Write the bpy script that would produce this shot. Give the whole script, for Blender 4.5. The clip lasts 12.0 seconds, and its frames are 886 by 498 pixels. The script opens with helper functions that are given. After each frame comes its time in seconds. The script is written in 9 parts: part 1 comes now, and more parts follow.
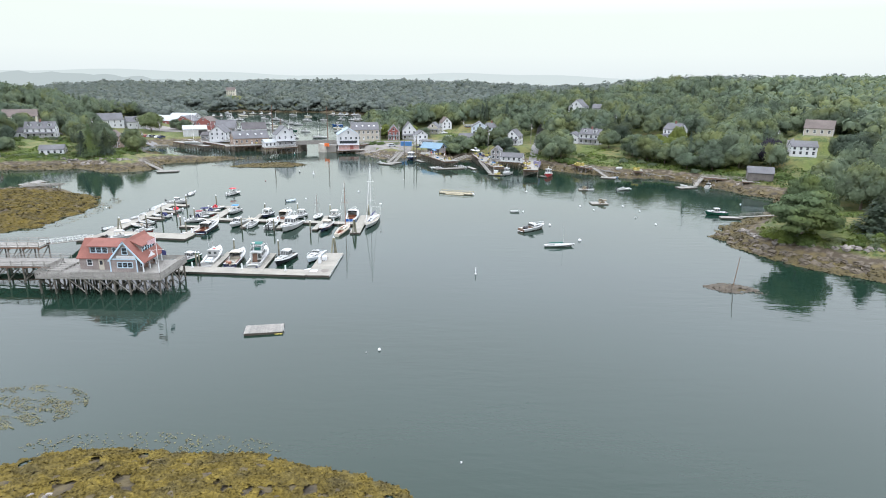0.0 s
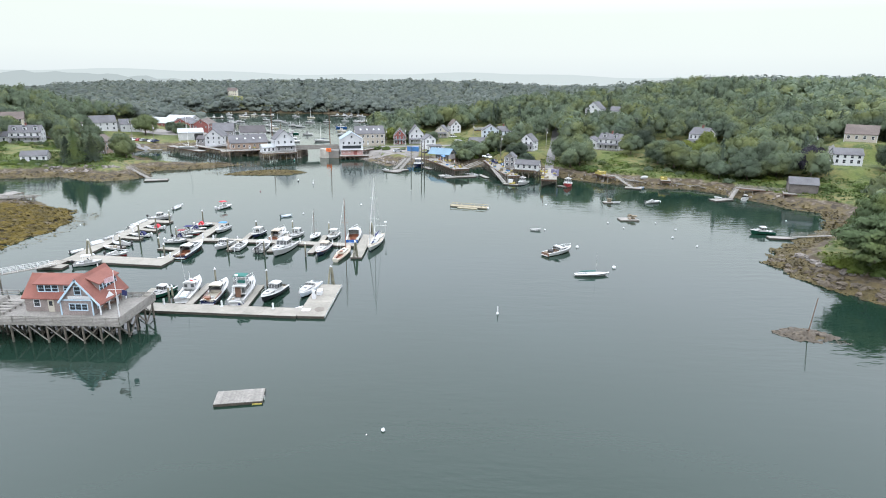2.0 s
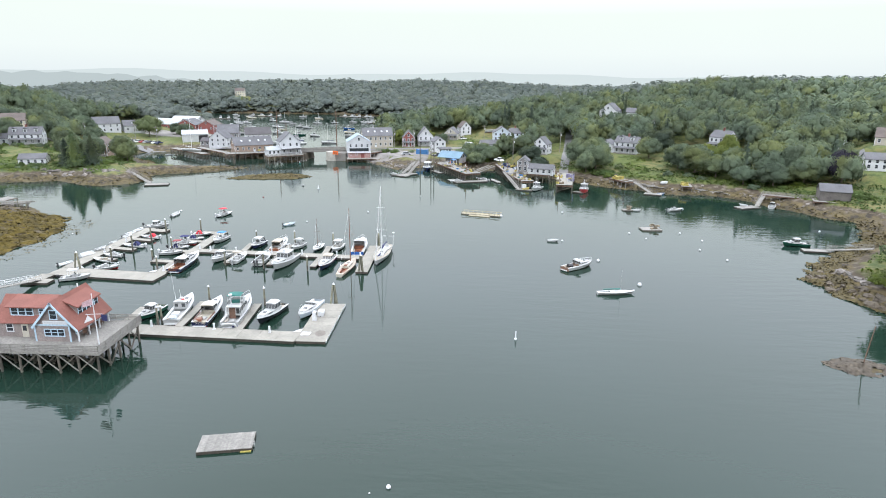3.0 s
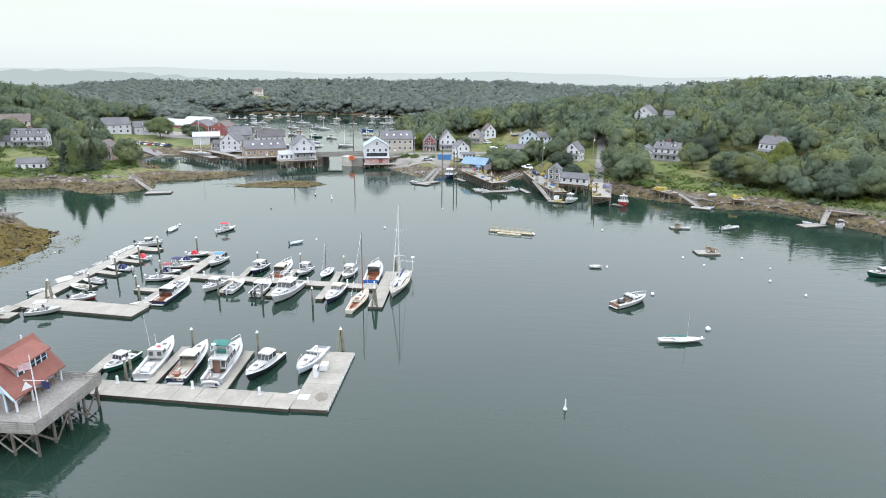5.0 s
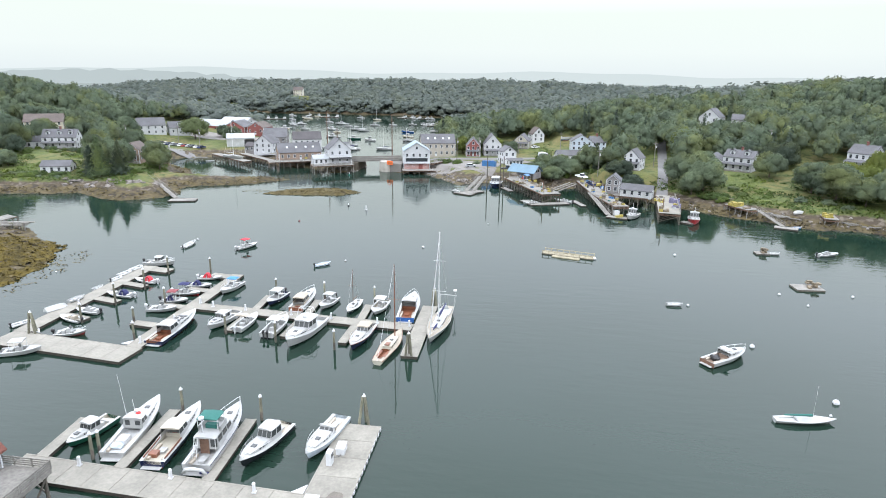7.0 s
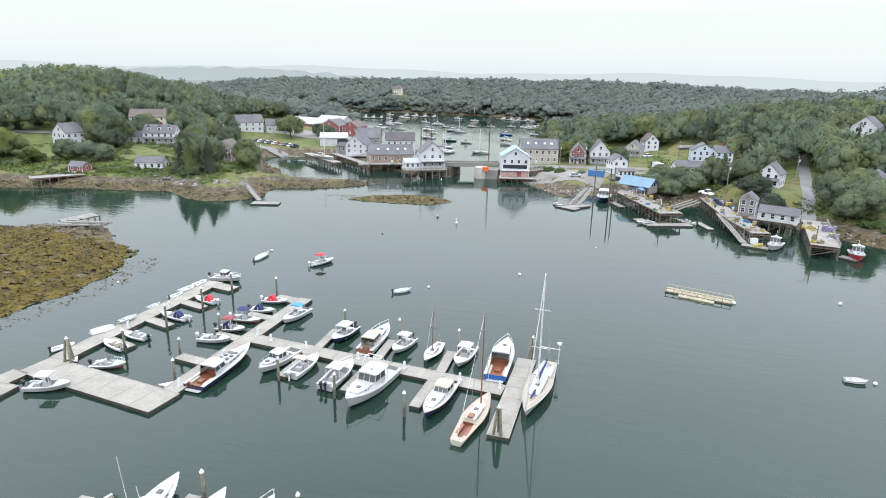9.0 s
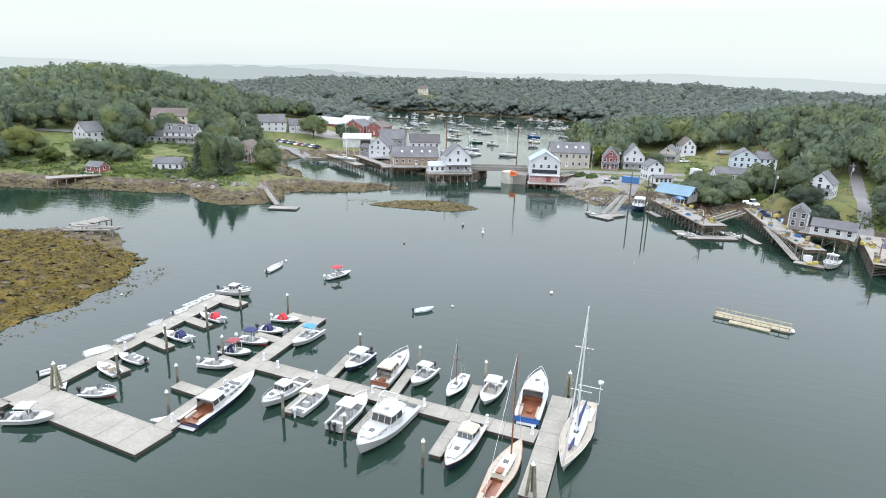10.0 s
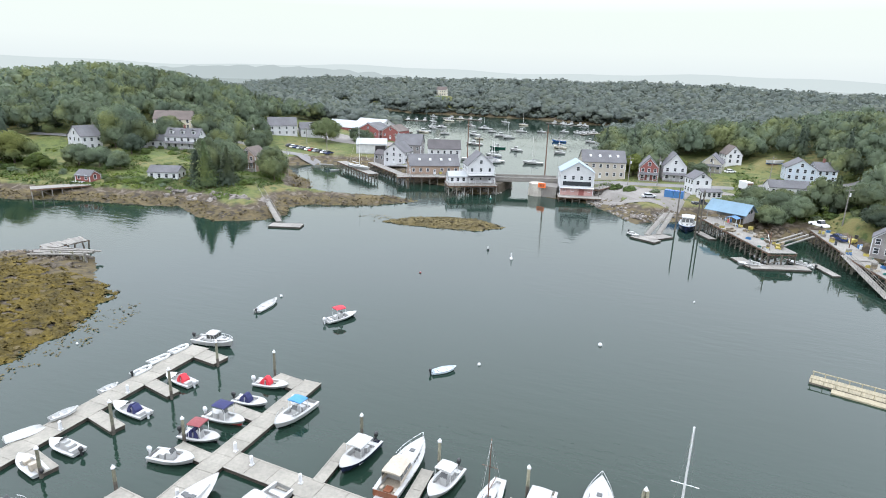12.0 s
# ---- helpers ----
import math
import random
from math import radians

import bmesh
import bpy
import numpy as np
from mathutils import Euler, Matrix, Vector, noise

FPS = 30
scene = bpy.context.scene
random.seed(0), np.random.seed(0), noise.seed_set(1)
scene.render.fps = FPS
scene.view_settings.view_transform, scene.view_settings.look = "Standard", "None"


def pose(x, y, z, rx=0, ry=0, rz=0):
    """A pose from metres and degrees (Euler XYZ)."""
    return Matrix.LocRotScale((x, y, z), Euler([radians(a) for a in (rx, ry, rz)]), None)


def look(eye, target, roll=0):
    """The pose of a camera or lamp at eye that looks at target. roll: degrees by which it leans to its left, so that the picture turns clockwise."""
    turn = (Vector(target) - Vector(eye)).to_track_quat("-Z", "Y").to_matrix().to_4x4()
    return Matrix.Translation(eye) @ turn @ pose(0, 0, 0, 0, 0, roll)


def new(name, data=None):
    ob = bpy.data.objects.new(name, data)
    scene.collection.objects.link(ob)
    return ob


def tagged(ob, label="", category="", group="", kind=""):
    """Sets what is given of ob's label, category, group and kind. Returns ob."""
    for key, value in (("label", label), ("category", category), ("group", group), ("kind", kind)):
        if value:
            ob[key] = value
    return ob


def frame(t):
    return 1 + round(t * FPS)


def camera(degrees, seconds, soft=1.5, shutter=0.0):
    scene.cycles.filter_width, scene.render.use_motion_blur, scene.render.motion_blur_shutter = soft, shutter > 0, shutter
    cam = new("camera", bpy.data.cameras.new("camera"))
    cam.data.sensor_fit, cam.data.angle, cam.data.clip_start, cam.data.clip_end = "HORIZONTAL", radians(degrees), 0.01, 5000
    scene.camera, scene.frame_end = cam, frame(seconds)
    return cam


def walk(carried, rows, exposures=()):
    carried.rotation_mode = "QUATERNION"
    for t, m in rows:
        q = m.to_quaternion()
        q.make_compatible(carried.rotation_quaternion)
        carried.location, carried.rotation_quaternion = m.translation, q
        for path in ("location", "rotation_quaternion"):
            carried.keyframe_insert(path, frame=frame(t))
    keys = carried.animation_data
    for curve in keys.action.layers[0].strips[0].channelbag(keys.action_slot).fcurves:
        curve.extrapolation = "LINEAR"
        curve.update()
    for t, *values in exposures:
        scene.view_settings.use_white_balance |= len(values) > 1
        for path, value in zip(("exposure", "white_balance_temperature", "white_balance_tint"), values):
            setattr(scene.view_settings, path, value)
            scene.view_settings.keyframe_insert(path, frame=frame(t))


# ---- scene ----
cam = camera(72.5, 12.0, 1.0)
PATH = [
    (0, (0.661, 2.116, 40.94), (0.64, 4.039, 40.392), 0.6),
    (0.5, (0.11, 7.481, 41.124), (0.084, 9.404, 40.575), 0.6),
    (1, (-0.45, 12.816, 41.323), (-0.48, 14.738, 40.773), 0.6),
    (1.5, (-1.075, 18.106, 41.486), (-1.109, 20.029, 40.936), 0.6),
    (2, (-1.65, 23.33, 41.649), (-1.688, 25.252, 41.099), 0.6),
    (2.5, (-2.154, 28.503, 41.82), (-2.197, 30.426, 41.269), 0.6),
    (3, (-2.658, 33.625, 41.97), (-2.723, 35.547, 41.419), 0.6),
    (3.2, (-2.846, 35.725, 41.986), (-2.931, 37.646, 41.435), 0.7),
    (5, (-5.304, 54.484, 42.316), (-5.43, 56.402, 41.762), 0.7),
    (5.5, (-6.044, 59.772, 42.368), (-6.179, 61.689, 41.814), 0.6),
    (6, (-6.82, 65.048, 42.337), (-6.969, 66.964, 41.783), 0.6),
    (6.5, (-7.701, 70.337, 42.265), (-7.891, 72.249, 41.71), 0.7),
    (7, (-8.693, 75.855, 42.151), (-8.946, 77.76, 41.595), 0.8),
    (9, (-13.738, 97.317, 41.498), (-14.284, 99.157, 40.938), 1.3),
    (9.5, (-15.324, 102.09, 41.547), (-15.917, 103.915, 40.984), 1.4),
    (10, (-17.221, 107.006, 41.594), (-17.84, 108.822, 41.031), 1.6),
    (10.5, (-19.246, 112.279, 41.579), (-19.884, 114.088, 41.015), 1.7),
    (11, (-21.451, 117.495, 41.586), (-22.103, 119.301, 41.025), 1.7),
    (11.5, (-23.667, 122.622, 41.714), (-24.329, 124.424, 41.152), 1.8),
    (12, (-25.858, 127.75, 41.803), (-26.53, 129.548, 41.239), 1.7),
]
walk(cam, [(t, look(eye, target, roll)) for t, eye, target, roll in PATH])

# ---- overcast daylight ----
SUN_UP, SUN_TURN = radians(52), radians(200)
world = bpy.data.worlds.new("overcast_sky")
scene.world = world
world.use_nodes = True
wt = world.node_tree
wt.nodes.clear()
w_out = wt.nodes.new("ShaderNodeOutputWorld")
w_bg = wt.nodes.new("ShaderNodeBackground")
w_sky = wt.nodes.new("ShaderNodeTexSky")
w_sky.sky_type = "NISHITA"
w_sky.sun_disc = False
w_sky.sun_elevation, w_sky.sun_rotation = SUN_UP, SUN_TURN
w_sky.air_density, w_sky.dust_density = 1.0, 6.0
w_dim = wt.nodes.new("ShaderNodeVectorMath")
w_dim.operation = "SCALE"
w_dim.inputs["Scale"].default_value = 0.10
w_co = wt.nodes.new("ShaderNodeTexCoord")
w_sep = wt.nodes.new("ShaderNodeSeparateXYZ")
w_ramp = wt.nodes.new("ShaderNodeValToRGB")
w_ramp.color_ramp.elements[0].position = 0.0
w_ramp.color_ramp.elements[0].color = (0.79, 0.865, 0.89, 1)
w_ramp.color_ramp.elements[1].position = 0.09
w_ramp.color_ramp.elements[1].color = (0.870, 0.955, 0.912, 1)
e = w_ramp.color_ramp.elements.new(0.035)
e.color = (0.86, 0.935, 0.925, 1)
e = w_ramp.color_ramp.elements.new(0.3)
e.color = (0.90, 0.955, 1.08, 1)
# an overcast sky is brighter overhead than at the horizon
w_high = wt.nodes.new("ShaderNodeMapRange")
w_high.inputs["From Min"].default_value, w_high.inputs["From Max"].default_value = 0.09, 0.55
w_high.inputs["To Min"].default_value, w_high.inputs["To Max"].default_value = 1.0, 3.3
w_lift = wt.nodes.new("ShaderNodeVectorMath")
w_lift.operation = "SCALE"
w_cloud = wt.nodes.new("ShaderNodeTexNoise")
w_cloud.inputs["Scale"].default_value = 2.2
w_cloud.inputs["Detail"].default_value = 4
w_cl = wt.nodes.new("ShaderNodeMapRange")
w_cl.inputs["To Min"].default_value, w_cl.inputs["To Max"].default_value = 0.97, 1.03
w_mul = wt.nodes.new("ShaderNodeVectorMath")
w_mul.operation = "SCALE"
w_mix = wt.nodes.new("ShaderNodeMix")
w_mix.data_type = "RGBA"
w_mix.inputs["Factor"].default_value = 0.95
wl = wt.links.new
wl(w_co.outputs["Generated"], w_sep.inputs[0])
wl(w_sep.outputs["Z"], w_ramp.inputs[0])
wl(w_co.outputs["Generated"], w_cloud.inputs["Vector"])
wl(w_cloud.outputs["Fac"], w_cl.inputs["Value"])
wl(w_ramp.outputs["Color"], w_mul.inputs[0])
wl(w_cl.outputs["Result"], w_mul.inputs["Scale"])
wl(w_sky.outputs["Color"], w_dim.inputs[0])
wl(w_dim.outputs[0], w_mix.inputs["A"])
wl(w_sep.outputs["Z"], w_high.inputs["Value"])
wl(w_mul.outputs[0], w_lift.inputs[0])
wl(w_high.outputs["Result"], w_lift.inputs["Scale"])
wl(w_lift.outputs[0], w_mix.inputs["B"])
wl(w_mix.outputs["Result"], w_bg.inputs["Color"])
wl(w_bg.outputs[0], w_out.inputs["Surface"])
w_bg.inputs["Strength"].default_value = 1.10

sun = new("sun", bpy.data.lights.new("sun", "SUN"))
sun.data.energy = 0.5
sun.data.angle = radians(25)
sun.data.color = (1.0, 0.98, 0.95)
sun.rotation_euler = (radians(90) - SUN_UP, 0, radians(180) - SUN_TURN + radians(0))

# ---- materials ----
def material(name, color, rough=0.7, metal=0.0, big=(0.3, 0.15), fine=(6.0, 0.12), bump=0.0, vary=0.0, island=0.0,
             second=None, mask=(0.15, 0.5, 0.1), spec=0.5):
    """A painted or natural surface: base colour broken up at two scales, with relief and, if given, a second colour in patches."""
    m = bpy.data.materials.new(name)
    m.use_nodes = True
    nt = m.node_tree
    link = nt.links.new
    bsdf = nt.nodes["Principled BSDF"]
    bsdf.inputs["Roughness"].default_value = rough
    bsdf.inputs["Metallic"].default_value = metal
    bsdf.inputs["Specular IOR Level"].default_value = spec
    geo = nt.nodes.new("ShaderNodeNewGeometry")
    col = nt.nodes.new("ShaderNodeRGB")
    col.outputs[0].default_value = (*color, 1)
    last = col.outputs[0]
    if second:
        n = nt.nodes.new("ShaderNodeTexNoise")
        n.inputs["Scale"].default_value, n.inputs["Detail"].default_value = mask[0], 5
        link(geo.outputs["Position"], n.inputs["Vector"])
        r = nt.nodes.new("ShaderNodeMapRange")
        r.inputs["From Min"].default_value, r.inputs["From Max"].default_value = mask[1] - mask[2], mask[1] + mask[2]
        link(n.outputs["Fac"], r.inputs["Value"])
        mx = nt.nodes.new("ShaderNodeMix")
        mx.data_type = "RGBA"
        mx.inputs["B"].default_value = (*second, 1)
        link(last, mx.inputs["A"])
        link(r.outputs["Result"], mx.inputs["Factor"])
        last = mx.outputs["Result"]
    fac = None
    for scale, amount in (big, fine):
        if amount <= 0:
            continue
        n = nt.nodes.new("ShaderNodeTexNoise")
        n.inputs["Scale"].default_value, n.inputs["Detail"].default_value = scale, 3
        link(geo.outputs["Position"], n.inputs["Vector"])
        r = nt.nodes.new("ShaderNodeMapRange")
        r.inputs["From Min"].default_value, r.inputs["From Max"].default_value = 0.3, 0.7
        r.inputs["To Min"].default_value, r.inputs["To Max"].default_value = 1 - amount, 1 + amount
        link(n.outputs["Fac"], r.inputs["Value"])
        s = nt.nodes.new("ShaderNodeVectorMath")
        s.operation = "SCALE"
        link(last, s.inputs[0])
        link(r.outputs["Result"], s.inputs["Scale"])
        last = s.outputs[0]
        fac = n
    for amount, source in ((vary, "object"), (island, "island")):
        if amount <= 0:
            continue
        r = nt.nodes.new("ShaderNodeMapRange")
        r.inputs["To Min"].default_value, r.inputs["To Max"].default_value = 1 - amount, 1 + amount
        if source == "object":
            info = nt.nodes.new("ShaderNodeObjectInfo")
            link(info.outputs["Random"], r.inputs["Value"])
        else:
            link(geo.outputs["Random Per Island"], r.inputs["Value"])
        s = nt.nodes.new("ShaderNodeVectorMath")
        s.operation = "SCALE"
        link(last, s.inputs[0])
        link(r.outputs["Result"], s.inputs["Scale"])
        last = s.outputs[0]
    link(last, bsdf.inputs["Base Color"])
    if bump > 0 and fac:
        b = nt.nodes.new("ShaderNodeBump")
        b.inputs["Strength"].default_value = 0.6
        b.inputs["Distance"].default_value = bump
        link(fac.outputs["Fac"], b.inputs["Height"])
        link(b.outputs[0], bsdf.inputs["Normal"])
    return m


def leaf_material(name, color, tone=0.25, second=None, warm=(1.25, 1.12, 0.75)):
    """Foliage: leaves that also let some light through, in greens that drift from tree to tree."""
    m = material(name, color, 0.6, 0, (0.13, tone), (0.9, 0.14), 0, 0.12, 0.09, second, (0.06, 0.52, 0.12), 0.12)
    nt = m.node_tree
    bsdf = nt.nodes["Principled BSDF"]
    source = bsdf.inputs["Base Color"].links[0].from_socket
    geo = nt.nodes.new("ShaderNodeNewGeometry")
    n = nt.nodes.new("ShaderNodeTexNoise")
    n.inputs["Scale"].default_value, n.inputs["Detail"].default_value = 0.085, 2
    nt.links.new(geo.outputs["Position"], n.inputs["Vector"])
    r = nt.nodes.new("ShaderNodeMapRange")
    r.inputs["From Min"].default_value, r.inputs["From Max"].default_value = 0.48, 0.66
    nt.links.new(n.outputs["Fac"], r.inputs["Value"])
    tint = nt.nodes.new("ShaderNodeMix")
    tint.data_type, tint.blend_type = "RGBA", "MULTIPLY"
    tint.inputs["B"].default_value = (*warm, 1)
    nt.links.new(r.outputs["Result"], tint.inputs["Factor"])
    nt.links.new(source, tint.inputs["A"])
    nt.links.new(tint.outputs["Result"], bsdf.inputs["Base Color"])
    through_leaf = nt.nodes.new("ShaderNodeBsdfTranslucent")
    nt.links.new(tint.outputs["Result"], through_leaf.inputs["Color"])
    mix = nt.nodes.new("ShaderNodeMixShader")
    mix.inputs["Fac"].default_value = 0.42
    nt.links.new(bsdf.outputs[0], mix.inputs[1])
    nt.links.new(through_leaf.outputs[0], mix.inputs[2])
    nt.links.new(mix.outputs[0], nt.nodes["Material Output"].inputs["Surface"])
    return m


M = {}
M["white"] = material("white_paint", (0.55, 0.56, 0.57), 0.55, 0, (0.5, 0.05), (4, 0.05))
M["white_old"] = material("weathered_white_paint", (0.42, 0.43, 0.425), 0.7, 0, (0.5, 0.12), (4, 0.1))
M["gel"] = material("white_gelcoat", (0.355, 0.36, 0.352), 0.3, 0, (0.8, 0.03), (5, 0.03))
M["cream"] = material("cream_gelcoat", (0.40, 0.375, 0.31), 0.4, 0, (0.8, 0.04), (5, 0.04))
M["navy"] = material("navy_hull_paint", (0.012, 0.018, 0.05), 0.15, 0, (0.8, 0.1), (5, 0.05))
M["black_hull"] = material("black_hull_paint", (0.012, 0.014, 0.018), 0.2, 0, (0.8, 0.1), (5, 0.05))
M["green_hull"] = material("dark_green_hull_paint", (0.01, 0.07, 0.045), 0.2, 0, (0.8, 0.1), (5, 0.05))
M["blue_hull"] = material("blue_hull_paint", (0.03, 0.10, 0.30), 0.25, 0, (0.8, 0.1), (5, 0.05))
M["red_hull"] = material("red_hull_paint", (0.35, 0.02, 0.025), 0.35, 0, (0.8, 0.1), (5, 0.08))
M["teak"] = material("varnished_teak", (0.175, 0.066, 0.034), 0.4, 0, (0.8, 0.15), (8, 0.2))
M["teak_deck"] = material("weathered_teak_deck", (0.31, 0.275, 0.22), 0.7, 0, (0.8, 0.1), (8, 0.15))
M["tan"] = material("tan_canvas", (0.36, 0.32, 0.26), 0.85, 0, (1, 0.08), (6, 0.08))
M["blue_canvas"] = material("bright_blue_canvas", (0.05, 0.20, 0.40), 0.8, 0, (1, 0.1), (6, 0.1))
M["navy_canvas"] = material("navy_canvas", (0.018, 0.022, 0.085), 0.8, 0, (1, 0.15), (6, 0.15))
M["red_canvas"] = material("red_canvas", (0.52, 0.03, 0.045), 0.8, 0, (1, 0.1), (6, 0.1))
M["maroon_canvas"] = material("maroon_canvas", (0.20, 0.05, 0.055), 0.8, 0, (1, 0.1), (6, 0.1))
M["green_canvas"] = material("dark_green_canvas", (0.02, 0.12, 0.10), 0.8, 0, (1, 0.1), (6, 0.1))
M["glass"] = material("dark_window_glass", (0.025, 0.03, 0.035), 0.08, 0, (1, 0.2), (3, 0.1))
M["boat_glass"] = material("tinted_boat_glass", (0.05, 0.055, 0.055), 0.06, 0, (1, 0.1), (3, 0.1))
M["metal"] = material("stainless_steel", (0.62, 0.63, 0.63), 0.3, 0.9, (1, 0.05), (4, 0.05))
M["alu"] = material("pale_aluminium", (0.70, 0.71, 0.70), 0.4, 0.4, (1, 0.05), (4, 0.05))
M["black"] = material("black_plastic", (0.02, 0.02, 0.022), 0.4, 0, (1, 0.1), (4, 0.1))
M["grey_rubber"] = material("light_grey_rubber_tube", (0.42, 0.43, 0.42), 0.55, 0, (1, 0.06), (4, 0.06))
M["dock"] = material("weathered_pale_dock_boards", (0.228, 0.216, 0.184), 0.85, 0, (0.35, 0.13), (3.0, 0.12), 0.004, 0.06)
# fascia colour taken darker to carry the black shadow below the deck edge
M["dock_side"] = material("shade_dark_dock_fascia", (0.045, 0.036, 0.028), 0.8, 0, (0.5, 0.25), (3.0, 0.25))
M["grey_wood"] = material("silvered_grey_timber", (0.196, 0.187, 0.168), 0.9, 0, (0.4, 0.15), (3.0, 0.2), 0.01, 0.12)
M["pile"] = material("dark_weathered_pile", (0.098, 0.086, 0.070), 0.9, 0, (0.6, 0.3), (3.0, 0.25), 0.01, 0.25)
M["pile_green"] = material("algae_stained_pile", (0.165, 0.16, 0.115), 0.9, 0, (0.6, 0.3), (3.0, 0.25), 0.01, 0.2)
M["brown_wood"] = material("dark_brown_timber", (0.13, 0.075, 0.05), 0.85, 0, (0.6, 0.25), (3.0, 0.25), 0, 0.15)
M["yellow_wood"] = material("yellowish_bare_timber", (0.27, 0.24, 0.165), 0.85, 0, (0.4, 0.15), (3.0, 0.15), 0.01, 0.1)
M["shingle"] = material("weathered_cedar_shingles", (0.21, 0.178, 0.165), 0.9, 0, (0.5, 0.18), (5.0, 0.25), 0.02)
M["shingle_grey"] = material("silver_grey_shingles", (0.20, 0.19, 0.185), 0.9, 0, (0.4, 0.18), (5.0, 0.22), 0.02)
M["red_roof"] = material("red_asphalt_shingles", (0.175, 0.068, 0.052), 0.9, 0, (0.5, 0.15), (6.0, 0.2), 0.02)
M["grey_roof"] = material("grey_asphalt_shingles", (0.104, 0.104, 0.110), 0.9, 0, (0.25, 0.18), (4.0, 0.15), 0.02)
M["dark_roof"] = material("dark_asphalt_shingles", (0.075, 0.07, 0.072), 0.9, 0, (0.25, 0.18), (4.0, 0.15), 0.02)
M["brown_roof"] = material("brown_asphalt_shingles", (0.112, 0.092, 0.082), 0.9, 0, (0.25, 0.18), (4.0, 0.15), 0.02)
M["pale_roof"] = material("pale_blue_metal_roof", (0.25, 0.31, 0.35), 0.7, 0, (0.3, 0.08), (4.0, 0.06))
M["blue_roof"] = material("blue_metal_roof", (0.125, 0.205, 0.265), 0.7, 0, (0.3, 0.1), (4.0, 0.08))
M["white_roof"] = material("white_metal_roof", (0.29, 0.31, 0.315), 0.5, 0, (0.3, 0.08), (4.0, 0.06))
M["yellow_wall"] = material("pale_yellow_clapboard", (0.52, 0.48, 0.38), 0.7, 0, (0.4, 0.06), (4.0, 0.05))
M["grey_wall"] = material("light_grey_clapboard", (0.46, 0.47, 0.48), 0.7, 0, (0.4, 0.08), (4.0, 0.06))
M["blue_wall"] = material("pale_blue_grey_clapboard", (0.42, 0.48, 0.53), 0.7, 0, (0.4, 0.08), (4.0, 0.06))
M["tan_wall"] = material("tan_clapboard", (0.36, 0.33, 0.28), 0.75, 0, (0.4, 0.08), (4.0, 0.06))
M["brown_wall"] = material("brown_shingle_wall", (0.25, 0.185, 0.14), 0.85, 0, (0.4, 0.15), (4.0, 0.15))
M["pink_wall"] = material("faded_pink_shingle_wall", (0.40, 0.25, 0.23), 0.8, 0, (0.4, 0.15), (4.0, 0.12))
M["red_wall"] = material("barn_red_boards", (0.21, 0.068, 0.06), 0.8, 0, (0.4, 0.15), (4.0, 0.1))
M["trim"] = material("white_trim_paint", (0.52, 0.535, 0.55), 0.6, 0, (0.5, 0.04), (4, 0.04))
M["trim_blue"] = material("pale_blue_trim_paint", (0.40, 0.53, 0.62), 0.6, 0, (0.5, 0.06), (4, 0.05))
M["brick"] = material("red_brick_masonry", (0.19, 0.085, 0.07), 0.9, 0, (0.5, 0.15), (5, 0.2))
M["concrete"] = material("aged_concrete", (0.36, 0.34, 0.30), 0.9, 0, (0.3, 0.2), (3, 0.12), 0.02)
M["asphalt"] = material("pale_worn_asphalt", (0.15, 0.148, 0.145), 0.9, 0, (0.1, 0.15), (3, 0.12))
M["gravel"] = material("pale_gravel", (0.175, 0.165, 0.15), 0.95, 0, (0.1, 0.2), (3, 0.15))
M["stone"] = material("pale_granite_boulder", (0.175, 0.158, 0.142), 0.9, 0, (0.6, 0.25), (3, 0.2), 0.04, 0.3)
M["ledge"] = material("brown_wet_ledge", (0.082, 0.066, 0.046), 0.8, 0, (0.5, 0.3), (3, 0.3), 0.08, 0.2)
M["weed"] = material("golden_rockweed", (0.098, 0.073, 0.016), 0.85, 0, (0.5, 0.3), (4, 0.35), 0.05, 0.15, 0.22, (0.055, 0.044, 0.016), (0.35, 0.54, 0.12), 0.15)
M["weed_brown"] = material("brown_rockweed", (0.078, 0.060, 0.018), 0.85, 0, (0.3, 0.3), (3, 0.4), 0.05, 0.15, 0.25)
M["weed_wet"] = material("olive_weed_awash", (0.085, 0.078, 0.028), 0.6, 0, (0.3, 0.3), (3, 0.35), 0.03, 0.1, 0.25)
M["stain"] = material("dark_wet_stain", (0.135, 0.118, 0.098), 0.7, 0, (0.8, 0.15), (4, 0.15))
M["dark_boards"] = material("dark_weathered_boards", (0.115, 0.104, 0.095), 0.9, 0, (0.5, 0.2), (5.0, 0.25), 0.02)
M["orange"] = material("orange_sign_vinyl", (0.80, 0.16, 0.03), 0.6, 0, (1, 0.05), (4, 0.05))
M["blue_plastic"] = material("blue_plastic", (0.035, 0.13, 0.29), 0.5, 0, (1, 0.1), (4, 0.1))
M["yellow_plastic"] = material("yellow_plastic", (0.30, 0.25, 0.06), 0.6, 0, (1, 0.2), (4, 0.3), 0, 0.15)
M["purple_plastic"] = material("purple_grey_trap_wire", (0.15, 0.14, 0.22), 0.6, 0, (1, 0.2), (4, 0.3), 0, 0.2)
M["trap"] = material("brown_trap_wire", (0.16, 0.13, 0.09), 0.8, 0, (1, 0.2), (4, 0.4), 0, 0.3)
M["red"] = material("red_paint", (0.48, 0.03, 0.03), 0.5, 0, (1, 0.08), (4, 0.05))
M["flag"] = material("striped_flag_cloth", (0.45, 0.30, 0.32), 0.8, 0, (1, 0.1), (5, 0.3))
M["car_silver"] = material("silver_car_paint", (0.45, 0.47, 0.49), 0.3, 0.3, (1, 0.05), (4, 0.03))
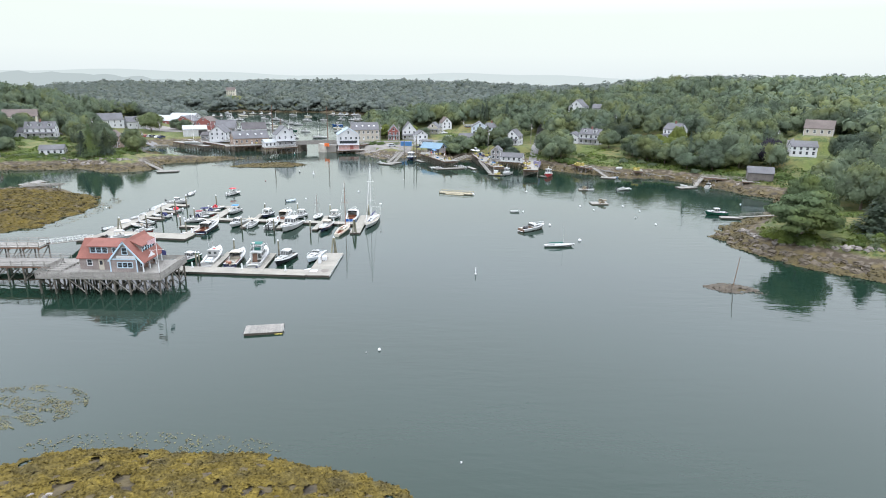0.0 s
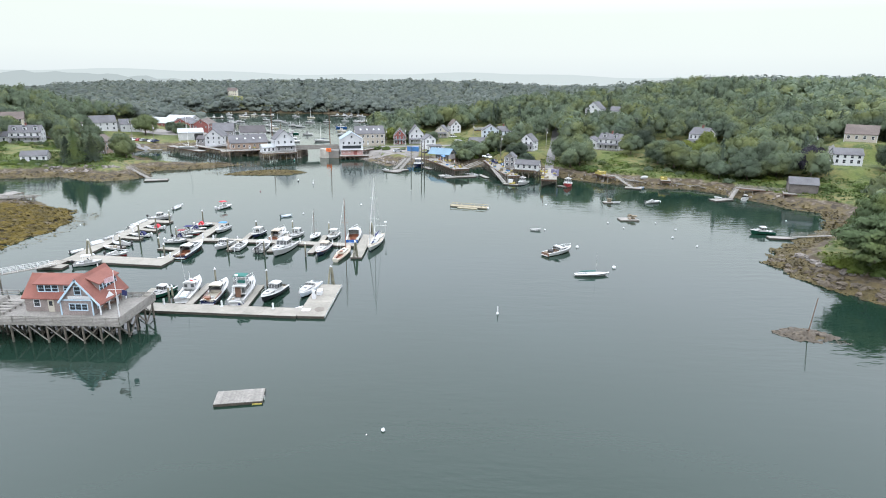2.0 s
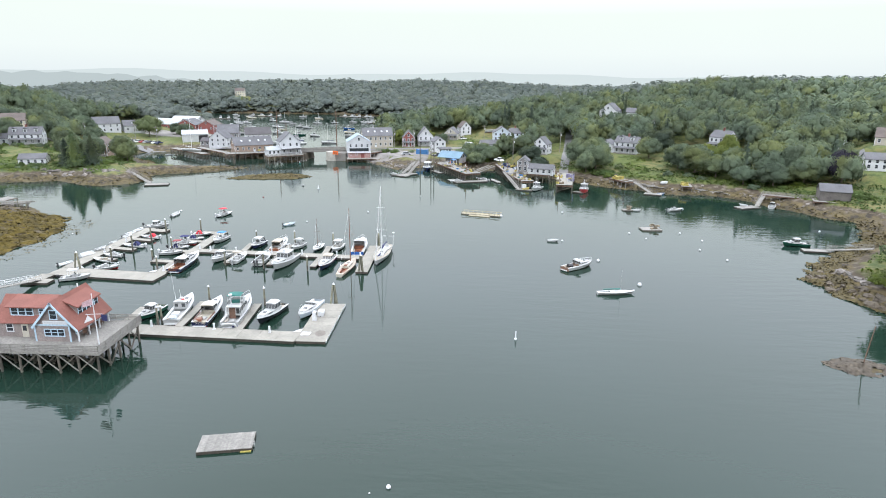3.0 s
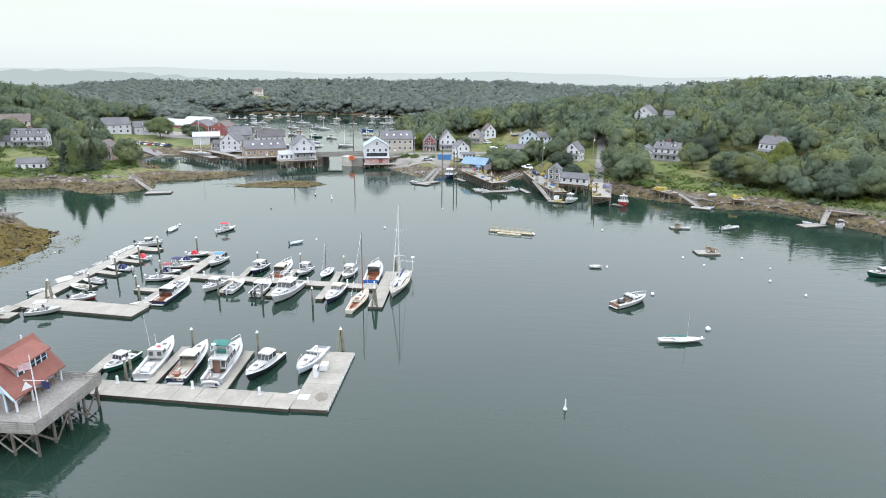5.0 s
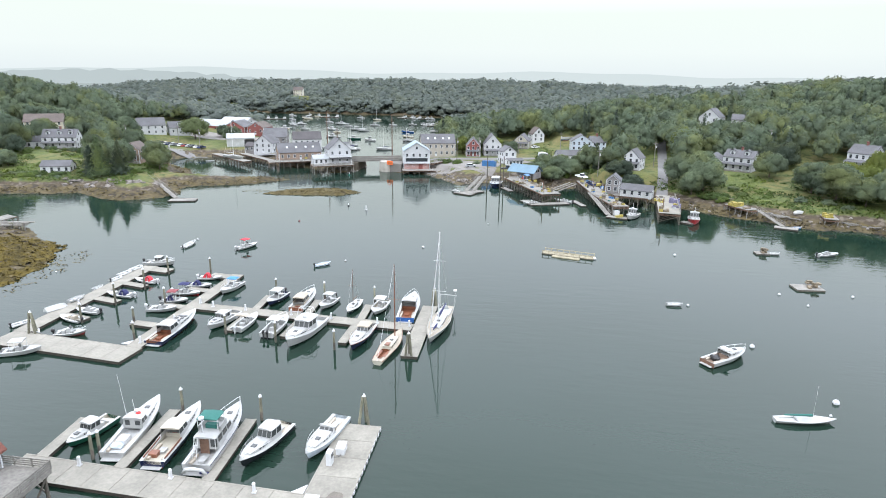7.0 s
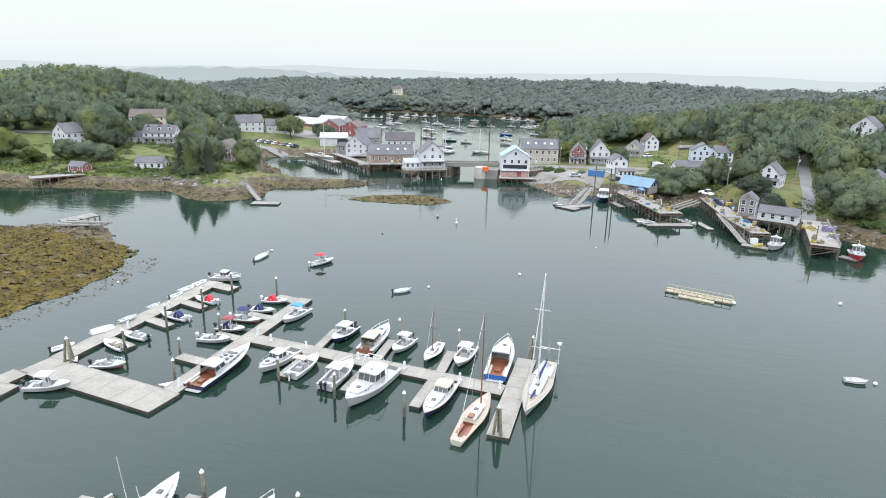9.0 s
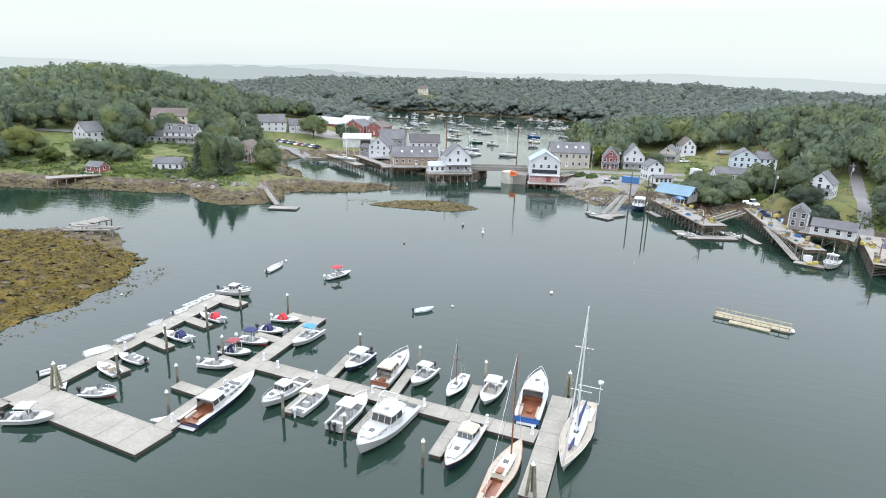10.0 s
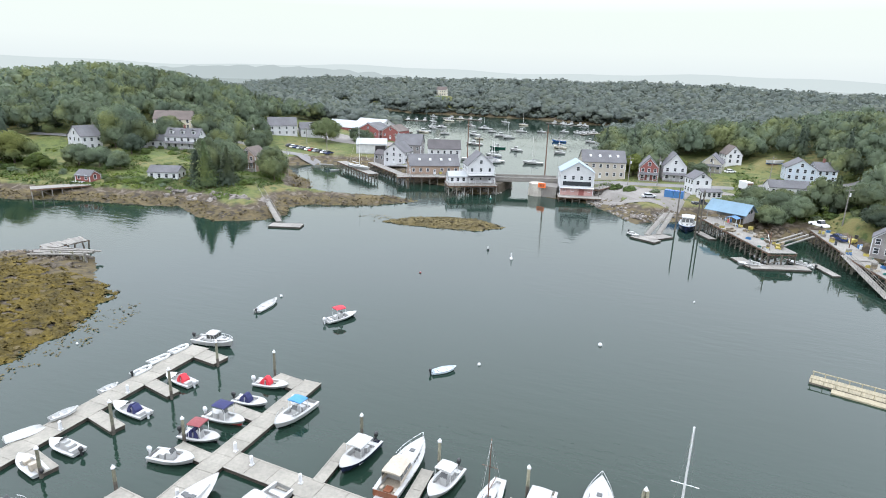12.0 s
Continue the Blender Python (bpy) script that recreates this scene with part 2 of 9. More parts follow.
M["car_white"] = material("white_car_paint", (0.78, 0.79, 0.79), 0.3, 0, (1, 0.03), (4, 0.03))
M["car_blue"] = material("dark_blue_car_paint", (0.02, 0.035, 0.11), 0.25, 0.1, (1, 0.05), (4, 0.03))
M["car_dark"] = material("dark_grey_car_paint", (0.05, 0.055, 0.06), 0.25, 0.1, (1, 0.05), (4, 0.03))
M["bark"] = material("grey_brown_bark", (0.13, 0.105, 0.085), 0.95, 0, (0.8, 0.2), (5, 0.25), 0.03, 0.15)
# blue raised in both greens as a slight haze tint
M["leaf_mid"] = leaf_material("broadleaf_foliage", (0.128, 0.164, 0.100), 0.26, (0.098, 0.132, 0.090))
M["leaf_light"] = leaf_material("light_willow_foliage", (0.138, 0.172, 0.080), 0.15)
M["leaf_yellow"] = leaf_material("yellow_green_foliage", (0.13, 0.16, 0.042), 0.2)
M["leaf_dark"] = leaf_material("dark_spruce_foliage", (0.070, 0.096, 0.068), 0.25)
M["leaf_purple"] = leaf_material("dark_purple_maple_foliage", (0.042, 0.040, 0.055), 0.2)
# far greens made paler and bluer: distance haze mixed into the leaf colour
M["leaf_far"] = leaf_material("haze_tinted_far_foliage", (0.128, 0.152, 0.130), 0.12, (0.112, 0.136, 0.124), (1.1, 1.06, 0.92))
M["leaf_pine"] = leaf_material("green_pine_foliage", (0.100, 0.140, 0.070), 0.2)
M["leaf_shrub"] = leaf_material("bright_shrub_foliage", (0.098, 0.140, 0.042), 0.25, (0.062, 0.098, 0.036))


def water_material():
    m = bpy.data.materials.new("sea_water")
    m.use_nodes = True
    nt = m.node_tree
    link = nt.links.new
    bsdf = nt.nodes["Principled BSDF"]
    geo = nt.nodes.new("ShaderNodeNewGeometry")
    n = nt.nodes.new("ShaderNodeTexNoise")
    n.inputs["Scale"].default_value, n.inputs["Detail"].default_value = 0.012, 3
    link(geo.outputs["Position"], n.inputs["Vector"])
    ramp = nt.nodes.new("ShaderNodeValToRGB")
    ramp.color_ramp.elements[0].position, ramp.color_ramp.elements[0].color = 0.35, (0.0085, 0.0220, 0.0142, 1)
    ramp.color_ramp.elements[1].position, ramp.color_ramp.elements[1].color = 0.65, (0.0125, 0.0280, 0.0215, 1)
    link(n.outputs["Fac"], ramp.inputs[0])
    link(ramp.outputs[0], bsdf.inputs["Base Color"])
    bsdf.inputs["IOR"].default_value = 1.333
    calm = nt.nodes.new("ShaderNodeMapRange")
    calm.inputs["From Min"].default_value, calm.inputs["From Max"].default_value = 0.4, 0.65
    calm.inputs["To Min"].default_value, calm.inputs["To Max"].default_value = 0.008, 0.035
    link(n.outputs["Fac"], calm.inputs["Value"])
    link(calm.outputs["Result"], bsdf.inputs["Roughness"])
    # two sets of ripples, stronger where a breath of wind touches the water
    wind = nt.nodes.new("ShaderNodeTexNoise")
    wind.inputs["Scale"].default_value, wind.inputs["Detail"].default_value = 0.02, 4
    link(geo.outputs["Position"], wind.inputs["Vector"])
    gust = nt.nodes.new("ShaderNodeMapRange")
    gust.inputs["From Min"].default_value, gust.inputs["From Max"].default_value = 0.42, 0.62
    gust.inputs["To Min"].default_value, gust.inputs["To Max"].default_value = 0.25, 1.0
    link(wind.outputs["Fac"], gust.inputs["Value"])
    last = None
    for turn, stretch, scale, depth in ((0.5, (0.4, 1.5, 1), 0.35, 0.055), (0.2, (0.5, 1.4, 1), 1.1, 0.028)):
        mp = nt.nodes.new("ShaderNodeMapping")
        mp.inputs["Rotation"].default_value = (0, 0, turn)
        mp.inputs["Scale"].default_value = stretch
        link(geo.outputs["Position"], mp.inputs["Vector"])
        rip = nt.nodes.new("ShaderNodeTexNoise")
        rip.inputs["Scale"].default_value, rip.inputs["Detail"].default_value = scale, 2
        link(mp.outputs[0], rip.inputs["Vector"])
        b = nt.nodes.new("ShaderNodeBump")
        b.inputs["Distance"].default_value = depth
        link(gust.outputs["Result"], b.inputs["Strength"])
        link(rip.outputs["Fac"], b.inputs["Height"])
        if last:
            link(last, b.inputs["Normal"])
        last = b.outputs[0]
    link(last, bsdf.inputs["Normal"])
    return m


def ground_material():
    """Shore and land by height: weedy ledge at the waterline, bare rock, then grass and earth."""
    m = bpy.data.materials.new("shore_and_grass")
    m.use_nodes = True
    nt = m.node_tree
    link = nt.links.new
    bsdf = nt.nodes["Principled BSDF"]
    bsdf.inputs["Roughness"].default_value = 0.9
    bsdf.inputs["Specular IOR Level"].default_value = 0.25
    geo = nt.nodes.new("ShaderNodeNewGeometry")
    sep = nt.nodes.new("ShaderNodeSeparateXYZ")
    link(geo.outputs["Position"], sep.inputs[0])

    def noise_at(scale, detail=5):
        n = nt.nodes.new("ShaderNodeTexNoise")
        n.inputs["Scale"].default_value, n.inputs["Detail"].default_value = scale, detail
        link(geo.outputs["Position"], n.inputs["Vector"])
        return n.outputs["Fac"]

    def blend(a, b, low, high, value):
        r = nt.nodes.new("ShaderNodeMapRange")
        r.inputs["From Min"].default_value, r.inputs["From Max"].default_value = low, high
        link(value, r.inputs["Value"])
        mx = nt.nodes.new("ShaderNodeMix")
        mx.data_type = "RGBA"
        for key, c in (("A", a), ("B", b)):
            if isinstance(c, tuple):
                mx.inputs[key].default_value = (*c, 1)
            else:
                link(c, mx.inputs[key])
        link(r.outputs["Result"], mx.inputs["Factor"])
        return mx.outputs["Result"]

    rough_edge = nt.nodes.new("ShaderNodeMath")
    rough_edge.operation = "MULTIPLY_ADD"
    rough_edge.inputs[1].default_value = 2.2
    link(noise_at(0.25), rough_edge.inputs[0])
    link(sep.outputs["Z"], rough_edge.inputs[2])
    level = rough_edge.outputs[0]
    weed = blend((0.088, 0.070, 0.036), (0.040, 0.033, 0.024), 0.48, 0.60, noise_at(0.45, 9))
    weed = blend(weed, (0.115, 0.09, 0.042), 0.55, 0.66, noise_at(0.16, 6))
    weed = blend(weed, (0.12, 0.10, 0.08), 0.64, 0.70, noise_at(0.33, 7))
    rock = blend((0.060, 0.047, 0.032), (0.145, 0.125, 0.10), 0.48, 0.66, noise_at(0.6, 9))
    grass = blend((0.088, 0.110, 0.030), (0.135, 0.120, 0.048), 0.42, 0.62, noise_at(0.06))
    grass = blend(grass, (0.050, 0.072, 0.022), 0.47, 0.63, noise_at(0.35, 8))
    grass = blend(grass, (0.125, 0.135, 0.048), 0.56, 0.70, noise_at(1.3, 6))
    col = blend(weed, rock, 2.6, 3.0, level)
    col = blend(col, grass, 3.5, 4.1, level)
    link(col, bsdf.inputs["Base Color"])
    b = nt.nodes.new("ShaderNodeBump")
    b.inputs["Strength"].default_value, b.inputs["Distance"].default_value = 0.8, 0.3
    link(noise_at(1.2, 6), b.inputs["Height"])
    link(b.outputs[0], bsdf.inputs["Normal"])
    return m


M["water"] = water_material()
M["ground"] = ground_material()


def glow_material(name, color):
    """A plain far backdrop that glows by itself, the mist of distance put into its colour."""
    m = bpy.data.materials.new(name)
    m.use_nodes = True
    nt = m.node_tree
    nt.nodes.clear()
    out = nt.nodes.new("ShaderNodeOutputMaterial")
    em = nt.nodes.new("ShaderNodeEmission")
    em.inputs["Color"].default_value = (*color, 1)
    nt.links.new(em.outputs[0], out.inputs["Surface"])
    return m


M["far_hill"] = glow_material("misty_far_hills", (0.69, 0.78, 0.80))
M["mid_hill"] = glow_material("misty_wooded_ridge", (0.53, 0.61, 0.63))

# ---- building tools ----
class Geo:
    """Collects the vertices and faces of one mesh."""

    def __init__(self):
        self.v, self.f, self.made = [], [], {}

    def add(self, verts, faces):
        n = len(self.v)
        self.v.extend(verts)
        self.f.extend([tuple(i + n for i in face) for face in faces])
        return self

    def box(self, x, y, z, sx, sy, sz, turn=0.0):
        """A box of size sx, sy, sz whose base's centre is x, y, z."""
        c, s = math.cos(radians(turn)), math.sin(radians(turn))
        vs = []
        for k in (0, 1):
            for a, b in ((-.5, -.5), (.5, -.5), (.5, .5), (-.5, .5)):
                u, w = a * sx, b * sy
                vs.append((x + u * c - w * s, y + u * s + w * c, z + k * sz))
        return self.add(vs, [(3, 2, 1, 0), (4, 5, 6, 7), (0, 1, 5, 4), (1, 2, 6, 5), (2, 3, 7, 6), (3, 0, 4, 7)])

    def span(self, x0, x1, y0, y1, z0, z1):
        return self.box((x0 + x1) / 2, (y0 + y1) / 2, z0, x1 - x0, y1 - y0, z1 - z0)

    def tube(self, p, q, r0, r1=None, n=6, cap=True):
        r1 = r0 if r1 is None else r1
        p, q = Vector(p), Vector(q)
        d = (q - p).normalized()
        a = d.orthogonal().normalized()
        b = d.cross(a)
        vs = []
        for c, r in ((p, r0), (q, r1)):
            for i in range(n):
                t = 2 * math.pi * i / n
                vs.append(tuple(c + r * (math.cos(t) * a + math.sin(t) * b)))
        fs = [(i, (i + 1) % n, n + (i + 1) % n, n + i) for i in range(n)]
        if cap:
            fs += [tuple(range(n - 1, -1, -1)), tuple(range(n, 2 * n))]
        return self.add(vs, fs)

    def line(self, points, r, n=5):
        """One bent rod through the points."""
        pts = [Vector(p) for p in points]
        rows_l = []
        for i, p in enumerate(pts):
            d = (pts[min(i + 1, len(pts) - 1)] - pts[max(i - 1, 0)]).normalized()
            a = d.cross(Vector((0.03, 0.05, 1))).normalized()
            b = a.cross(d)
            rows_l.append([tuple(p + r * (math.cos(2 * math.pi * k / n) * a + math.sin(2 * math.pi * k / n) * b)) for k in range(n)])
        return self.rings(rows_l)

    def beam(self, p, q, w, h):
        """A plank from p to q, w wide (level) and h deep (under the line)."""
        p, q = Vector(p), Vector(q)
        d = (q - p).normalized()
        side = d.cross(Vector((0, 0, 1)))
        side = side.normalized() if side.length > 1e-4 else Vector((1, 0, 0))
        up = side.cross(d).normalized()
        vs = []
        for c in (p, q):
            for a, b in ((-.5, -1), (.5, -1), (.5, 0), (-.5, 0)):
                vs.append(tuple(c + side * a * w + up * b * h))
        return self.add(vs, [(0, 1, 2, 3), (7, 6, 5, 4), (0, 4, 5, 1), (1, 5, 6, 2), (2, 6, 7, 3), (3, 7, 4, 0)])

    def prism(self, poly, z0, z1):
        n = len(poly)
        vs = [(x, y, z0) for x, y in poly] + [(x, y, z1) for x, y in poly]
        fs = [tuple(range(n - 1, -1, -1)), tuple(range(n, 2 * n))]
        fs += [(i, (i + 1) % n, n + (i + 1) % n, n + i) for i in range(n)]
        return self.add(vs, fs)

    def rings(self, rows, cap=True, closed=True):
        """Skin over rows of points, each row a ring."""
        n = len(rows[0])
        vs = [tuple(p) for row in rows for p in row]
        fs = []
        for k in range(len(rows) - 1):
            for i in range(n if closed else n - 1):
                j = (i + 1) % n
                fs.append((k * n + i, k * n + j, (k + 1) * n + j, (k + 1) * n + i))
        if cap:
            fs += [tuple(range(n - 1, -1, -1)), tuple(range((len(rows) - 1) * n, len(rows) * n))]
        return self.add(vs, fs)

    def lump(self, x, y, z, rx, ry, rz, seed=0, n=7, m=4, wild=0.2):
        """An uneven boulder-like or ball-like body."""
        rnd = random.Random(seed)
        vs, fs = [(x, y, z - rz)], []
        for k in range(1, m):
            t = math.pi * k / m
            for i in range(n):
                a = 2 * math.pi * (i + 0.5 * (k % 2)) / n
                g = 1 + rnd.uniform(-wild, wild)
                vs.append((x + rx * g * math.sin(t) * math.cos(a), y + ry * g * math.sin(t) * math.sin(a), z - rz * g * math.cos(t)))
        vs.append((x, y, z + rz * (1 - wild / 2)))
        for i in range(n):
            fs.append((0, 1 + (i + 1) % n, 1 + i))
            for k in range(m - 2):
                a, b = 1 + k * n, 1 + (k + 1) * n
                fs.append((a + i, a + (i + 1) % n, b + (i + 1) % n, b + i))
            a = 1 + (m - 2) * n
            fs.append((a + i, a + (i + 1) % n, len(vs) - 1))
        return self.add(vs, fs)

    def mesh(self, name, mat, smooth=False):
        if mat.name not in self.made:
            me = bpy.data.meshes.new(name)
            me.from_pydata(self.v, [], self.f)
            me.materials.append(mat)
            if smooth:
                me.polygons.foreach_set("use_smooth", [True] * len(me.polygons))
            me.update()
            self.made[mat.name] = me
        return self.made[mat.name]


def part(name, geo, mat, parent, label="", smooth=False, at=None, kind=""):
    ob = new(name, geo.mesh(name, mat, smooth))
    ob.parent = parent
    if at is not None:
        ob.matrix_basis = at
    return tagged(ob, label, "", "", kind)


def thing(name, label, category, m=None, group="", kind=""):
    ob = new(name)
    ob.empty_display_size = 0.5
    if m is not None:
        ob.matrix_basis = m
    return tagged(ob, label, category, group, kind)


def solo(name, geo, mat, label, category, m=None, group="", kind="", smooth=False):
    ob = new(name, geo.mesh(name, mat, smooth))
    if m is not None:
        ob.matrix_basis = m
    return tagged(ob, label, category, group, kind)


def heading(p, q):
    return math.degrees(math.atan2(q[1] - p[1], q[0] - p[0]))


def along(p, q, t, side=0.0, z=0.0):
    dx, dy = q[0] - p[0], q[1] - p[1]
    n = math.hypot(dx, dy)
    return (p[0] + dx * t - dy / n * side, p[1] + dy * t + dx / n * side, z)


def quick_mesh(name, verts, tris, mat, normals=None):
    me = bpy.data.meshes.new(name)
    n, k = len(verts), len(tris)
    me.vertices.add(n)
    me.vertices.foreach_set("co", np.ascontiguousarray(verts, dtype=np.float32).ravel())
    me.loops.add(3 * k)
    me.loops.foreach_set("vertex_index", np.ascontiguousarray(tris, dtype=np.int32).ravel())
    me.polygons.add(k)
    me.polygons.foreach_set("loop_start", np.arange(0, 3 * k, 3, dtype=np.int32))
    me.polygons.foreach_set("loop_total", np.full(k, 3, dtype=np.int32))
    me.materials.append(mat)
    me.update(calc_edges=True)
    me.validate()
    if normals is not None:
        # soft foliage: leaves take the turn of the clump they belong to
        att = me.attributes.new("custom_normal", "FLOAT_VECTOR", "POINT")
        att.data.foreach_set("vector", np.ascontiguousarray(normals, dtype=np.float32).ravel())
    return me

# ---- sea and land ----
WEST = [(-700, 190), (-500, 215), (-290.1, 237.7), (-219.3, 251.6), (-198.5, 258.9), (-175.8, 264.5), (-164.4, 267.8), (-152.1, 259.8), (-140.6, 258.4),
        (-132.9, 264.4), (-130, 272.1), (-135.6, 286.9), (-124.1, 291.2), (-112.6, 298.2), (-103, 309.9), (-112.6, 312.3), (-129.8, 307.7), (-145, 308.9),
        (-153.4, 323.3), (-167.3, 333.6), (-183.9, 351), (-172.5, 363.3), (-155.7, 367.9), (-140.9, 356.9), (-122.1, 344.2), (-104.9, 340.5), (-93.4, 330),
        (-85.8, 332.2), (-82.9, 341.6), (-82, 354.6), (-96.4, 374), (-124.8, 385), (-138.8, 391.4), (-153.3, 426.1), (-187.1, 486.1), (-216.6, 522.7),
        (-244.4, 587.5), (-300.1, 637.5), (-380, 690), (-620, 700), (-700, 300)]
EAST = [(-72.4, 355.1), (-73.3, 339.3), (-62.6, 337.1), (-50, 333.1), (-40, 319.5), (-34, 311.3), (-27.2, 316.3), (-15.6, 325.4), (-3.5, 317.4), (4.6, 308.3), (10.5, 314.3), (20.9, 299.4),
        (33, 293.6), (45.3, 281.9), (55.7, 271.9), (68.1, 265.8), (75.4, 258.4), (87.9, 259.6), (95.4, 253.2), (100.8, 243.7), (108.7, 226.4), (117.3, 218), (111.3, 206.6), (106.3, 196.2),
        (97, 187.6), (86.8, 179), (78.6, 170.6), (72.6, 161.2), (73.8, 151.2), (76.1, 143.3), (80.5, 136.4), (85.8, 131.1), (90.1, 127.2), (94.5, 123.9), (124.7, 111.8), (213.4, 90.1), (420, 30), (900, -40),
        (900, 900), (420, 1010), (65, 723.5), (-48, 683.2), (-50.2, 571.9), (-64.5, 528.2), (-73, 428.6), (-65, 382.1)]
FAR = [(-700, 830), (-420, 790), (-275.1, 701.7), (-238.1, 714.9), (-187.5, 711.4), (-144.5, 712.3), (-107.9, 688.9), (-66, 683.7), (65, 725.2), (330, 850), (420, 1120), (-700, 1120)]
SPIT = [(-256.6, 173.1), (-198.5, 182.3), (-150.1, 167.9), (-121.6, 154.8), (-113.7, 162.8), (-112.6, 182.4), (-113.6, 191.2), (-117.4, 197.9), (-122.3, 205.5), (-133, 211.9), (-141.6, 220.3), (-152.3, 222.9), (-164, 213), (-198.1, 201.5), (-255.5, 203.8)]
BAR = [(-100.1, 279.9), (-95.2, 286.8), (-87.5, 291.4), (-77.8, 293.2), (-69, 288.8), (-73.8, 282.5), (-87.5, 280.5)]
NEAR_ROCK = [(-70, 20), (-62, 44), (-48.9, 55.4), (-44, 59.5), (-38, 60.7), (-29, 59.9), (-22, 60.1), (-14.9, 58.3), (-8.8, 56.5), (-3.7, 53.6), (0, 44), (2, 30), (-10, 10), (-50, 8)]
ROCK = [(54.2, 120.1), (56.8, 121.5), (59.9, 120.9), (62, 118), (58.9, 117.1), (55.8, 117.8)]
# levelled ground under houses: x, y, height, half-width
PADS = [(115, 320, 11, 9), (149, 262, 10.3, 9), (170, 286, 17, 10), (154, 296, 14, 7), (78, 387, 19, 8), (92, 384, 20, 6), (-308, 373, 17, 7), (-272, 393, 15, 7), (33, 322, 7.4, 9), (72, 326, 8, 12), (-4, 410, 8, 7), (-11, 397, 6, 7), (22, 384, 7, 12), (-223, 334, 7, 12), (-245, 354, 12.5, 12), (-254, 331, 10.5, 8), (-248, 306, 8, 8), (-237, 330, 7, 8), (-264, 748, 17, 10)]
LANDS = [WEST, EAST, FAR, SPIT, BAR, NEAR_ROCK, ROCK]


def inland(px, py, poly):
    """Metres inland from the shore of poly (minus: out at sea)."""
    best = np.full(px.shape, 1e9)
    inside = np.zeros(px.shape, dtype=bool)
    n = len(poly)
    for i in range(n):
        (ax, ay), (bx, by) = poly[i], poly[(i + 1) % n]
        dx, dy = bx - ax, by - ay
        t = np.clip(((px - ax) * dx + (py - ay) * dy) / (dx * dx + dy * dy), 0, 1)
        best = np.minimum(best, np.hypot(px - ax - t * dx, py - ay - t * dy))
        if ay != by:
            cross = ((ay > py) != (by > py)) & (px < dx * (py - ay) / dy + ax)
            inside ^= cross
    return np.where(inside, best, -best)


def waves(px, py, size, seed):
    rnd = random.Random(seed)
    h = np.zeros(px.shape)
    for k in range(7):
        a = rnd.uniform(0, 2 * math.pi)
        f = 2 * math.pi / size * rnd.uniform(0.6, 2.2)
        h += np.sin((px * math.cos(a) + py * math.sin(a)) * f + rnd.uniform(0, 6.28)) / (1 + 0.3 * k)
    return h / 3.0


def land_height(px, py):
    px, py = np.asarray(px, dtype=float), np.asarray(py, dtype=float)
    jag = 1.1 * waves(px, py, 14, 1) + 0.6 * waves(px, py, 5, 2)
    h = np.full(px.shape, -5.0)
    for k, poly in enumerate(LANDS):
        d = inland(px, py, poly) + jag * (1.0 if k < 4 else 0.4)
        shore = np.where(d < 0, np.maximum(-5, 0.35 * d), np.minimum(0.22 * d, 1.8))
        if k in (0, 1, 2):
            bank = np.clip((d - 7) / 4, 0, 1) * 1.5
            rise = (0.125 if k == 1 else 0.11) * np.clip(d - 12, 0, 225)
            top = shore + bank + rise + np.clip(d / 200, 0, 1) * 2.5 * waves(px, py, 170, 3)
        elif k == 3:
            top = np.minimum(shore, 1.5) + np.clip((d - 9) / 5, 0, 1) * 0.7
        elif k == 4:
            top = np.minimum(shore, 0.5)
        elif k == 5:
            top = np.minimum(shore, 1.5) + np.clip((d - 10) / 8, 0, 1) * 0.3
        else:
            top = np.minimum(shore, 0.45)
        h = np.maximum(h, top)
    # level ground of the village by the bridge
    flat = np.clip(1.6 - np.hypot((px + 129) / 75, (py - 384) / 58), 0, 0.6) / 0.6
    h = np.where(h > 3, h * (1 - flat) + 3.2 * flat, h)
    flat = np.clip(1.6 - np.hypot((px + 26) / 46, (py - 350) / 40), 0, 0.6) / 0.6
    h = np.where(h > 3.6, h * (1 - flat) + 3.9 * flat, h)
    for cx, cy, cz, r in PADS:
        near = np.clip(2.0 - np.hypot(px - cx, py - cy) / r, 0, 1) * np.clip((h - 1.8) / 1.2, 0, 1)
        near = near * near * (3 - 2 * near)
        h = h * (1 - near) + (cz - 0.25) * near
    # the high wooded ground in the west
    inner = np.clip((h - 6) / 10, 0, 1)
    h = h + inner * 8 * np.exp(-((px + 345) / 75) ** 2 - ((py - 400) / 90) ** 2)
    # fine unevenness of the rocky shore
    rocky = np.clip(1 - np.abs(h - 1.2) / 2.2, 0, 1)
    h = h + rocky * (0.28 * waves(px, py, 3.4, 5) + 0.18 * waves(px, py, 1.9, 6))
    return h


def gz(x, y):
    return float(land_height(np.array([x]), np.array([y]))[0])


def steps(stops):
    out = [stops[0][0]]
    for (a, s), (b, _) in zip(stops, stops[1:]):
        k = max(1, int(round((b - a) / s)))
        out += [a + (b - a) * (i + 1) / k for i in range(k)]
    return np.array(out)


gx = steps([(-4000, 900), (-1500, 60), (-420, 12), (-270, 2.5), (-160, 1.5), (130, 2.5), (200, 12), (420, 60), (1500, 900), (4000, 900)])
gy = steps([(-1500, 300), (0, 6), (50, 2.5), (110, 1.6), (345, 3), (460, 10), (900, 50), (1500, 400), (4500, 500)])
GX, GY = np.meshgrid(gx, gy)
GZ = land_height(GX, GY)
nx, ny = len(gx), len(gy)
gv = np.stack([GX.ravel(), GY.ravel(), GZ.ravel()], 1)
ii = (np.arange(ny - 1)[:, None] * nx + np.arange(nx - 1)[None, :]).ravel()
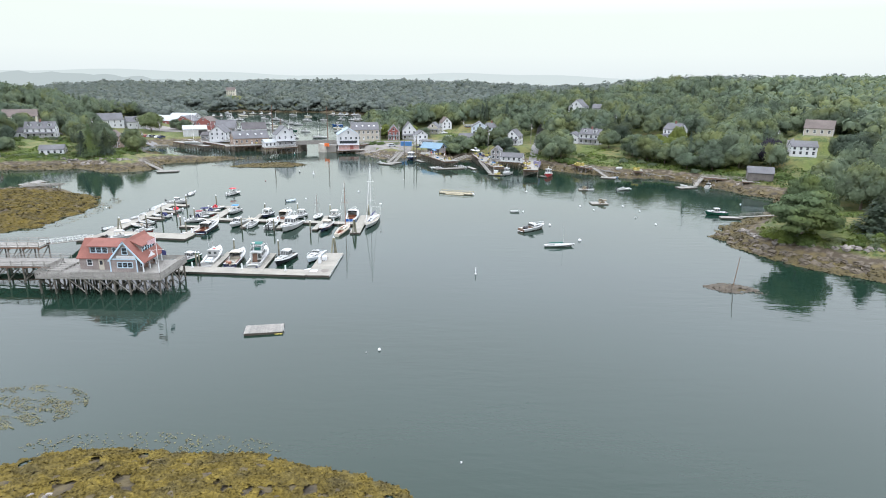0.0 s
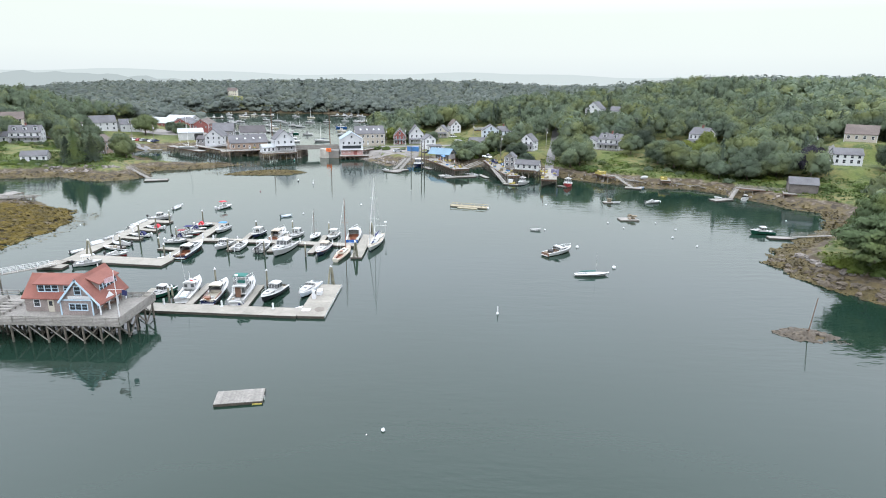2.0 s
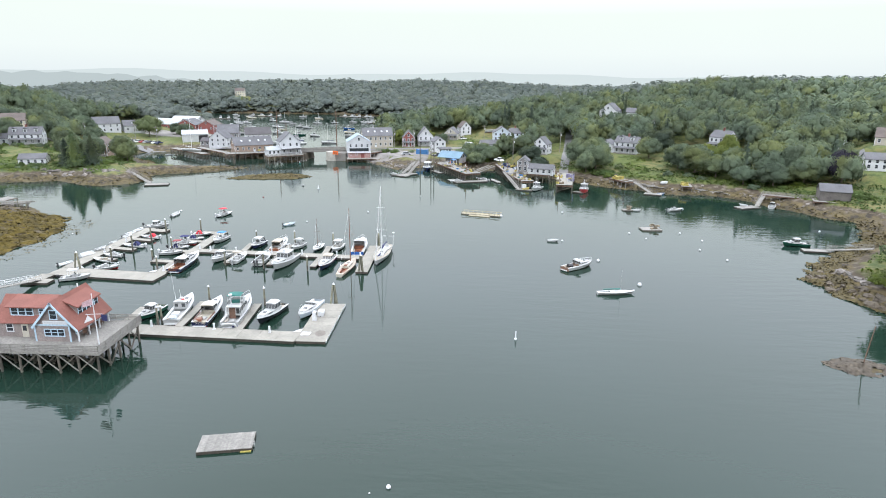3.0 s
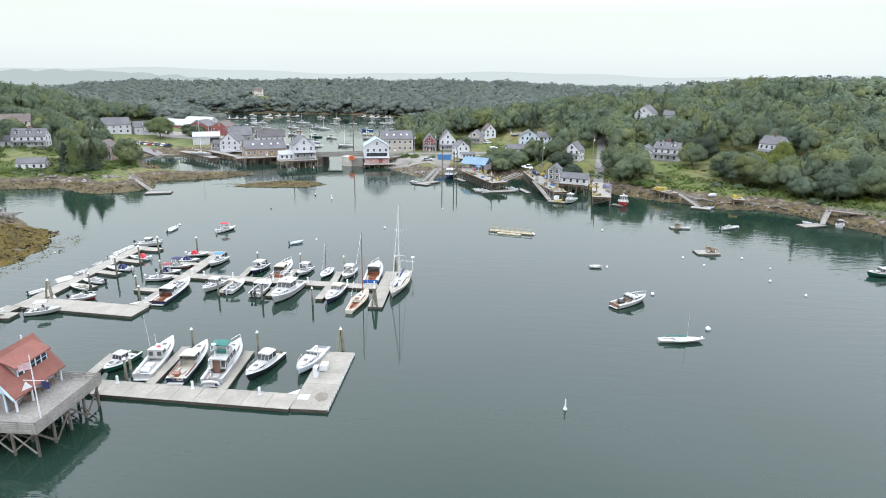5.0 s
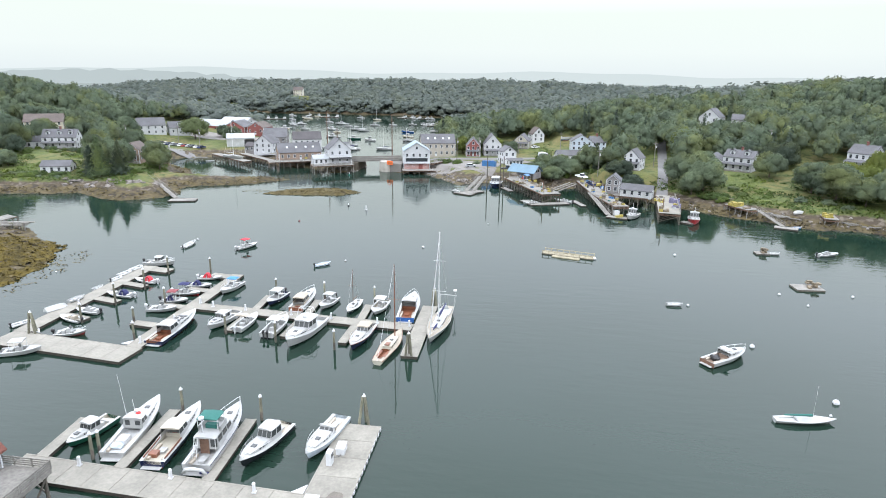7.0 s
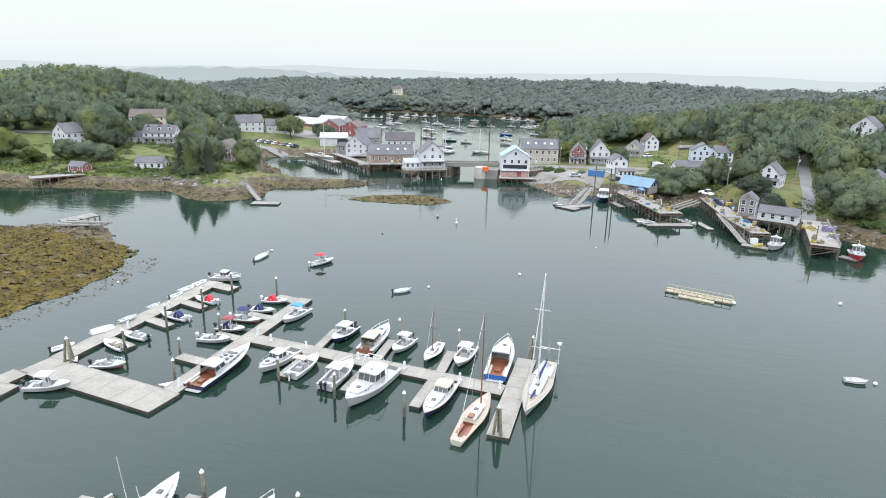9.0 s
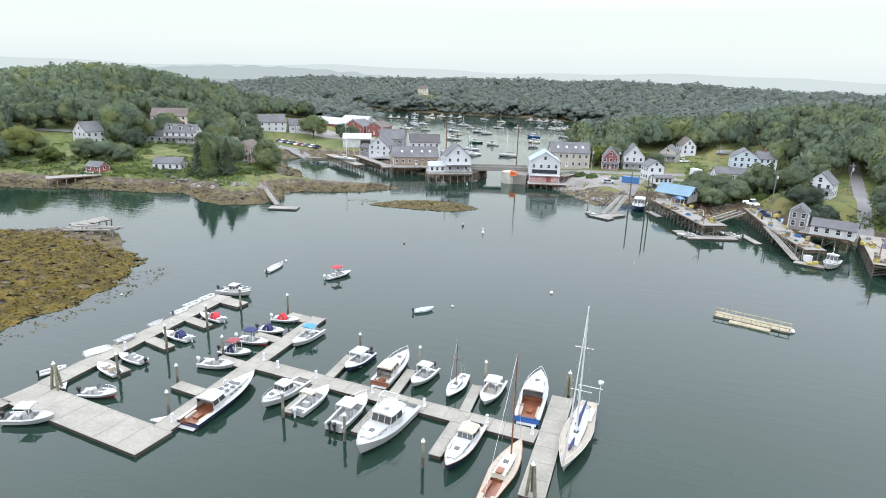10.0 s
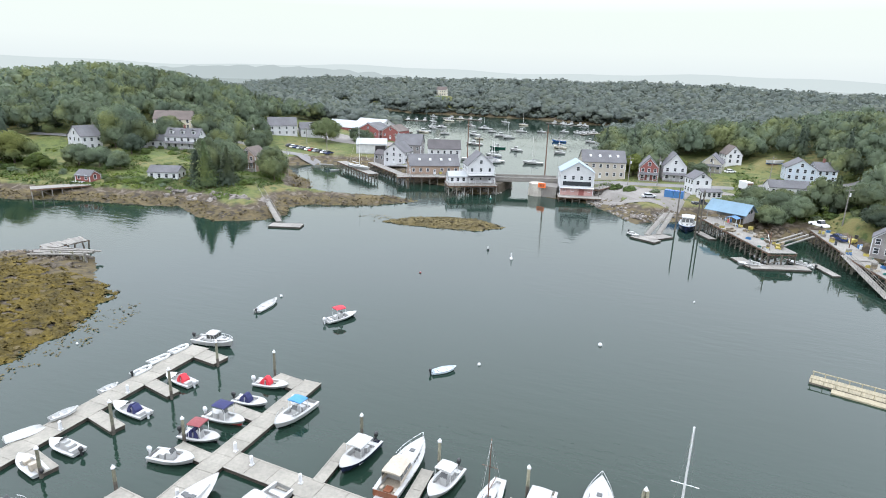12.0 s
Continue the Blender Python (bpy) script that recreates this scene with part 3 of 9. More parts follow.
gt = np.concatenate([np.stack([ii, ii + 1, ii + nx + 1], 1), np.stack([ii, ii + nx + 1, ii + nx], 1)])
ground = new("ground", quick_mesh("ground", gv, gt, M["ground"]))
ground.data.polygons.foreach_set("use_smooth", [True] * len(ground.data.polygons))
tagged(ground, "grassy land with brown weedy rocky shores", "ground", "", "structure")

sea = Geo().add([(-4500, -2500, 0), (4500, -2500, 0), (4500, 4800, 0), (-4500, 4800, 0)], [(0, 1, 2, 3)])
solo("water", sea, M["water"], "calm grey-green harbour water with faint ripples", "water", None, "", "structure")

# far hills and ridge as glowing sheets, their pale haze held in the emission
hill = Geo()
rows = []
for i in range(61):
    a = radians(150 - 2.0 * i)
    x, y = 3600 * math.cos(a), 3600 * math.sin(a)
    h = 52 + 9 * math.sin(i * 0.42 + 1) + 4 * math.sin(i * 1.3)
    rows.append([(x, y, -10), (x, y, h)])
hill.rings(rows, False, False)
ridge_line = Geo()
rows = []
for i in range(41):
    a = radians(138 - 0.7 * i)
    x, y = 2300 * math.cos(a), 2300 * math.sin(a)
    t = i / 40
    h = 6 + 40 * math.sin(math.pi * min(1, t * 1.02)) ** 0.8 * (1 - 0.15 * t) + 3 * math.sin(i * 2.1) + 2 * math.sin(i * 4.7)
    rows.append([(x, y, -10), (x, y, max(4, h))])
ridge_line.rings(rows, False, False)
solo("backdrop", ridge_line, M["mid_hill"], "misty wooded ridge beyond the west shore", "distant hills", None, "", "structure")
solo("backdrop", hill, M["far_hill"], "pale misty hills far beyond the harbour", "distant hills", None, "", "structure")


def strip(points, width, mat, name, label, lift=0.06, step=2.0):
    """A road laid on the land along a line of points."""
    lanes = 15 if width > 10 else 5
    dense = []
    for a, b in zip(points, points[1:]):
        k = max(1, int(math.dist(a, b) / step))
        dense += [(a[0] + (b[0] - a[0]) * i / k, a[1] + (b[1] - a[1]) * i / k) for i in range(k)]
    dense.append(points[-1])
    row_list = []
    for i, p in enumerate(dense):
        a, b = dense[max(0, i - 1)], dense[min(len(dense) - 1, i + 1)]
        dx, dy = b[0] - a[0], b[1] - a[1]
        n = math.hypot(dx, dy)
        row_list.append([(p[0] + dy / n * width * s, p[1] - dx / n * width * s) for s in np.linspace(-0.5, 0.5, lanes)])
    flat_x = np.array([[q[0] for q in r] for r in row_list])
    flat_y = np.array([[q[1] for q in r] for r in row_list])
    z = land_height(flat_x, flat_y)
    z = (np.maximum(z, z.mean(axis=1, keepdims=True)) if lanes == 5 else z) + lift
    g = Geo()
    g.rings([[(flat_x[i, j], flat_y[i, j], z[i, j]) for j in range(lanes)] for i in range(len(row_list))], False, False)
    return solo(name, g, mat, label, "road", None, "", "structure")

# ---- houses ----
WINDOW_CACHE = {}


def window_on(house, x, y, z, w, h, turn, trim="trim", name="window"):
    """A framed window on a wall: its frame is the part, its pane the sub-part. turn: the way the wall faces (degrees, -90 is the front)."""
    key = (round(w, 2), round(h, 2), trim)
    if key not in WINDOW_CACHE:
        fr = Geo()
        t = 0.11
        fr.span(-w / 2 - t, w / 2 + t, -0.07, 0.03, -t - 0.04, 0.0)
        fr.span(-w / 2 - t, w / 2 + t, -0.06, 0.03, h, h + t)
        fr.span(-w / 2 - t, -w / 2, -0.06, 0.03, 0, h)
        fr.span(w / 2, w / 2 + t, -0.06, 0.03, 0, h)
        fr.span(-w / 2, w / 2, -0.045, 0.0, h * 0.48, h * 0.48 + 0.06)
        if w > 1.0:
            fr.span(-0.03, 0.03, -0.045, 0.0, 0, h)
        pn = Geo().span(-w / 2, w / 2, -0.03, -0.004, 0.0, h)
        WINDOW_CACHE[key] = (fr, pn)
    fr, pn = WINDOW_CACHE[key]
    ob = part(name, fr, M[trim], house, "", False, pose(x, y, z, 0, 0, turn + 90))
    part("pane", pn, M["glass"], ob)
    return ob


def roof_geo(profile, y0, y1, thick=0.2, over=0.35):
    """A roof over a profile of (x, z) points, run from y0 to y1."""
    g = Geo()
    (xa, za), (xb, zb) = profile[0], profile[1]
    n = math.hypot(xb - xa, zb - za)
    p = [(xa - (xb - xa) / n * over, za - (zb - za) / n * over)] + profile[1:-1]
    (xa, za), (xb, zb) = profile[-1], profile[-2]
    n = math.hypot(xb - xa, zb - za)
    p.append((xa - (xb - xa) / n * over, za - (zb - za) / n * over))
    ring = [(x, z + thick) for x, z in p] + [(x, z + 0.02) for x, z in reversed(p)]
    g.rings([[(x, y0 - over, z) for x, z in ring], [(x, y1 + over, z) for x, z in ring]])
    return g


def house(name, label, left, right, depth, eave, ridge, wall, roof, axis="x", z0=None, cols=4, floors=1, side_cols=2, trim="trim",
          chimney=0, door=0.5, gambrel=False, hip=0.0, category="house", sink=5.0, porch=0, dormer=0, win=(0.9, 1.25), group=""):
    """A timber house. left and right: the ends of the wall that faces the harbour, on the ground."""
    turn = heading(left, right)
    w = math.dist(left, right)
    base = z0 if z0 is not None else gz((left[0] + right[0]) / 2, (left[1] + right[1]) / 2)
    ob = thing(name, label, category, pose(left[0], left[1], base, 0, 0, turn), group)
    across = w if axis == "y" else depth
    run = depth if axis == "y" else w
    if gambrel:
        prof = [(0, eave), (across * 0.2, eave + (ridge - eave) * 0.68), (across / 2, ridge), (across * 0.8, eave + (ridge - eave) * 0.68), (across, eave)]
    else:
        prof = [(0, eave), (across / 2, ridge), (across, eave)]
    section = [(0, -sink), *prof, (across, -sink)]
    body, top = Geo(), roof_geo(prof, 0, run)
    body.rings([[(x, 0, z) for x, z in section], [(x, run, z) for x, z in section]])
    if axis == "x":
        for g in (body, top):
            g.v = [(run - y, x, z) for x, y, z in g.v]
    wall_ob = part("wall", body, M[wall], ob)
    part("roof", top, M[roof], ob)
    # corner boards and eave trim
    cb = Geo().box(0, 0, -sink, 0.2, 0.2, eave + sink - 0.05)
    for x in (0, w):
        for y in (0, depth):
            part("corner_board", cb, M[trim], ob, "", False, pose(x, y, 0))
    ww, wh = win
    storey = eave / max(1, floors)
    for k in range(floors):
        zz = k * storey + max(0.75, (storey - wh) * 0.55)
        for i in range(cols):
            x = w * (i + 0.5) / cols
            if k == 0 and door and abs(x / w - door) < 0.5 / cols:
                d = Geo().span(-0.5, 0.5, -0.05, 0.0, 0, 2.05)
                dd = part("door", d, M[trim], ob, "", False, pose(x, 0, 0.1))
                part("door_light", Geo().span(-0.3, 0.3, -0.07, -0.05, 1.1, 1.85), M["glass"], dd)
            else:
                window_on(ob, x, 0, zz, ww, wh, -90, trim)
        for i in range(side_cols):
            y = depth * (i + 0.5) / side_cols
            window_on(ob, 0, y, zz, ww, wh, 180, trim)
            window_on(ob, w, y, zz, ww, wh, 0, trim)
    gable_h = ridge - eave
    if gable_h > 2.0:
        if axis == "y":
            window_on(ob, w / 2, 0, eave + gable_h * 0.18, ww, min(wh, gable_h * 0.45), -90, trim)
        else:
            window_on(ob, 0, depth / 2, eave + gable_h * 0.18, ww, min(wh, gable_h * 0.45), 180, trim)
            window_on(ob, w, depth / 2, eave + gable_h * 0.18, ww, min(wh, gable_h * 0.45), 0, trim)
    # white boards along the gable edges
    for yy in ((-0.06, run + 0.06)):
        for a, b in zip(prof, prof[1:]):
            rk = Geo().beam((a[0], yy, a[1] + 0.05), (b[0], yy, b[1] + 0.05), 0.1, 0.28)
            if axis == "x":
                rk.v = [(run - y, x, z) for x, y, z in rk.v]
            part("gable_board", rk, M[trim], ob)
    for k in range(chimney):
        c = Geo().box(0, 0, 0, 0.7, 0.7, 2.2)
        c.box(0, 0, 2.2, 0.85, 0.85, 0.15)
        at = (w * (0.5 + 0.25 * k), depth * 0.5, ridge - 1.0)
        part("chimney", c, M["brick"], ob, "red brick chimney", False, pose(*at))
    if dormer:
        for i in range(dormer):
            x = w * (i + 0.5) / dormer
            yb = depth * 0.16
            zb = eave + (ridge - eave) * 0.3
            g = Geo().span(x - 0.85, x + 0.85, yb, depth * 0.45, zb, zb + 1.5)
            dm = part("dormer", g, M[wall], ob)
            part("dormer_roof", roof_geo([(-0.85, 1.5), (0, 2.2), (0.85, 1.5)], 0, depth * 0.3, 0.12, 0.2), M[roof], dm, "", False, pose(x, yb, zb))
            window_on(ob, x, yb, zb + 0.25, 0.85, 1.0, -90, trim)
    if porch:
        g = Geo()
        part("porch_floor", Geo().span(0.2, w - 0.2, -porch, 0, -1.2, 0.15), M["grey_wood"], ob)
        g.rings([[(0, -porch - 0.2, 2.35), (0, 0, 2.95), (0, 0, 3.1), (0, -porch - 0.2, 2.5)], [(w, -porch - 0.2, 2.35), (w, 0, 2.95), (w, 0, 3.1), (w, -porch - 0.2, 2.5)]])
        part("porch_roof", g, M[roof], ob)
        for i in range(5):
            part("porch_post", Geo().box(0.3 + (w - 0.6) * i / 4, -porch + 0.1, 0.15, 0.16, 0.16, 2.3), M[trim], ob)
    return ob


# ---- floating docks ----
PANEL_CACHE = {}


def dock(name, label, p, q, width, panel=3.0, z=0.46, group="marina floats"):
    """A float from p to q along its middle: deck panels on a dark frame."""
    n = math.dist(p, q)
    ob = thing(name, label, "floating dock", pose(p[0], p[1], 0, 0, 0, heading(p, q)), group)
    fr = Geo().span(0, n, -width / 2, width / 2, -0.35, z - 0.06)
    part("float_frame", fr, M["dock_side"], ob, "timber float frame darkened like the shade under the deck")
    k = max(1, round(n / panel))
    size = n / k
    key = (round(size, 2), round(width, 2))
    if key not in PANEL_CACHE:
        PANEL_CACHE[key] = Geo().box(0, 0, -0.07, size - 0.05, width - 0.04, 0.07)
    board = M["grey_wood" if group == "landing floats" else "dock"]
    for i in range(k):
        part("deck_panel", PANEL_CACHE[key], board, ob, "", False, pose((i + 0.5) * size, 0, z))
    rail = Geo()
    for s in (-1, 1):
        rail.span(0, n, s * width / 2 - 0.08, s * width / 2 + 0.08, z - 0.02, z + 0.035)
    part("bull_rail", rail, board, ob)
    return ob


def pile(x, y, top, label="weathered round mooring pile with white cap", r=0.19, group="mooring piles", bottom=-4.0):
    ob = thing("mooring_pile", label, "piling", pose(x, y, 0), group)
    part("post", Geo().tube((0, 0, bottom), (0, 0, 1.3), r * 1.05, r, 9), M["pile"], ob, "dark wet lower pile")
    up = part("upper_post", Geo().tube((0, 0, 1.3), (0, 0, top), r, r * 0.88, 9), M["pile_green"], ob)
    cap = Geo().tube((0, 0, top), (0, 0, top + 0.12), r * 1.25, r * 1.2, 9)
    cap.tube((0, 0, top + 0.12), (0, 0, top + 0.42), r * 1.2, 0.03, 9)
    part("cap", cap, M["white"], ob, "white plastic cone cap")
    return ob


def dolphin(x, y, top, spread=1.3, turn=0):
    ob = thing("pile_dolphin", "cluster of three leaning greenish mooring piles", "piling", pose(x, y, 0, 0, 0, turn), "mooring piles")
    for a in (90, 210, 330):
        c, s = math.cos(radians(a)), math.sin(radians(a))
        part("leaning_post", Geo().tube((c * spread, s * spread, -4), (c * 0.16, s * 0.16, top), 0.21, 0.17, 9), M["pile_green"], ob)
    part("cap", Geo().tube((0, 0, top), (0, 0, top + 0.4), 0.25, 0.04, 9), M["white"], ob, "white plastic cone cap")
    return ob


def pedestal(x, y, z=0.46, turn=0):
    ob = thing("power_pedestal", "small white dock power pedestal with lamp", "dock pedestal", pose(x, y, z, 0, 0, turn), "dock pedestals")
    part("base", Geo().box(0, 0, 0, 0.42, 0.42, 0.12), M["white"], ob)
    part("post", Geo().box(0, 0, 0.12, 0.26, 0.26, 0.75), M["white"], ob)
    part("lamp_head", Geo().lump(0, 0, 1.02, 0.2, 0.2, 0.17, 1, 8, 4, 0.0), M["white"], ob)
    return ob


def pier(name, label, p, q, width, z, spacing=3.0, rail=True, brace=True, lean="pile", deck="grey_wood", category="pier", foot=-4.0, rail_sides=(-1, 1)):
    """A timber pier from p to q on rows of piles."""
    n = math.dist(p, q)
    ob = thing(name, label, category, pose(p[0], p[1], 0, 0, 0, heading(p, q)))
    k = max(1, int(n / 0.9))
    planks = Geo()
    for i in range(k):
        planks.span(n * i / k + 0.02, n * (i + 1) / k - 0.01, -width / 2, width / 2, z - 0.1, z)
    part("deck_planking", planks, M[deck], ob, "", False, None, "stuff")
    for s in (-0.47, 0.47):
        part("stringer", Geo().span(0, n, s * width - 0.12, s * width + 0.12, z - 0.42, z - 0.1), M["brown_wood"], ob)
    rows_n = max(1, int(n / spacing))
    cols_n = max(2, int(width / 3.2) + 1)
    post = Geo().tube((0, 0, foot), (0, 0, z - 0.45), 0.17, 0.15, 7)
    for i in range(rows_n + 1):
        x = 0.25 + (n - 0.5) * i / rows_n
        for j in range(cols_n):
            y = (-0.5 + j / (cols_n - 1)) * (width - 0.4)
            part("support_post", post, M[lean], ob, "", False, pose(x, y, 0, random.uniform(-1, 1), random.uniform(-1, 1), 0))
        part("cap_beam", Geo().span(x - 0.13, x + 0.13, -width / 2, width / 2, z - 0.75, z - 0.5), M["brown_wood"], ob)
        if brace:
            part("cross_brace", Geo().beam((x, -width / 2 + 0.3, 0.7), (x, width / 2 - 0.3, z - 0.7), 0.1, 0.22), M["pile"], ob)
        if brace and i < rows_n and i % 2 == 0:
            x2 = 0.25 + (n - 0.5) * (i + 1) / rows_n
            for s in (-1, 1):
                y = s * (width / 2 - 0.05)
                part("cross_brace", Geo().beam((x, y, 0.6), (x2, y, z - 0.6), 0.09, 0.16), M["pile"], ob)
    if rail:
        for s in rail_sides:
            y = s * (width / 2 - 0.08)
            g = Geo()
            for h in (0.4, 0.72, 1.02):
                g.span(0, n, y - 0.05, y + 0.05, z + h - 0.09, z + h)
            part("railing", g, M["grey_wood"], ob)
            m = max(1, int(n / 2.2))
            rp = Geo().box(0, 0, 0, 0.11, 0.11, 1.05)
            for i in range(m + 1):
                part("rail_post", rp, M["grey_wood"], ob, "", False, pose(n * i / m, y, z))
    return ob


def gangway(label, p, q, width=1.3, rails=True, mat="alu"):
    """A sloping ramp with handrails from p down to q (both with heights)."""
    ob = thing("gangway", label, "gangway", None)
    part("walkway", Geo().beam(p, q, width, 0.14), M["grey_wood"], ob)
    if rails:
        d = Vector(q) - Vector(p)
        side = d.cross(Vector((0, 0, 1))).normalized() * (width / 2)
        for s in (-1, 1):
            a, b = Vector(p) + side * s, Vector(q) + side * s
            g = Geo()
            for h in (0.5, 1.0):
                g.tube(a + Vector((0, 0, h)), b + Vector((0, 0, h)), 0.045, 0.045, 5)
            k = max(2, int(d.length / 1.8))
            for i in range(k + 1):
                c = a.lerp(b, i / k)
                g.tube(c, c + Vector((0, 0, 1.0)), 0.04, 0.04, 5)
            part("handrail", g, M[mat], ob)
    return ob

# ---- trees ----
ICO_V, ICO_T = [], []
_b = bmesh.new()
bmesh.ops.create_icosphere(_b, subdivisions=1, radius=1.0)
_b.verts.ensure_lookup_table()
ICO_V = np.array([v.co[:] for v in _b.verts])
ICO_T = np.array([[v.index for v in f.verts] for f in _b.faces])
_b.free()


def leaves(rng, centres, normals, size):
    """Small bent leaf sprays, two triangles each, at the given places."""
    n = len(centres)
    a = np.cross(normals, rng.normal(size=(n, 3)))
    a /= np.linalg.norm(a, axis=1, keepdims=True) + 1e-9
    b = np.cross(normals, a)
    s = size * rng.uniform(0.6, 1.35, (n, 1))
    lift = normals * s * rng.uniform(-0.25, 0.35, (n, 1))
    v = np.stack([centres - a * s * 0.5, centres - b * s * 0.35 + lift, centres + a * s * 0.55, centres + b * s * 0.35 + lift], 1).reshape(-1, 3)
    i = np.arange(n)[:, None] * 4
    t = np.concatenate([i + np.array([[0, 1, 2]]), i + np.array([[0, 2, 3]])])
    return v, t


def unit(a):
    return a / (np.linalg.norm(a, axis=1, keepdims=True) + 1e-9)


def broad_crown(seed, lobes, sprays, size, flat=0.72, spread=0.34, loose=0.3, core_size=0.84, thin=0.74, rise=0.4):
    """A unit broadleaf crown (radius about 1, from z = 0 up): rounded boughs heaped in a dome, each clad in leaf sprays on its open side."""
    rng = np.random.default_rng(seed)
    vs, ts, ns, count = [], [], [], 0
    i = np.arange(lobes)
    up = 0.95 - 1.35 * (i + 0.5) / lobes + rng.normal(size=lobes) * 0.06
    turn = i * 2.4 + rng.uniform(-0.35, 0.35, lobes)
    flatr = np.sqrt(np.clip(1 - up * up, 0.05, 1))
    c = np.stack([flatr * np.cos(turn), flatr * np.sin(turn), up], 1) * rng.uniform(0.46, 0.74, (lobes, 1))
    c[:, 2] = c[:, 2] * flat + 0.62
    rad = rng.uniform(spread - 0.07, spread + 0.12, lobes)
    c = np.concatenate([[(0, 0, 0.62)], c])
    rad = np.concatenate([[0.56], rad])
    squash = np.array([1, 1, thin])
    mid = np.array([0, 0, 0.35])
    for k in range(len(rad)):
        core = ICO_V * rad[k] * core_size * rng.uniform(0.85, 1.1, (len(ICO_V), 1)) * squash + c[k]
        vs.append(core)
        ns.append(unit(ICO_V * 0.9 + unit(core - mid) * 0.4 + np.array([0, 0, rise])))
        ts.append(ICO_T + count)
        count += len(core)
    share = rad ** 2 / (rad ** 2).sum()
    for k in range(len(rad)):
        per = max(6, int(2.6 * sprays * share[k]))
        d = rng.normal(size=(per, 3))
        d[:, 2] += 0.3
        d = unit(d)
        p = c[k] + d * rad[k] * rng.uniform(0.82, 1.16, (per, 1)) * squash
        deep = np.zeros(per, dtype=bool)
        for j in range(len(rad)):
            if j != k:
                deep |= (((p - c[j]) / squash) ** 2).sum(axis=1) < (0.9 * rad[j]) ** 2
        p, d = p[~deep], d[~deep]
        v, t = leaves(rng, p, unit(d + rng.normal(size=d.shape) * loose), size)
        soft = unit(d * 0.9 + unit(p - mid) * 0.4 + np.array([0, 0, rise]) + rng.normal(size=d.shape) * loose * 0.6)
        vs.append(v)
        ns.append(np.repeat(soft, 4, axis=0))
        ts.append(t + count)
        count += len(v)
    return np.concatenate(vs), np.concatenate(ts), np.concatenate(ns)


def spruce_crown(seed, tiers, per, size):
    """A unit conifer crown: drooping branch tiers, radius about 0.32, height 1."""
    rng = np.random.default_rng(seed)
    vs, ts, ns, count = [], [], [], 0
    cone = []
    for k in range(5):
        z = 0.02 + 0.9 * k / 4
        r = 0.2 * (1 - k / 4.2)
        cone.append([(r * math.cos(a), r * math.sin(a), z) for a in np.linspace(0, 2 * math.pi, 7)[:-1]])
    g = Geo().rings(cone)
    cv = np.array(g.v)
    ct = np.array([t for f in g.f for t in ([(f[0], f[i], f[i + 1]) for i in range(1, len(f) - 1)])])
    vs.append(cv)
    ts.append(ct)
    ns.append(unit(cv * np.array([1, 1, 0]) + np.array([0, 0, 0.12])))
    count = len(cv)
    for k in range(tiers):
        f = k / tiers
        z = 0.05 + 0.93 * f
        reach = 0.36 * (1 - f) ** 0.8 + 0.02
        n = max(5, int(per * (1 - 0.75 * f)))
        a = rng.uniform(0, 2 * math.pi, n)
        r = reach * rng.uniform(0.35, 1.12, n)
        p = np.stack([r * np.cos(a), r * np.sin(a), z - 0.22 * r + rng.normal(size=n) * 0.012], 1)
        out = np.stack([np.cos(a), np.sin(a), np.full(n, 1.3)], 1)
        v, t = leaves(rng, p, unit(out * np.array([0.5, 0.5, 0.8]) + rng.normal(size=(n, 3)) * 0.25), size)
        vs.append(v)
        ns.append(np.repeat(unit(out + rng.normal(size=(n, 3)) * 0.22), 4, axis=0))
        ts.append(t + count)
        count += len(v)
    return np.concatenate(vs), np.concatenate(ts), np.concatenate(ns)


NEAR_CROWNS = [broad_crown(10 + k, 20 + 2 * k, 3000, 0.085, 0.80 + 0.08 * (k % 3), 0.31) for k in range(4)]
MID_CROWNS = [broad_crown(30 + k, 9 + k % 5, 300, 0.165, 0.66 + 0.1 * (k % 4), 0.36 + 0.03 * (k % 3), rise=0.6) for k in range(9)]
FAR_CROWNS = [broad_crown(50 + k, 4 + k % 3, 36, 0.30, 0.66 + 0.1 * (k % 3), 0.46, 0.3, 0.8, rise=0.95) for k in range(7)]
NEAR_SPRUCE = [spruce_crown(70 + k, 30, 60, 0.075) for k in range(2)]
MID_SPRUCE = [spruce_crown(80 + k, 13, 22, 0.13) for k in range(3)]
PINE_CROWNS = [broad_crown(90 + k, 30, 3400, 0.085, 1.05, 0.30, 0.35, 0.7, 0.34) for k in range(3)]
CROWN_MESH = {}


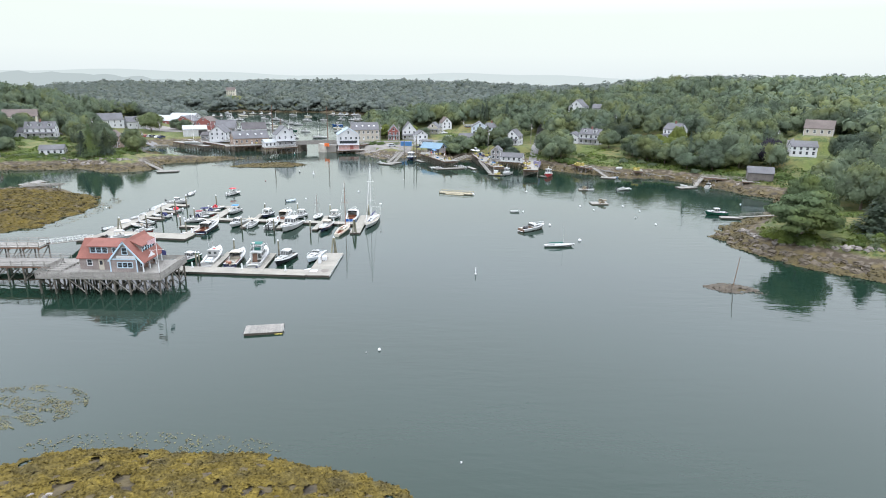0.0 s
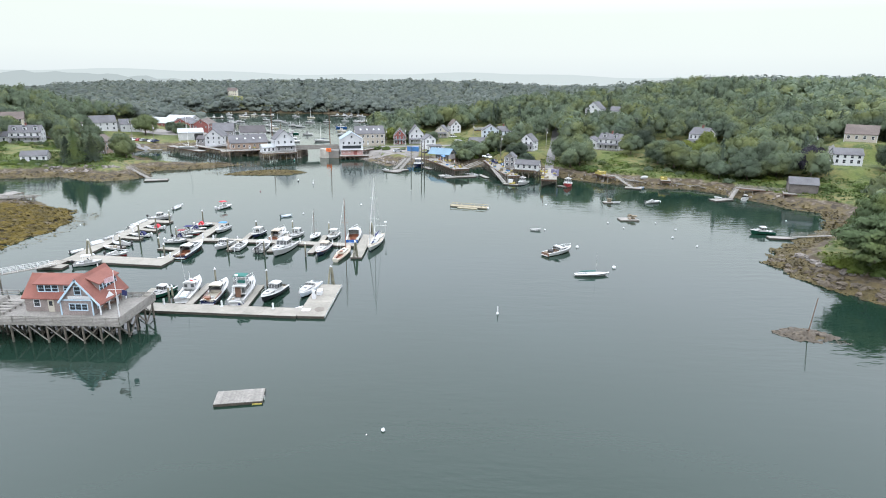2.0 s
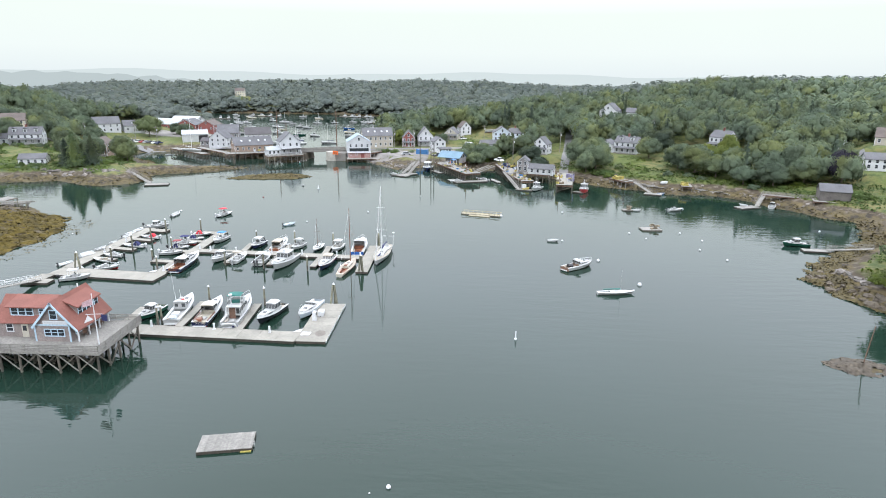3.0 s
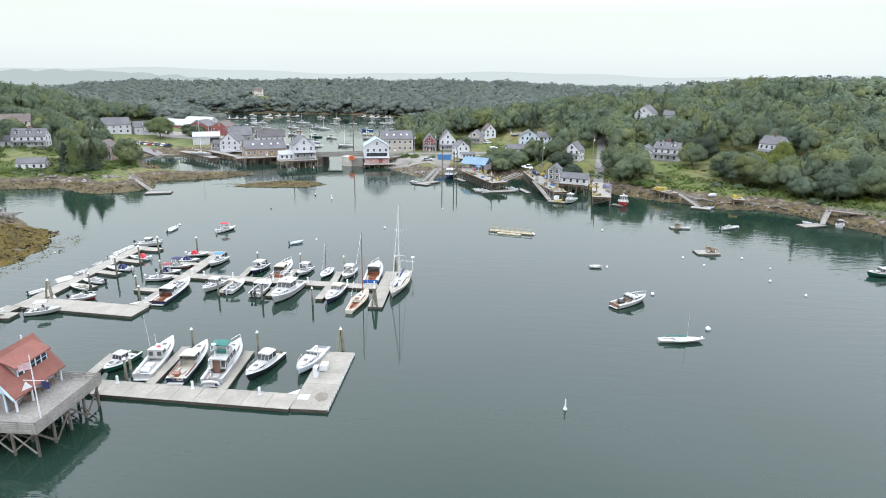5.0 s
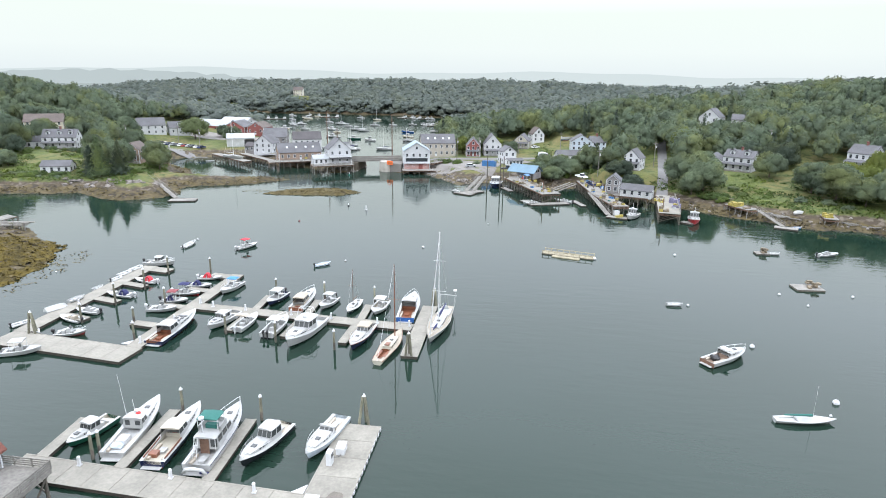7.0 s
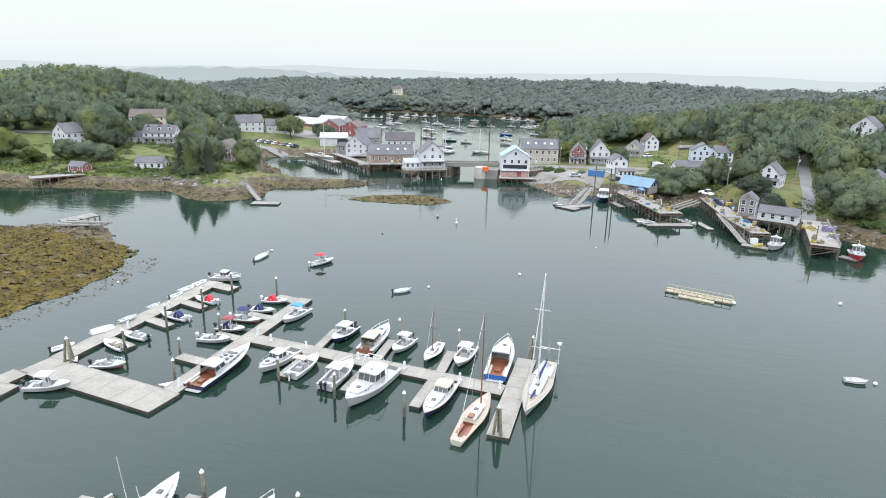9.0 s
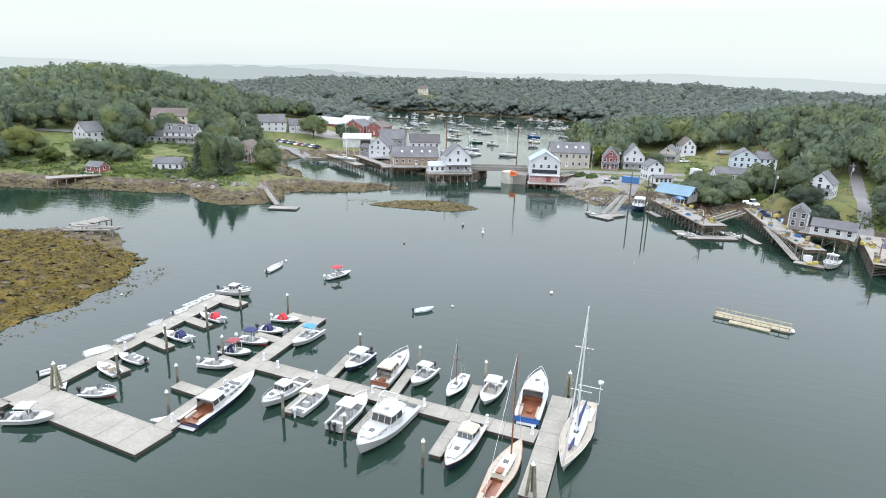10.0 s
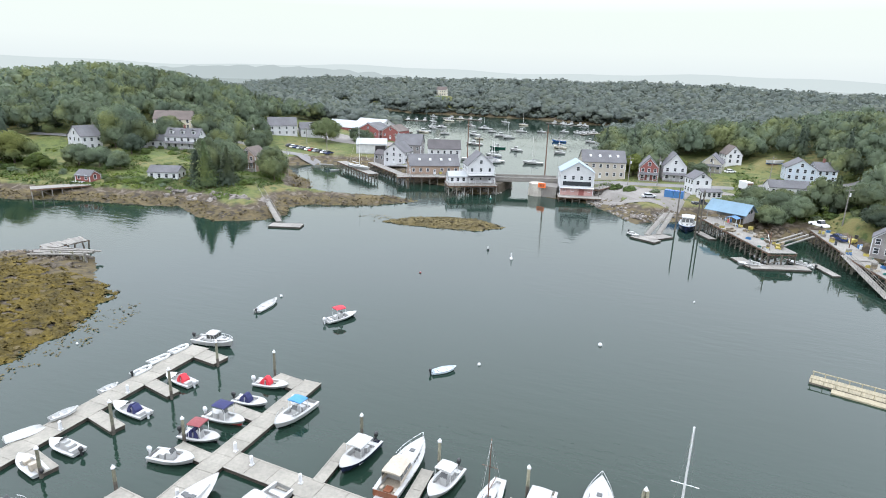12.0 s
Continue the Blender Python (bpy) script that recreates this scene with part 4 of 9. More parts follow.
def tree(x, y, height, radius, leaf="leaf_mid", kind="broad", which=0, label="", name="tree", z=None, lift=0.1, group="trees by the shore"):
    """A single tree: tapered trunk with limbs, and a crown of leaf sprays."""
    base = gz(x, y) if z is None else z
    ob = thing(name, label or "tall full-leaved green tree near the shore", "tree", pose(x, y, base - 0.15, 0, 0, (x * 37 + y * 17) % 360), group)
    tk = Geo()
    rnd = random.Random(int(x * 7 + y))
    if kind == "broad":
        tk.tube((0, 0, 0), (0.1, 0, height * 0.35), height * 0.028, height * 0.02, 8)
        for k in range(5):
            a = k * 1.256 + rnd.uniform(-.3, .3)
            zz = height * rnd.uniform(0.22, 0.36)
            tk.tube((0.05, 0, zz), (radius * 0.55 * math.cos(a), radius * 0.55 * math.sin(a), zz + height * 0.25), height * 0.012, height * 0.005, 6)
    else:
        tk.tube((0, 0, 0), (0, 0, height * 0.95), height * 0.018, 0.03, 7)
        for k in range(6):
            a, zz = k * 1.1, height * (0.12 + 0.1 * k)
            tk.tube((0, 0, zz), (radius * 0.6 * math.cos(a), radius * 0.6 * math.sin(a), zz - 0.2), 0.06, 0.02, 5)
    part("trunk", tk, M["bark"], ob)
    key = (kind, which % 4, leaf)
    if key not in CROWN_MESH:
        v, t, n = NEAR_SPRUCE[which % 2] if kind == "spruce" else PINE_CROWNS[which % 3] if leaf == "leaf_pine" else NEAR_CROWNS[which % 4]
        CROWN_MESH[key] = quick_mesh("crown", v, t, M[leaf], n)
    cr = new("crown", CROWN_MESH[key])
    cr.parent = ob
    if kind == "broad":
        h = height * (1 - lift)
        cr.matrix_basis = Matrix.LocRotScale((0, 0, height * lift - 0.05 * h), None, (radius, radius, h / 1.42))
    else:
        cr.matrix_basis = Matrix.LocRotScale((0, 0, height * 0.06), None, (radius / 0.36, radius / 0.36, height * 0.95))
    return ob


def woods(name, label, spots, crowns, mat, scale=(3.6, 5.2), tall=(9, 14), kind="woods", low=0.14):
    """Many trees too many to count, merged into one body of foliage."""
    rng = np.random.default_rng(len(spots))
    vs, ts, ns, count = [], [], [], 0
    spots = np.array(spots)
    hz = land_height(spots[:, 0], spots[:, 1])
    grove = waves(spots[:, 0], spots[:, 1], 60, 8) * 0.35 + 0.5
    for (x, y), z, gv_ in zip(spots, hz, grove):
        v, t, nr = crowns[rng.integers(len(crowns))]
        f = min(1, max(0, 0.5 * rng.random() + 0.6 * gv_ - 0.05))
        r, h = scale[0] + (scale[1] - scale[0]) * f * rng.uniform(0.75, 1.1), tall[0] + (tall[1] - tall[0]) * f
        a = rng.uniform(0, 6.28)
        turn = np.array([[math.cos(a), math.sin(a), 0], [-math.sin(a), math.cos(a), 0], [0, 0, 1]])
        size = np.array([r, r, h / 1.5 * 0.86]) if kind == "woods" else np.array([r / 0.36, r / 0.36, h])
        vs.append((v @ turn) * size + np.array([x, y, z + (low * h if kind == "woods" else 0)]))
        ns.append(nr @ turn)
        ts.append(t + count)
        count += len(v)
    ob = new(name, quick_mesh(name, np.concatenate(vs), np.concatenate(ts), mat, np.concatenate(ns)))
    return tagged(ob, label, "woods", "", "stuff")

# ---- the woods behind the harbour ----
# open ground in the woods: x, y, half-widths
OPEN = [(-216.3, 303.7, 52, 46), (-163.1, 294.1, 40, 40), (-129.5, 382.9, 75, 75), (-193.3, 440.9, 55, 45), (-198.9, 383.3, 40, 30), (-222.8, 412.8, 22, 18), (-246.3, 347.6, 16, 16), (-260.6, 296.2, 24, 20),
        (-51.3, 361.8, 26, 26), (-14.2, 354.5, 36, 34), (-2.2, 390.4, 26, 24), (17.1, 365.5, 24, 24), (-10.2, 400.9, 18, 14), (24.9, 297, 30, 26), (34.5, 316.5, 14, 14), (46.3, 326.7, 8, 40), (69, 304.3, 30, 34), (96, 291, 19, 15), (114.1, 304.2, 14, 22),
        (150.4, 253.3, 18, 18), (166.9, 268, 16, 26), (110.4, 240.4, 22, 22), (123.5, 224.4, 16, 12), (102.1, 157.7, 34, 22), (77.5, 381, 9, 10), (90, 381, 6, 7), (156.5, 289.1, 8, 12), (132.2, 149, 24, 14), (80, 268, 17, 12), (131, 222, 17, 24), (-263, 743, 11, 13)]


def wooded(x, y):
    keep = np.ones(x.shape, dtype=bool)
    for cx, cy, rx, ry in OPEN:
        keep &= ((x - cx) / rx) ** 2 + ((y - cy) / ry) ** 2 > 1
    return keep


def scatter(x0, x1, y0, y1, gap, seed, shore=14, far_shore=5):
    rng = np.random.default_rng(seed)
    xs, ys = np.meshgrid(np.arange(x0, x1, gap), np.arange(y0, y1, gap))
    xs = (xs + rng.uniform(-0.42, 0.42, xs.shape) * gap).ravel()
    ys = (ys + rng.uniform(-0.42, 0.42, ys.shape) * gap).ravel()
    keep = np.zeros(xs.shape, dtype=bool)
    for poly in (WEST, EAST, FAR):
        keep |= inland(xs, ys, poly) > np.where(ys > 480, far_shore, shore)
    keep &= wooded(xs, ys)
    return np.stack([xs[keep], ys[keep]], 1)


near_spots = scatter(-330, 190, 120, 470, 8.2, 1)
far_spots = scatter(-620, 620, 470, 1110, 14.5, 2)
side_a = scatter(190, 420, 60, 470, 10.0, 3)
side_b = scatter(-620, -330, 200, 470, 10.0, 4)
pick = np.random.default_rng(5).uniform(size=len(near_spots))
woods("near_woods", "dense green broadleaf woods behind the harbour", near_spots[pick > 0.12], MID_CROWNS, M["leaf_mid"], (3.4, 8.0), (8, 17.5))
woods("spruce_woods", "dark spruces scattered through the woods", near_spots[pick <= 0.12], MID_SPRUCE, M["leaf_dark"], (2.2, 3.2), (11, 17), "spruce")
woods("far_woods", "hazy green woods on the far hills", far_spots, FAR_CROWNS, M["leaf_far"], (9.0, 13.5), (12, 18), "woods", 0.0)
edge_spots = scatter(-420, 260, 470, 760, 6.5, 6, 3, 3)
edge_spots = edge_spots[np.max([inland(edge_spots[:, 0], edge_spots[:, 1], poly) for poly in (WEST, EAST, FAR)], axis=0) < 13]
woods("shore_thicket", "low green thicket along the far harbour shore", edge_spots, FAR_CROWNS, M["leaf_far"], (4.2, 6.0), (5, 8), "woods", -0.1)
woods("side_woods", "dense green woods on the flanking hills", np.concatenate([side_a, side_b]), FAR_CROWNS, M["leaf_mid"], (5.5, 9.0), (9, 18), "woods", 0.08)

# ---- trees and shrubs one can tell apart ----
SHADE = "broad dark green tree beside the houses"
# west shore
for i, (x, y, h, r, leaf, kind, label) in enumerate((
        (-166.1, 281.9, 15.5, 3.9, "leaf_pine", "spruce", "tall dark spruce at the shore point"), (-170.3, 282.7, 12, 3.3, "leaf_dark", "spruce", "dark spruce at the shore point"), (-161.4, 286.8, 13, 3.6, "leaf_dark", "spruce", "dark spruce at the shore point"),
        (-173.4, 290.9, 12, 5.0, "leaf_mid", "broad", "broad green tree beside the cottage lawn"), (-165.9, 294.9, 12, 5.4, "leaf_mid", "broad", "broad green tree behind dark spruces"), (-180.9, 299.8, 12, 6.0, "leaf_mid", "broad", SHADE),
        (-161, 310, 11, 6.0, "leaf_mid", "broad", "round green tree beside the brown house"), (-156.4, 304.6, 9, 5.0, "leaf_mid", "broad", "round green tree by the cove"),
        (-250.2, 278.3, 13, 8.0, "leaf_light", "broad", "pale green willow on the west lawn"), (-257.4, 281.6, 9, 6.0, "leaf_light", "broad", "pale green willow on the west lawn"),
        (-226, 284.8, 8, 5.5, "leaf_mid", "broad", "round green tree on the sloping lawn"), (-218.5, 287, 8, 5.0, "leaf_mid", "broad", "round green tree on the sloping lawn"), (-222.7, 305.3, 9, 5.0, "leaf_dark", "broad", "dark rounded tree below the garage"),
        (-209.2, 287.4, 7, 4.5, "leaf_mid", "broad", SHADE), (-233.6, 275.2, 6, 4.5, "leaf_shrub", "broad", "bright shrubby tree near the boathouse"),
        (-242.6, 317.1, 18, 9.5, "leaf_mid", "broad", SHADE), (-238.2, 311.8, 11, 6.0, "leaf_mid", "broad", SHADE), (-236, 322, 15, 8, "leaf_mid", "broad", SHADE), (-234.8, 337.4, 13, 7.0, "leaf_mid", "broad", SHADE),
        (-206.3, 335.3, 11, 6.0, "leaf_mid", "broad", SHADE), (-199, 330.2, 10, 5.5, "leaf_mid", "broad", SHADE), (-193.6, 325, 9, 5.0, "leaf_mid", "broad", SHADE), (-200.4, 353.7, 11, 6.0, "leaf_mid", "broad", SHADE),
        (-200.2, 410.7, 14, 8.0, "leaf_light", "broad", "pale green willow above the parking row"), (-173.8, 405.3, 10, 6.0, "leaf_mid", "broad", "green tree near the boat sheds"), (-190, 425.4, 8, 5.0, "leaf_mid", "broad", SHADE),
        (-227.1, 387.9, 12, 7, "leaf_mid", "broad", SHADE), (-236.3, 380.3, 12, 7, "leaf_mid", "broad", SHADE), (-218.2, 381.3, 8, 5, "leaf_mid", "broad", SHADE),
        # east shore
        (-39.9, 380.8, 9, 5, "leaf_yellow", "broad", "light green tree behind the hall"), (-24.5, 387.2, 8, 6, "leaf_yellow", "broad", "light green tree behind houses"), (-34.3, 390.3, 9, 6, "leaf_yellow", "broad", "light green tree behind houses"), (-16.7, 385.8, 7, 5, "leaf_mid", "broad", SHADE),
        (-0.1, 339.3, 6.5, 5.0, "leaf_mid", "broad", "green tree on the bank above the wharf"), (6.1, 331.1, 7, 5.5, "leaf_mid", "broad", "green tree on the bank above the wharf"), (-3.7, 325, 8, 5.0, "leaf_mid", "broad", "green tree on the bank above the wharf"), (2.4, 320.5, 7, 5.0, "leaf_mid", "broad", SHADE),
        (13.8, 338, 6.5, 5.0, "leaf_mid", "broad", SHADE), (22.3, 332.6, 8.5, 6.0, "leaf_mid", "broad", SHADE), (26.4, 323.5, 10, 6.0, "leaf_mid", "broad", SHADE), (27.0, 310.4, 7.5, 5.5, "leaf_dark", "broad", "dark green tree behind the net shed"), (30.4, 302, 7.0, 5.2, "leaf_dark", "broad", "dark green tree behind the net shed"), (10.2, 325.7, 7, 5.0, "leaf_mid", "broad", SHADE),
        (48.8, 306, 13, 7.5, "leaf_mid", "broad", "large green tree beside the steep lane"), (54.1, 296.8, 12, 7.0, "leaf_mid", "broad", "large green tree beside the steep lane"), (49.1, 292.7, 9, 5.0, "leaf_mid", "broad", SHADE), (56.7, 310.3, 11, 6, "leaf_mid", "broad", SHADE),
        (58.8, 348.2, 14, 7.0, "leaf_yellow", "broad", "tall yellow-green tree behind the villa"), (80.2, 309.9, 10, 6.0, "leaf_mid", "broad", "spreading green tree on the shore lawn"), (86.7, 290.0, 11, 6.8, "leaf_mid", "broad", "large round tree above the shore"), (100.5, 296.5, 9, 4.5, "leaf_yellow", "broad", "light green tree beside the cottage"), (107.6, 283.5, 11, 6.5, "leaf_mid", "broad", "large round tree above the shore"), (88.8, 325.6, 12, 8.0, "leaf_dark", "broad", "dark bluish-green tree beside the villa"), (80.4, 331.7, 11, 6.5, "leaf_dark", "broad", "dark bluish-green tree beside the villa"),
        (91.1, 282.5, 12, 8.0, "leaf_mid", "broad", "large round tree above the shore"), (97.5, 277.1, 10, 6.0, "leaf_mid", "broad", "large round tree above the shore"), (103.2, 291.9, 10, 5.5, "leaf_yellow", "broad", "light green tree beside the cottage"), (108.6, 285.5, 9, 5.5, "leaf_mid", "broad", SHADE), (110.2, 298.1, 12, 5.0, "leaf_yellow", "broad", "light green tree before the villa"),
        (118.4, 271.4, 12, 8.0, "leaf_mid", "broad", "large dark tree above the rocks"), (121.9, 267.9, 13, 7.0, "leaf_mid", "broad", "large dark tree above the rocks"), (122.5, 259.2, 11, 7.0, "leaf_mid", "broad", SHADE), (111.5, 259.3, 9, 6.0, "leaf_mid", "broad", SHADE), (103, 264.7, 8, 5, "leaf_mid", "broad", SHADE),
        (134.0, 256, 12.5, 5.6, "leaf_purple", "broad", "dark purple maple above the meadow"), (161.2, 252.1, 12, 7, "leaf_dark", "broad", "dark tree beside the meadow house"), (169.8, 252.7, 12, 7, "leaf_dark", "broad", SHADE),
        # wooded point
        (87.4, 147.6, 13.0, 8.4, "leaf_pine", "broad", "large spreading green pine on the rocky point"), (97, 160, 14.5, 5.0, "leaf_pine", "broad", "green pine on the rocky point"), (91.5, 155, 15.0, 5.6, "leaf_pine", "broad", "tall feathery pine on the point"),
        (105.7, 148.7, 9.5, 4.6, "leaf_dark", "spruce", "dark spreading conifer on the point lawn"), (113.5, 142.5, 10, 4.5, "leaf_dark", "spruce", "dark spreading conifer on the point lawn"),
        (120.6, 176.9, 15, 8.0, "leaf_mid", "broad", "tall green tree behind the point lawn"), (131.6, 169.4, 15, 8.0, "leaf_mid", "broad", "tall green tree behind the point lawn"), (136, 193, 14, 8.0, "leaf_mid", "broad", SHADE), (137.6, 181.9, 14, 8.0, "leaf_mid", "broad", SHADE), (143, 209, 12, 7, "leaf_mid", "broad", SHADE))):
    tree(x, y, h, r, leaf, kind, i, label, "conifer" if kind == "spruce" else "tree")


def shrub(x, y, r, h, which, leaf="leaf_shrub", label="low bright green shrub on the bank"):
    ob = thing("shrub", label, "shrub", pose(x, y, gz(x, y) - 0.2, 0, 0, which * 77 % 360), "shrubs")
    key = ("shrub", which % 3, leaf)
    if key not in CROWN_MESH:
        v, t, n = MID_CROWNS[which % 3]
        CROWN_MESH[key] = quick_mesh("foliage", v - np.array([0, 0, 0.35]), t, M[leaf], n)
    f = new("foliage", CROWN_MESH[key])
    f.parent = ob
    f.scale = (r, r, h)
    return ob


rnd = random.Random(4)
for n, (x0, y0, x1, y1, spread) in enumerate(((-243, 270, -193, 279, 5), (-193, 276, -174, 282, 3), (-242, 323, -195, 329, 4), (-6, 332, 12, 318, 5), (10, 345, 26, 321, 6), (41, 290, 61, 285, 3), (63, 295, 95, 270, 4), (79, 157, 98, 140, 3), (102, 148, 111, 132, 3), (103, 265, 133, 250, 5), (-49, 349, -30, 344, 2), (-174, 287, -158, 292, 3), (125, 241, 153, 226, 6), (-266, 271, -243, 267, 5), (80, 156, 85, 148, 2), (82, 150, 88, 145, 2), (-236, 283, -212, 292, 6), (-205, 276, -190, 278, 2), (-236, 300, -205, 320, 8), (-9, 343, 12, 338, 4), (-4, 350, 10, 346, 3))):
    for i in range(11):
        t = rnd.random()
        x, y = x0 + (x1 - x0) * t + rnd.uniform(-spread, spread), y0 + (y1 - y0) * t + rnd.uniform(-spread, spread)
        if gz(x, y) > 2.6:
            shrub(x, y, rnd.uniform(1.2, 2.6), rnd.uniform(1.0, 2.0), n + i, rnd.choice(("leaf_shrub", "leaf_shrub", "leaf_mid")))

def meadow(name, label, x0, x1, y0, y1, gap, mat, seed, size):
    """Rough grass and low herbs standing in patches on the open ground."""
    rng = np.random.default_rng(seed)
    n = int((x1 - x0) * (y1 - y0) / gap ** 2)
    x, y = rng.uniform(x0, x1, n), rng.uniform(y0, y1, n)
    z = land_height(x, y)
    patch = waves(x, y, 26, seed) + 0.7 * waves(x, y, 8, seed + 1) + 0.9 * np.clip(1 - (z - 3) / 4, -0.5, 1)
    keep = (z > 2.7) & (patch > 0.25)
    x, y, z, patch = x[keep], y[keep], z[keep], patch[keep]
    lift = rng.uniform(0.0, 0.35, len(x)) * np.clip(patch + 0.5, 0.3, 1.6)
    turn = unit(rng.normal(size=(len(x), 3)) * 0.55 + np.array([0, 0, 0.75]))
    v, t = leaves(rng, np.stack([x, y, z + lift], 1), turn, size)
    ob = new(name, quick_mesh(name, v, t, M[mat], np.repeat(unit(turn + np.array([0, 0, 1.2])), 4, axis=0)))
    return tagged(ob, label, "grass", "", "stuff")


meadow("rough_grass", "rough green grass and herbs on the west lawns", -275, -150, 262, 345, 0.62, "leaf_shrub", 3, 0.8)
meadow("rough_grass", "rough green grass on the east bank and meadow", 38, 175, 222, 312, 0.62, "leaf_shrub", 5, 0.8)
meadow("rough_grass", "rough bright grass on the wooded point", 76, 125, 118, 172, 0.55, "leaf_shrub", 7, 0.6)
meadow("rough_grass", "weeds and grass between the village houses", -4, 38, 318, 400, 0.7, "leaf_shrub", 9, 0.8)

# ---- marina floats ----
dock("main_float", "broad pale boarded main float of the marina", (-91.1, 155.3), (-66.6, 152.6), 4.9, 3.5)
dock("west_float", "long pale dinghy float lined with small boats", (-89.5, 157.7), (-89.5, 193.7), 3.0, 3.1)
dock("finger_float", "wide pale finger float at the dinghy float's end", (-88.1, 191.8), (-83.6, 191.2), 2.6, 2.4)
for y in (165.3, 173.8, 182.4):
    dock("finger_float", "short pale finger float beside the dinghy float", (-88.0, y), (-82.8, y - 1.2), 1.7, 2.7)
dock("centre_float", "long pale centre float of the marina", (-68, 155.2), (-68.1, 191.4), 2.5, 3.1)
dock("finger_float", "broad pale end float of the centre walkway", (-73.7, 190.3), (-69.4, 189.7), 2.4, 2.2)
for y in (163.7, 172.2, 181.1):
    dock("finger_float", "short pale finger float beside the centre float", (-74.0, y + 0.4), (-69.4, y - 0.1), 1.7, 2.4)
dock("east_float", "long pale east float between the berths", (-66.8, 173), (-26.3, 169.9), 2.7, 2.9)
for x in (-56.2, -46.1, -36.0):
    y = 173.0 - (x + 66.8) * 0.0765
    dock("finger_float", "narrow pale finger float between moored boats", (x + 0.1, y + 1.4), (x - 0.2, y + 8.4), 1.25, 3.6)
    dock("finger_float", "narrow pale finger float between moored boats", (x - 0.1, y - 1.4), (x - 0.3, y - 8.6), 1.4, 3.6)
dock("end_float", "pale cross float closing the east walkway", (-24.8, 159), (-24.8, 180.3), 2.6, 3.1)
dock("near_float", "long pale float running out from the clubhouse", (-62.7, 126.1), (-29.5, 124.3), 3.7, 3.3)
dock("fuel_float", "broad pale fuel float with white edge fenders", (-27, 122.6), (-27, 139.6), 4.8, 3.4)
for x, n in ((-60.7, 8.0), (-50.9, 12.0), (-40.4, 12.0)):
    y = 127.9 - (x + 62.7) * 0.054
    dock("finger_float", "narrow pale finger float beside moored yachts", (x + 0.1, y), (x - 0.5, y + n), 1.3, 3.6)
# fenders along the fuel float
fender = Geo().box(0, 0, 0, 0.16, 0.55, 0.34)
fl = bpy.data.objects["fuel_float"]
for i in range(16):
    part("fender", fender, M["white"], fl, "white dock edge fender", False, pose(0.6 + i * 1.06, -2.46, 0.1, 0, 0, 90))
part("stain", Geo().lump(3.3, -0.9, 0.462, 1.35, 1.0, 0.03, 4, 14, 3, 0.12), M["stain"], fl, "dark round stain on the decking")
part("hatch", Geo().box(3.0, 1.5, 0.464, 1.3, 1.5, 0.05), M["white"], fl, "white hatch cover")
tri = Geo().prism([(0, 0), (1.4, 0), (0, 1.4)], 0.3, 0.45)
for x, y, a in ((-29.6, 126.3, 90), (-69.3, 156.2, 90), (-87.7, 157.9, 0)):
    solo("corner_gusset", tri, M["white"], "white triangular gusset in the float corner", "dock gusset", pose(x, y, 0, 0, 0, a))
pump = thing("fuel_pump", "white fuel dispenser on the float", "fuel pump", pose(-28.4, 131.5, 0.46))
part("cabinet", Geo().box(0, 0, 0, 0.6, 0.9, 1.6), M["white"], pump)
part("dial_panel", Geo().box(0.31, 0, 0.9, 0.04, 0.7, 0.5), M["black"], pump)
part("hose", Geo().line([(0.3, 0.5, 0.5), (0.6, 1.2, 0.1), (0.9, 2.2, 0.06), (0.4, 2.8, 0.06)], 0.04), M["black"], pump)
solo("dock_box", Geo().box(0, 0, 0, 0.95, 1.5, 0.75).box(0, 0, 0.75, 1.02, 1.57, 0.08), M["white"], "white storage box on the fuel float", "dock box", pose(-27.8, 133.9, 0.46, 0, 0, 4))
for x, y in ((-64.1, 173.1), (-57.6, 172.6), (-48.6, 171.8), (-41.1, 171.3), (-32.6, 170.6), (-26.9, 170.2), (-67.3, 174.4), (-67.3, 185.5), (-67.4, 165.9),
             (-88.3, 179.1), (-55.3, 127), (-44.3, 126.5), (-34.6, 125.7), (-88.5, 169.8), (-67.8, 156.8)):
    pedestal(x, y)
for x, y, h in ((-83, 163.3, 3.5), (-82.8, 172, 4.2), (-82.6, 180.7, 4.2), (-83.4, 190.3, 3.8), (-74, 190.9, 3.8), (-74, 173.8, 3.2), (-74.2, 164.7, 2.8), (-70, 158.5, 3.0),
                (-56.6, 163.1, 3.3), (-47.2, 161.4, 3.4), (-37, 160.2, 3.2), (-56, 182.9, 2.9), (-45.4, 180.8, 3.6), (-35.5, 180.4, 3.4),
                (-39.8, 139.3, 3.3), (-50.3, 139.2, 3.4), (-55.1, 128.8, 3.2), (-54.8, 129.6, 3.0)):
    pile(x, y, h)
dolphin(-87.2, 157.5, 4.0)
dolphin(-24.9, 159.5, 4.0, 1.0)
dolphin(-24.2, 181.3, 3.6, 1.0)
dolphin(-26.8, 140.3, 4.0, 1.3)

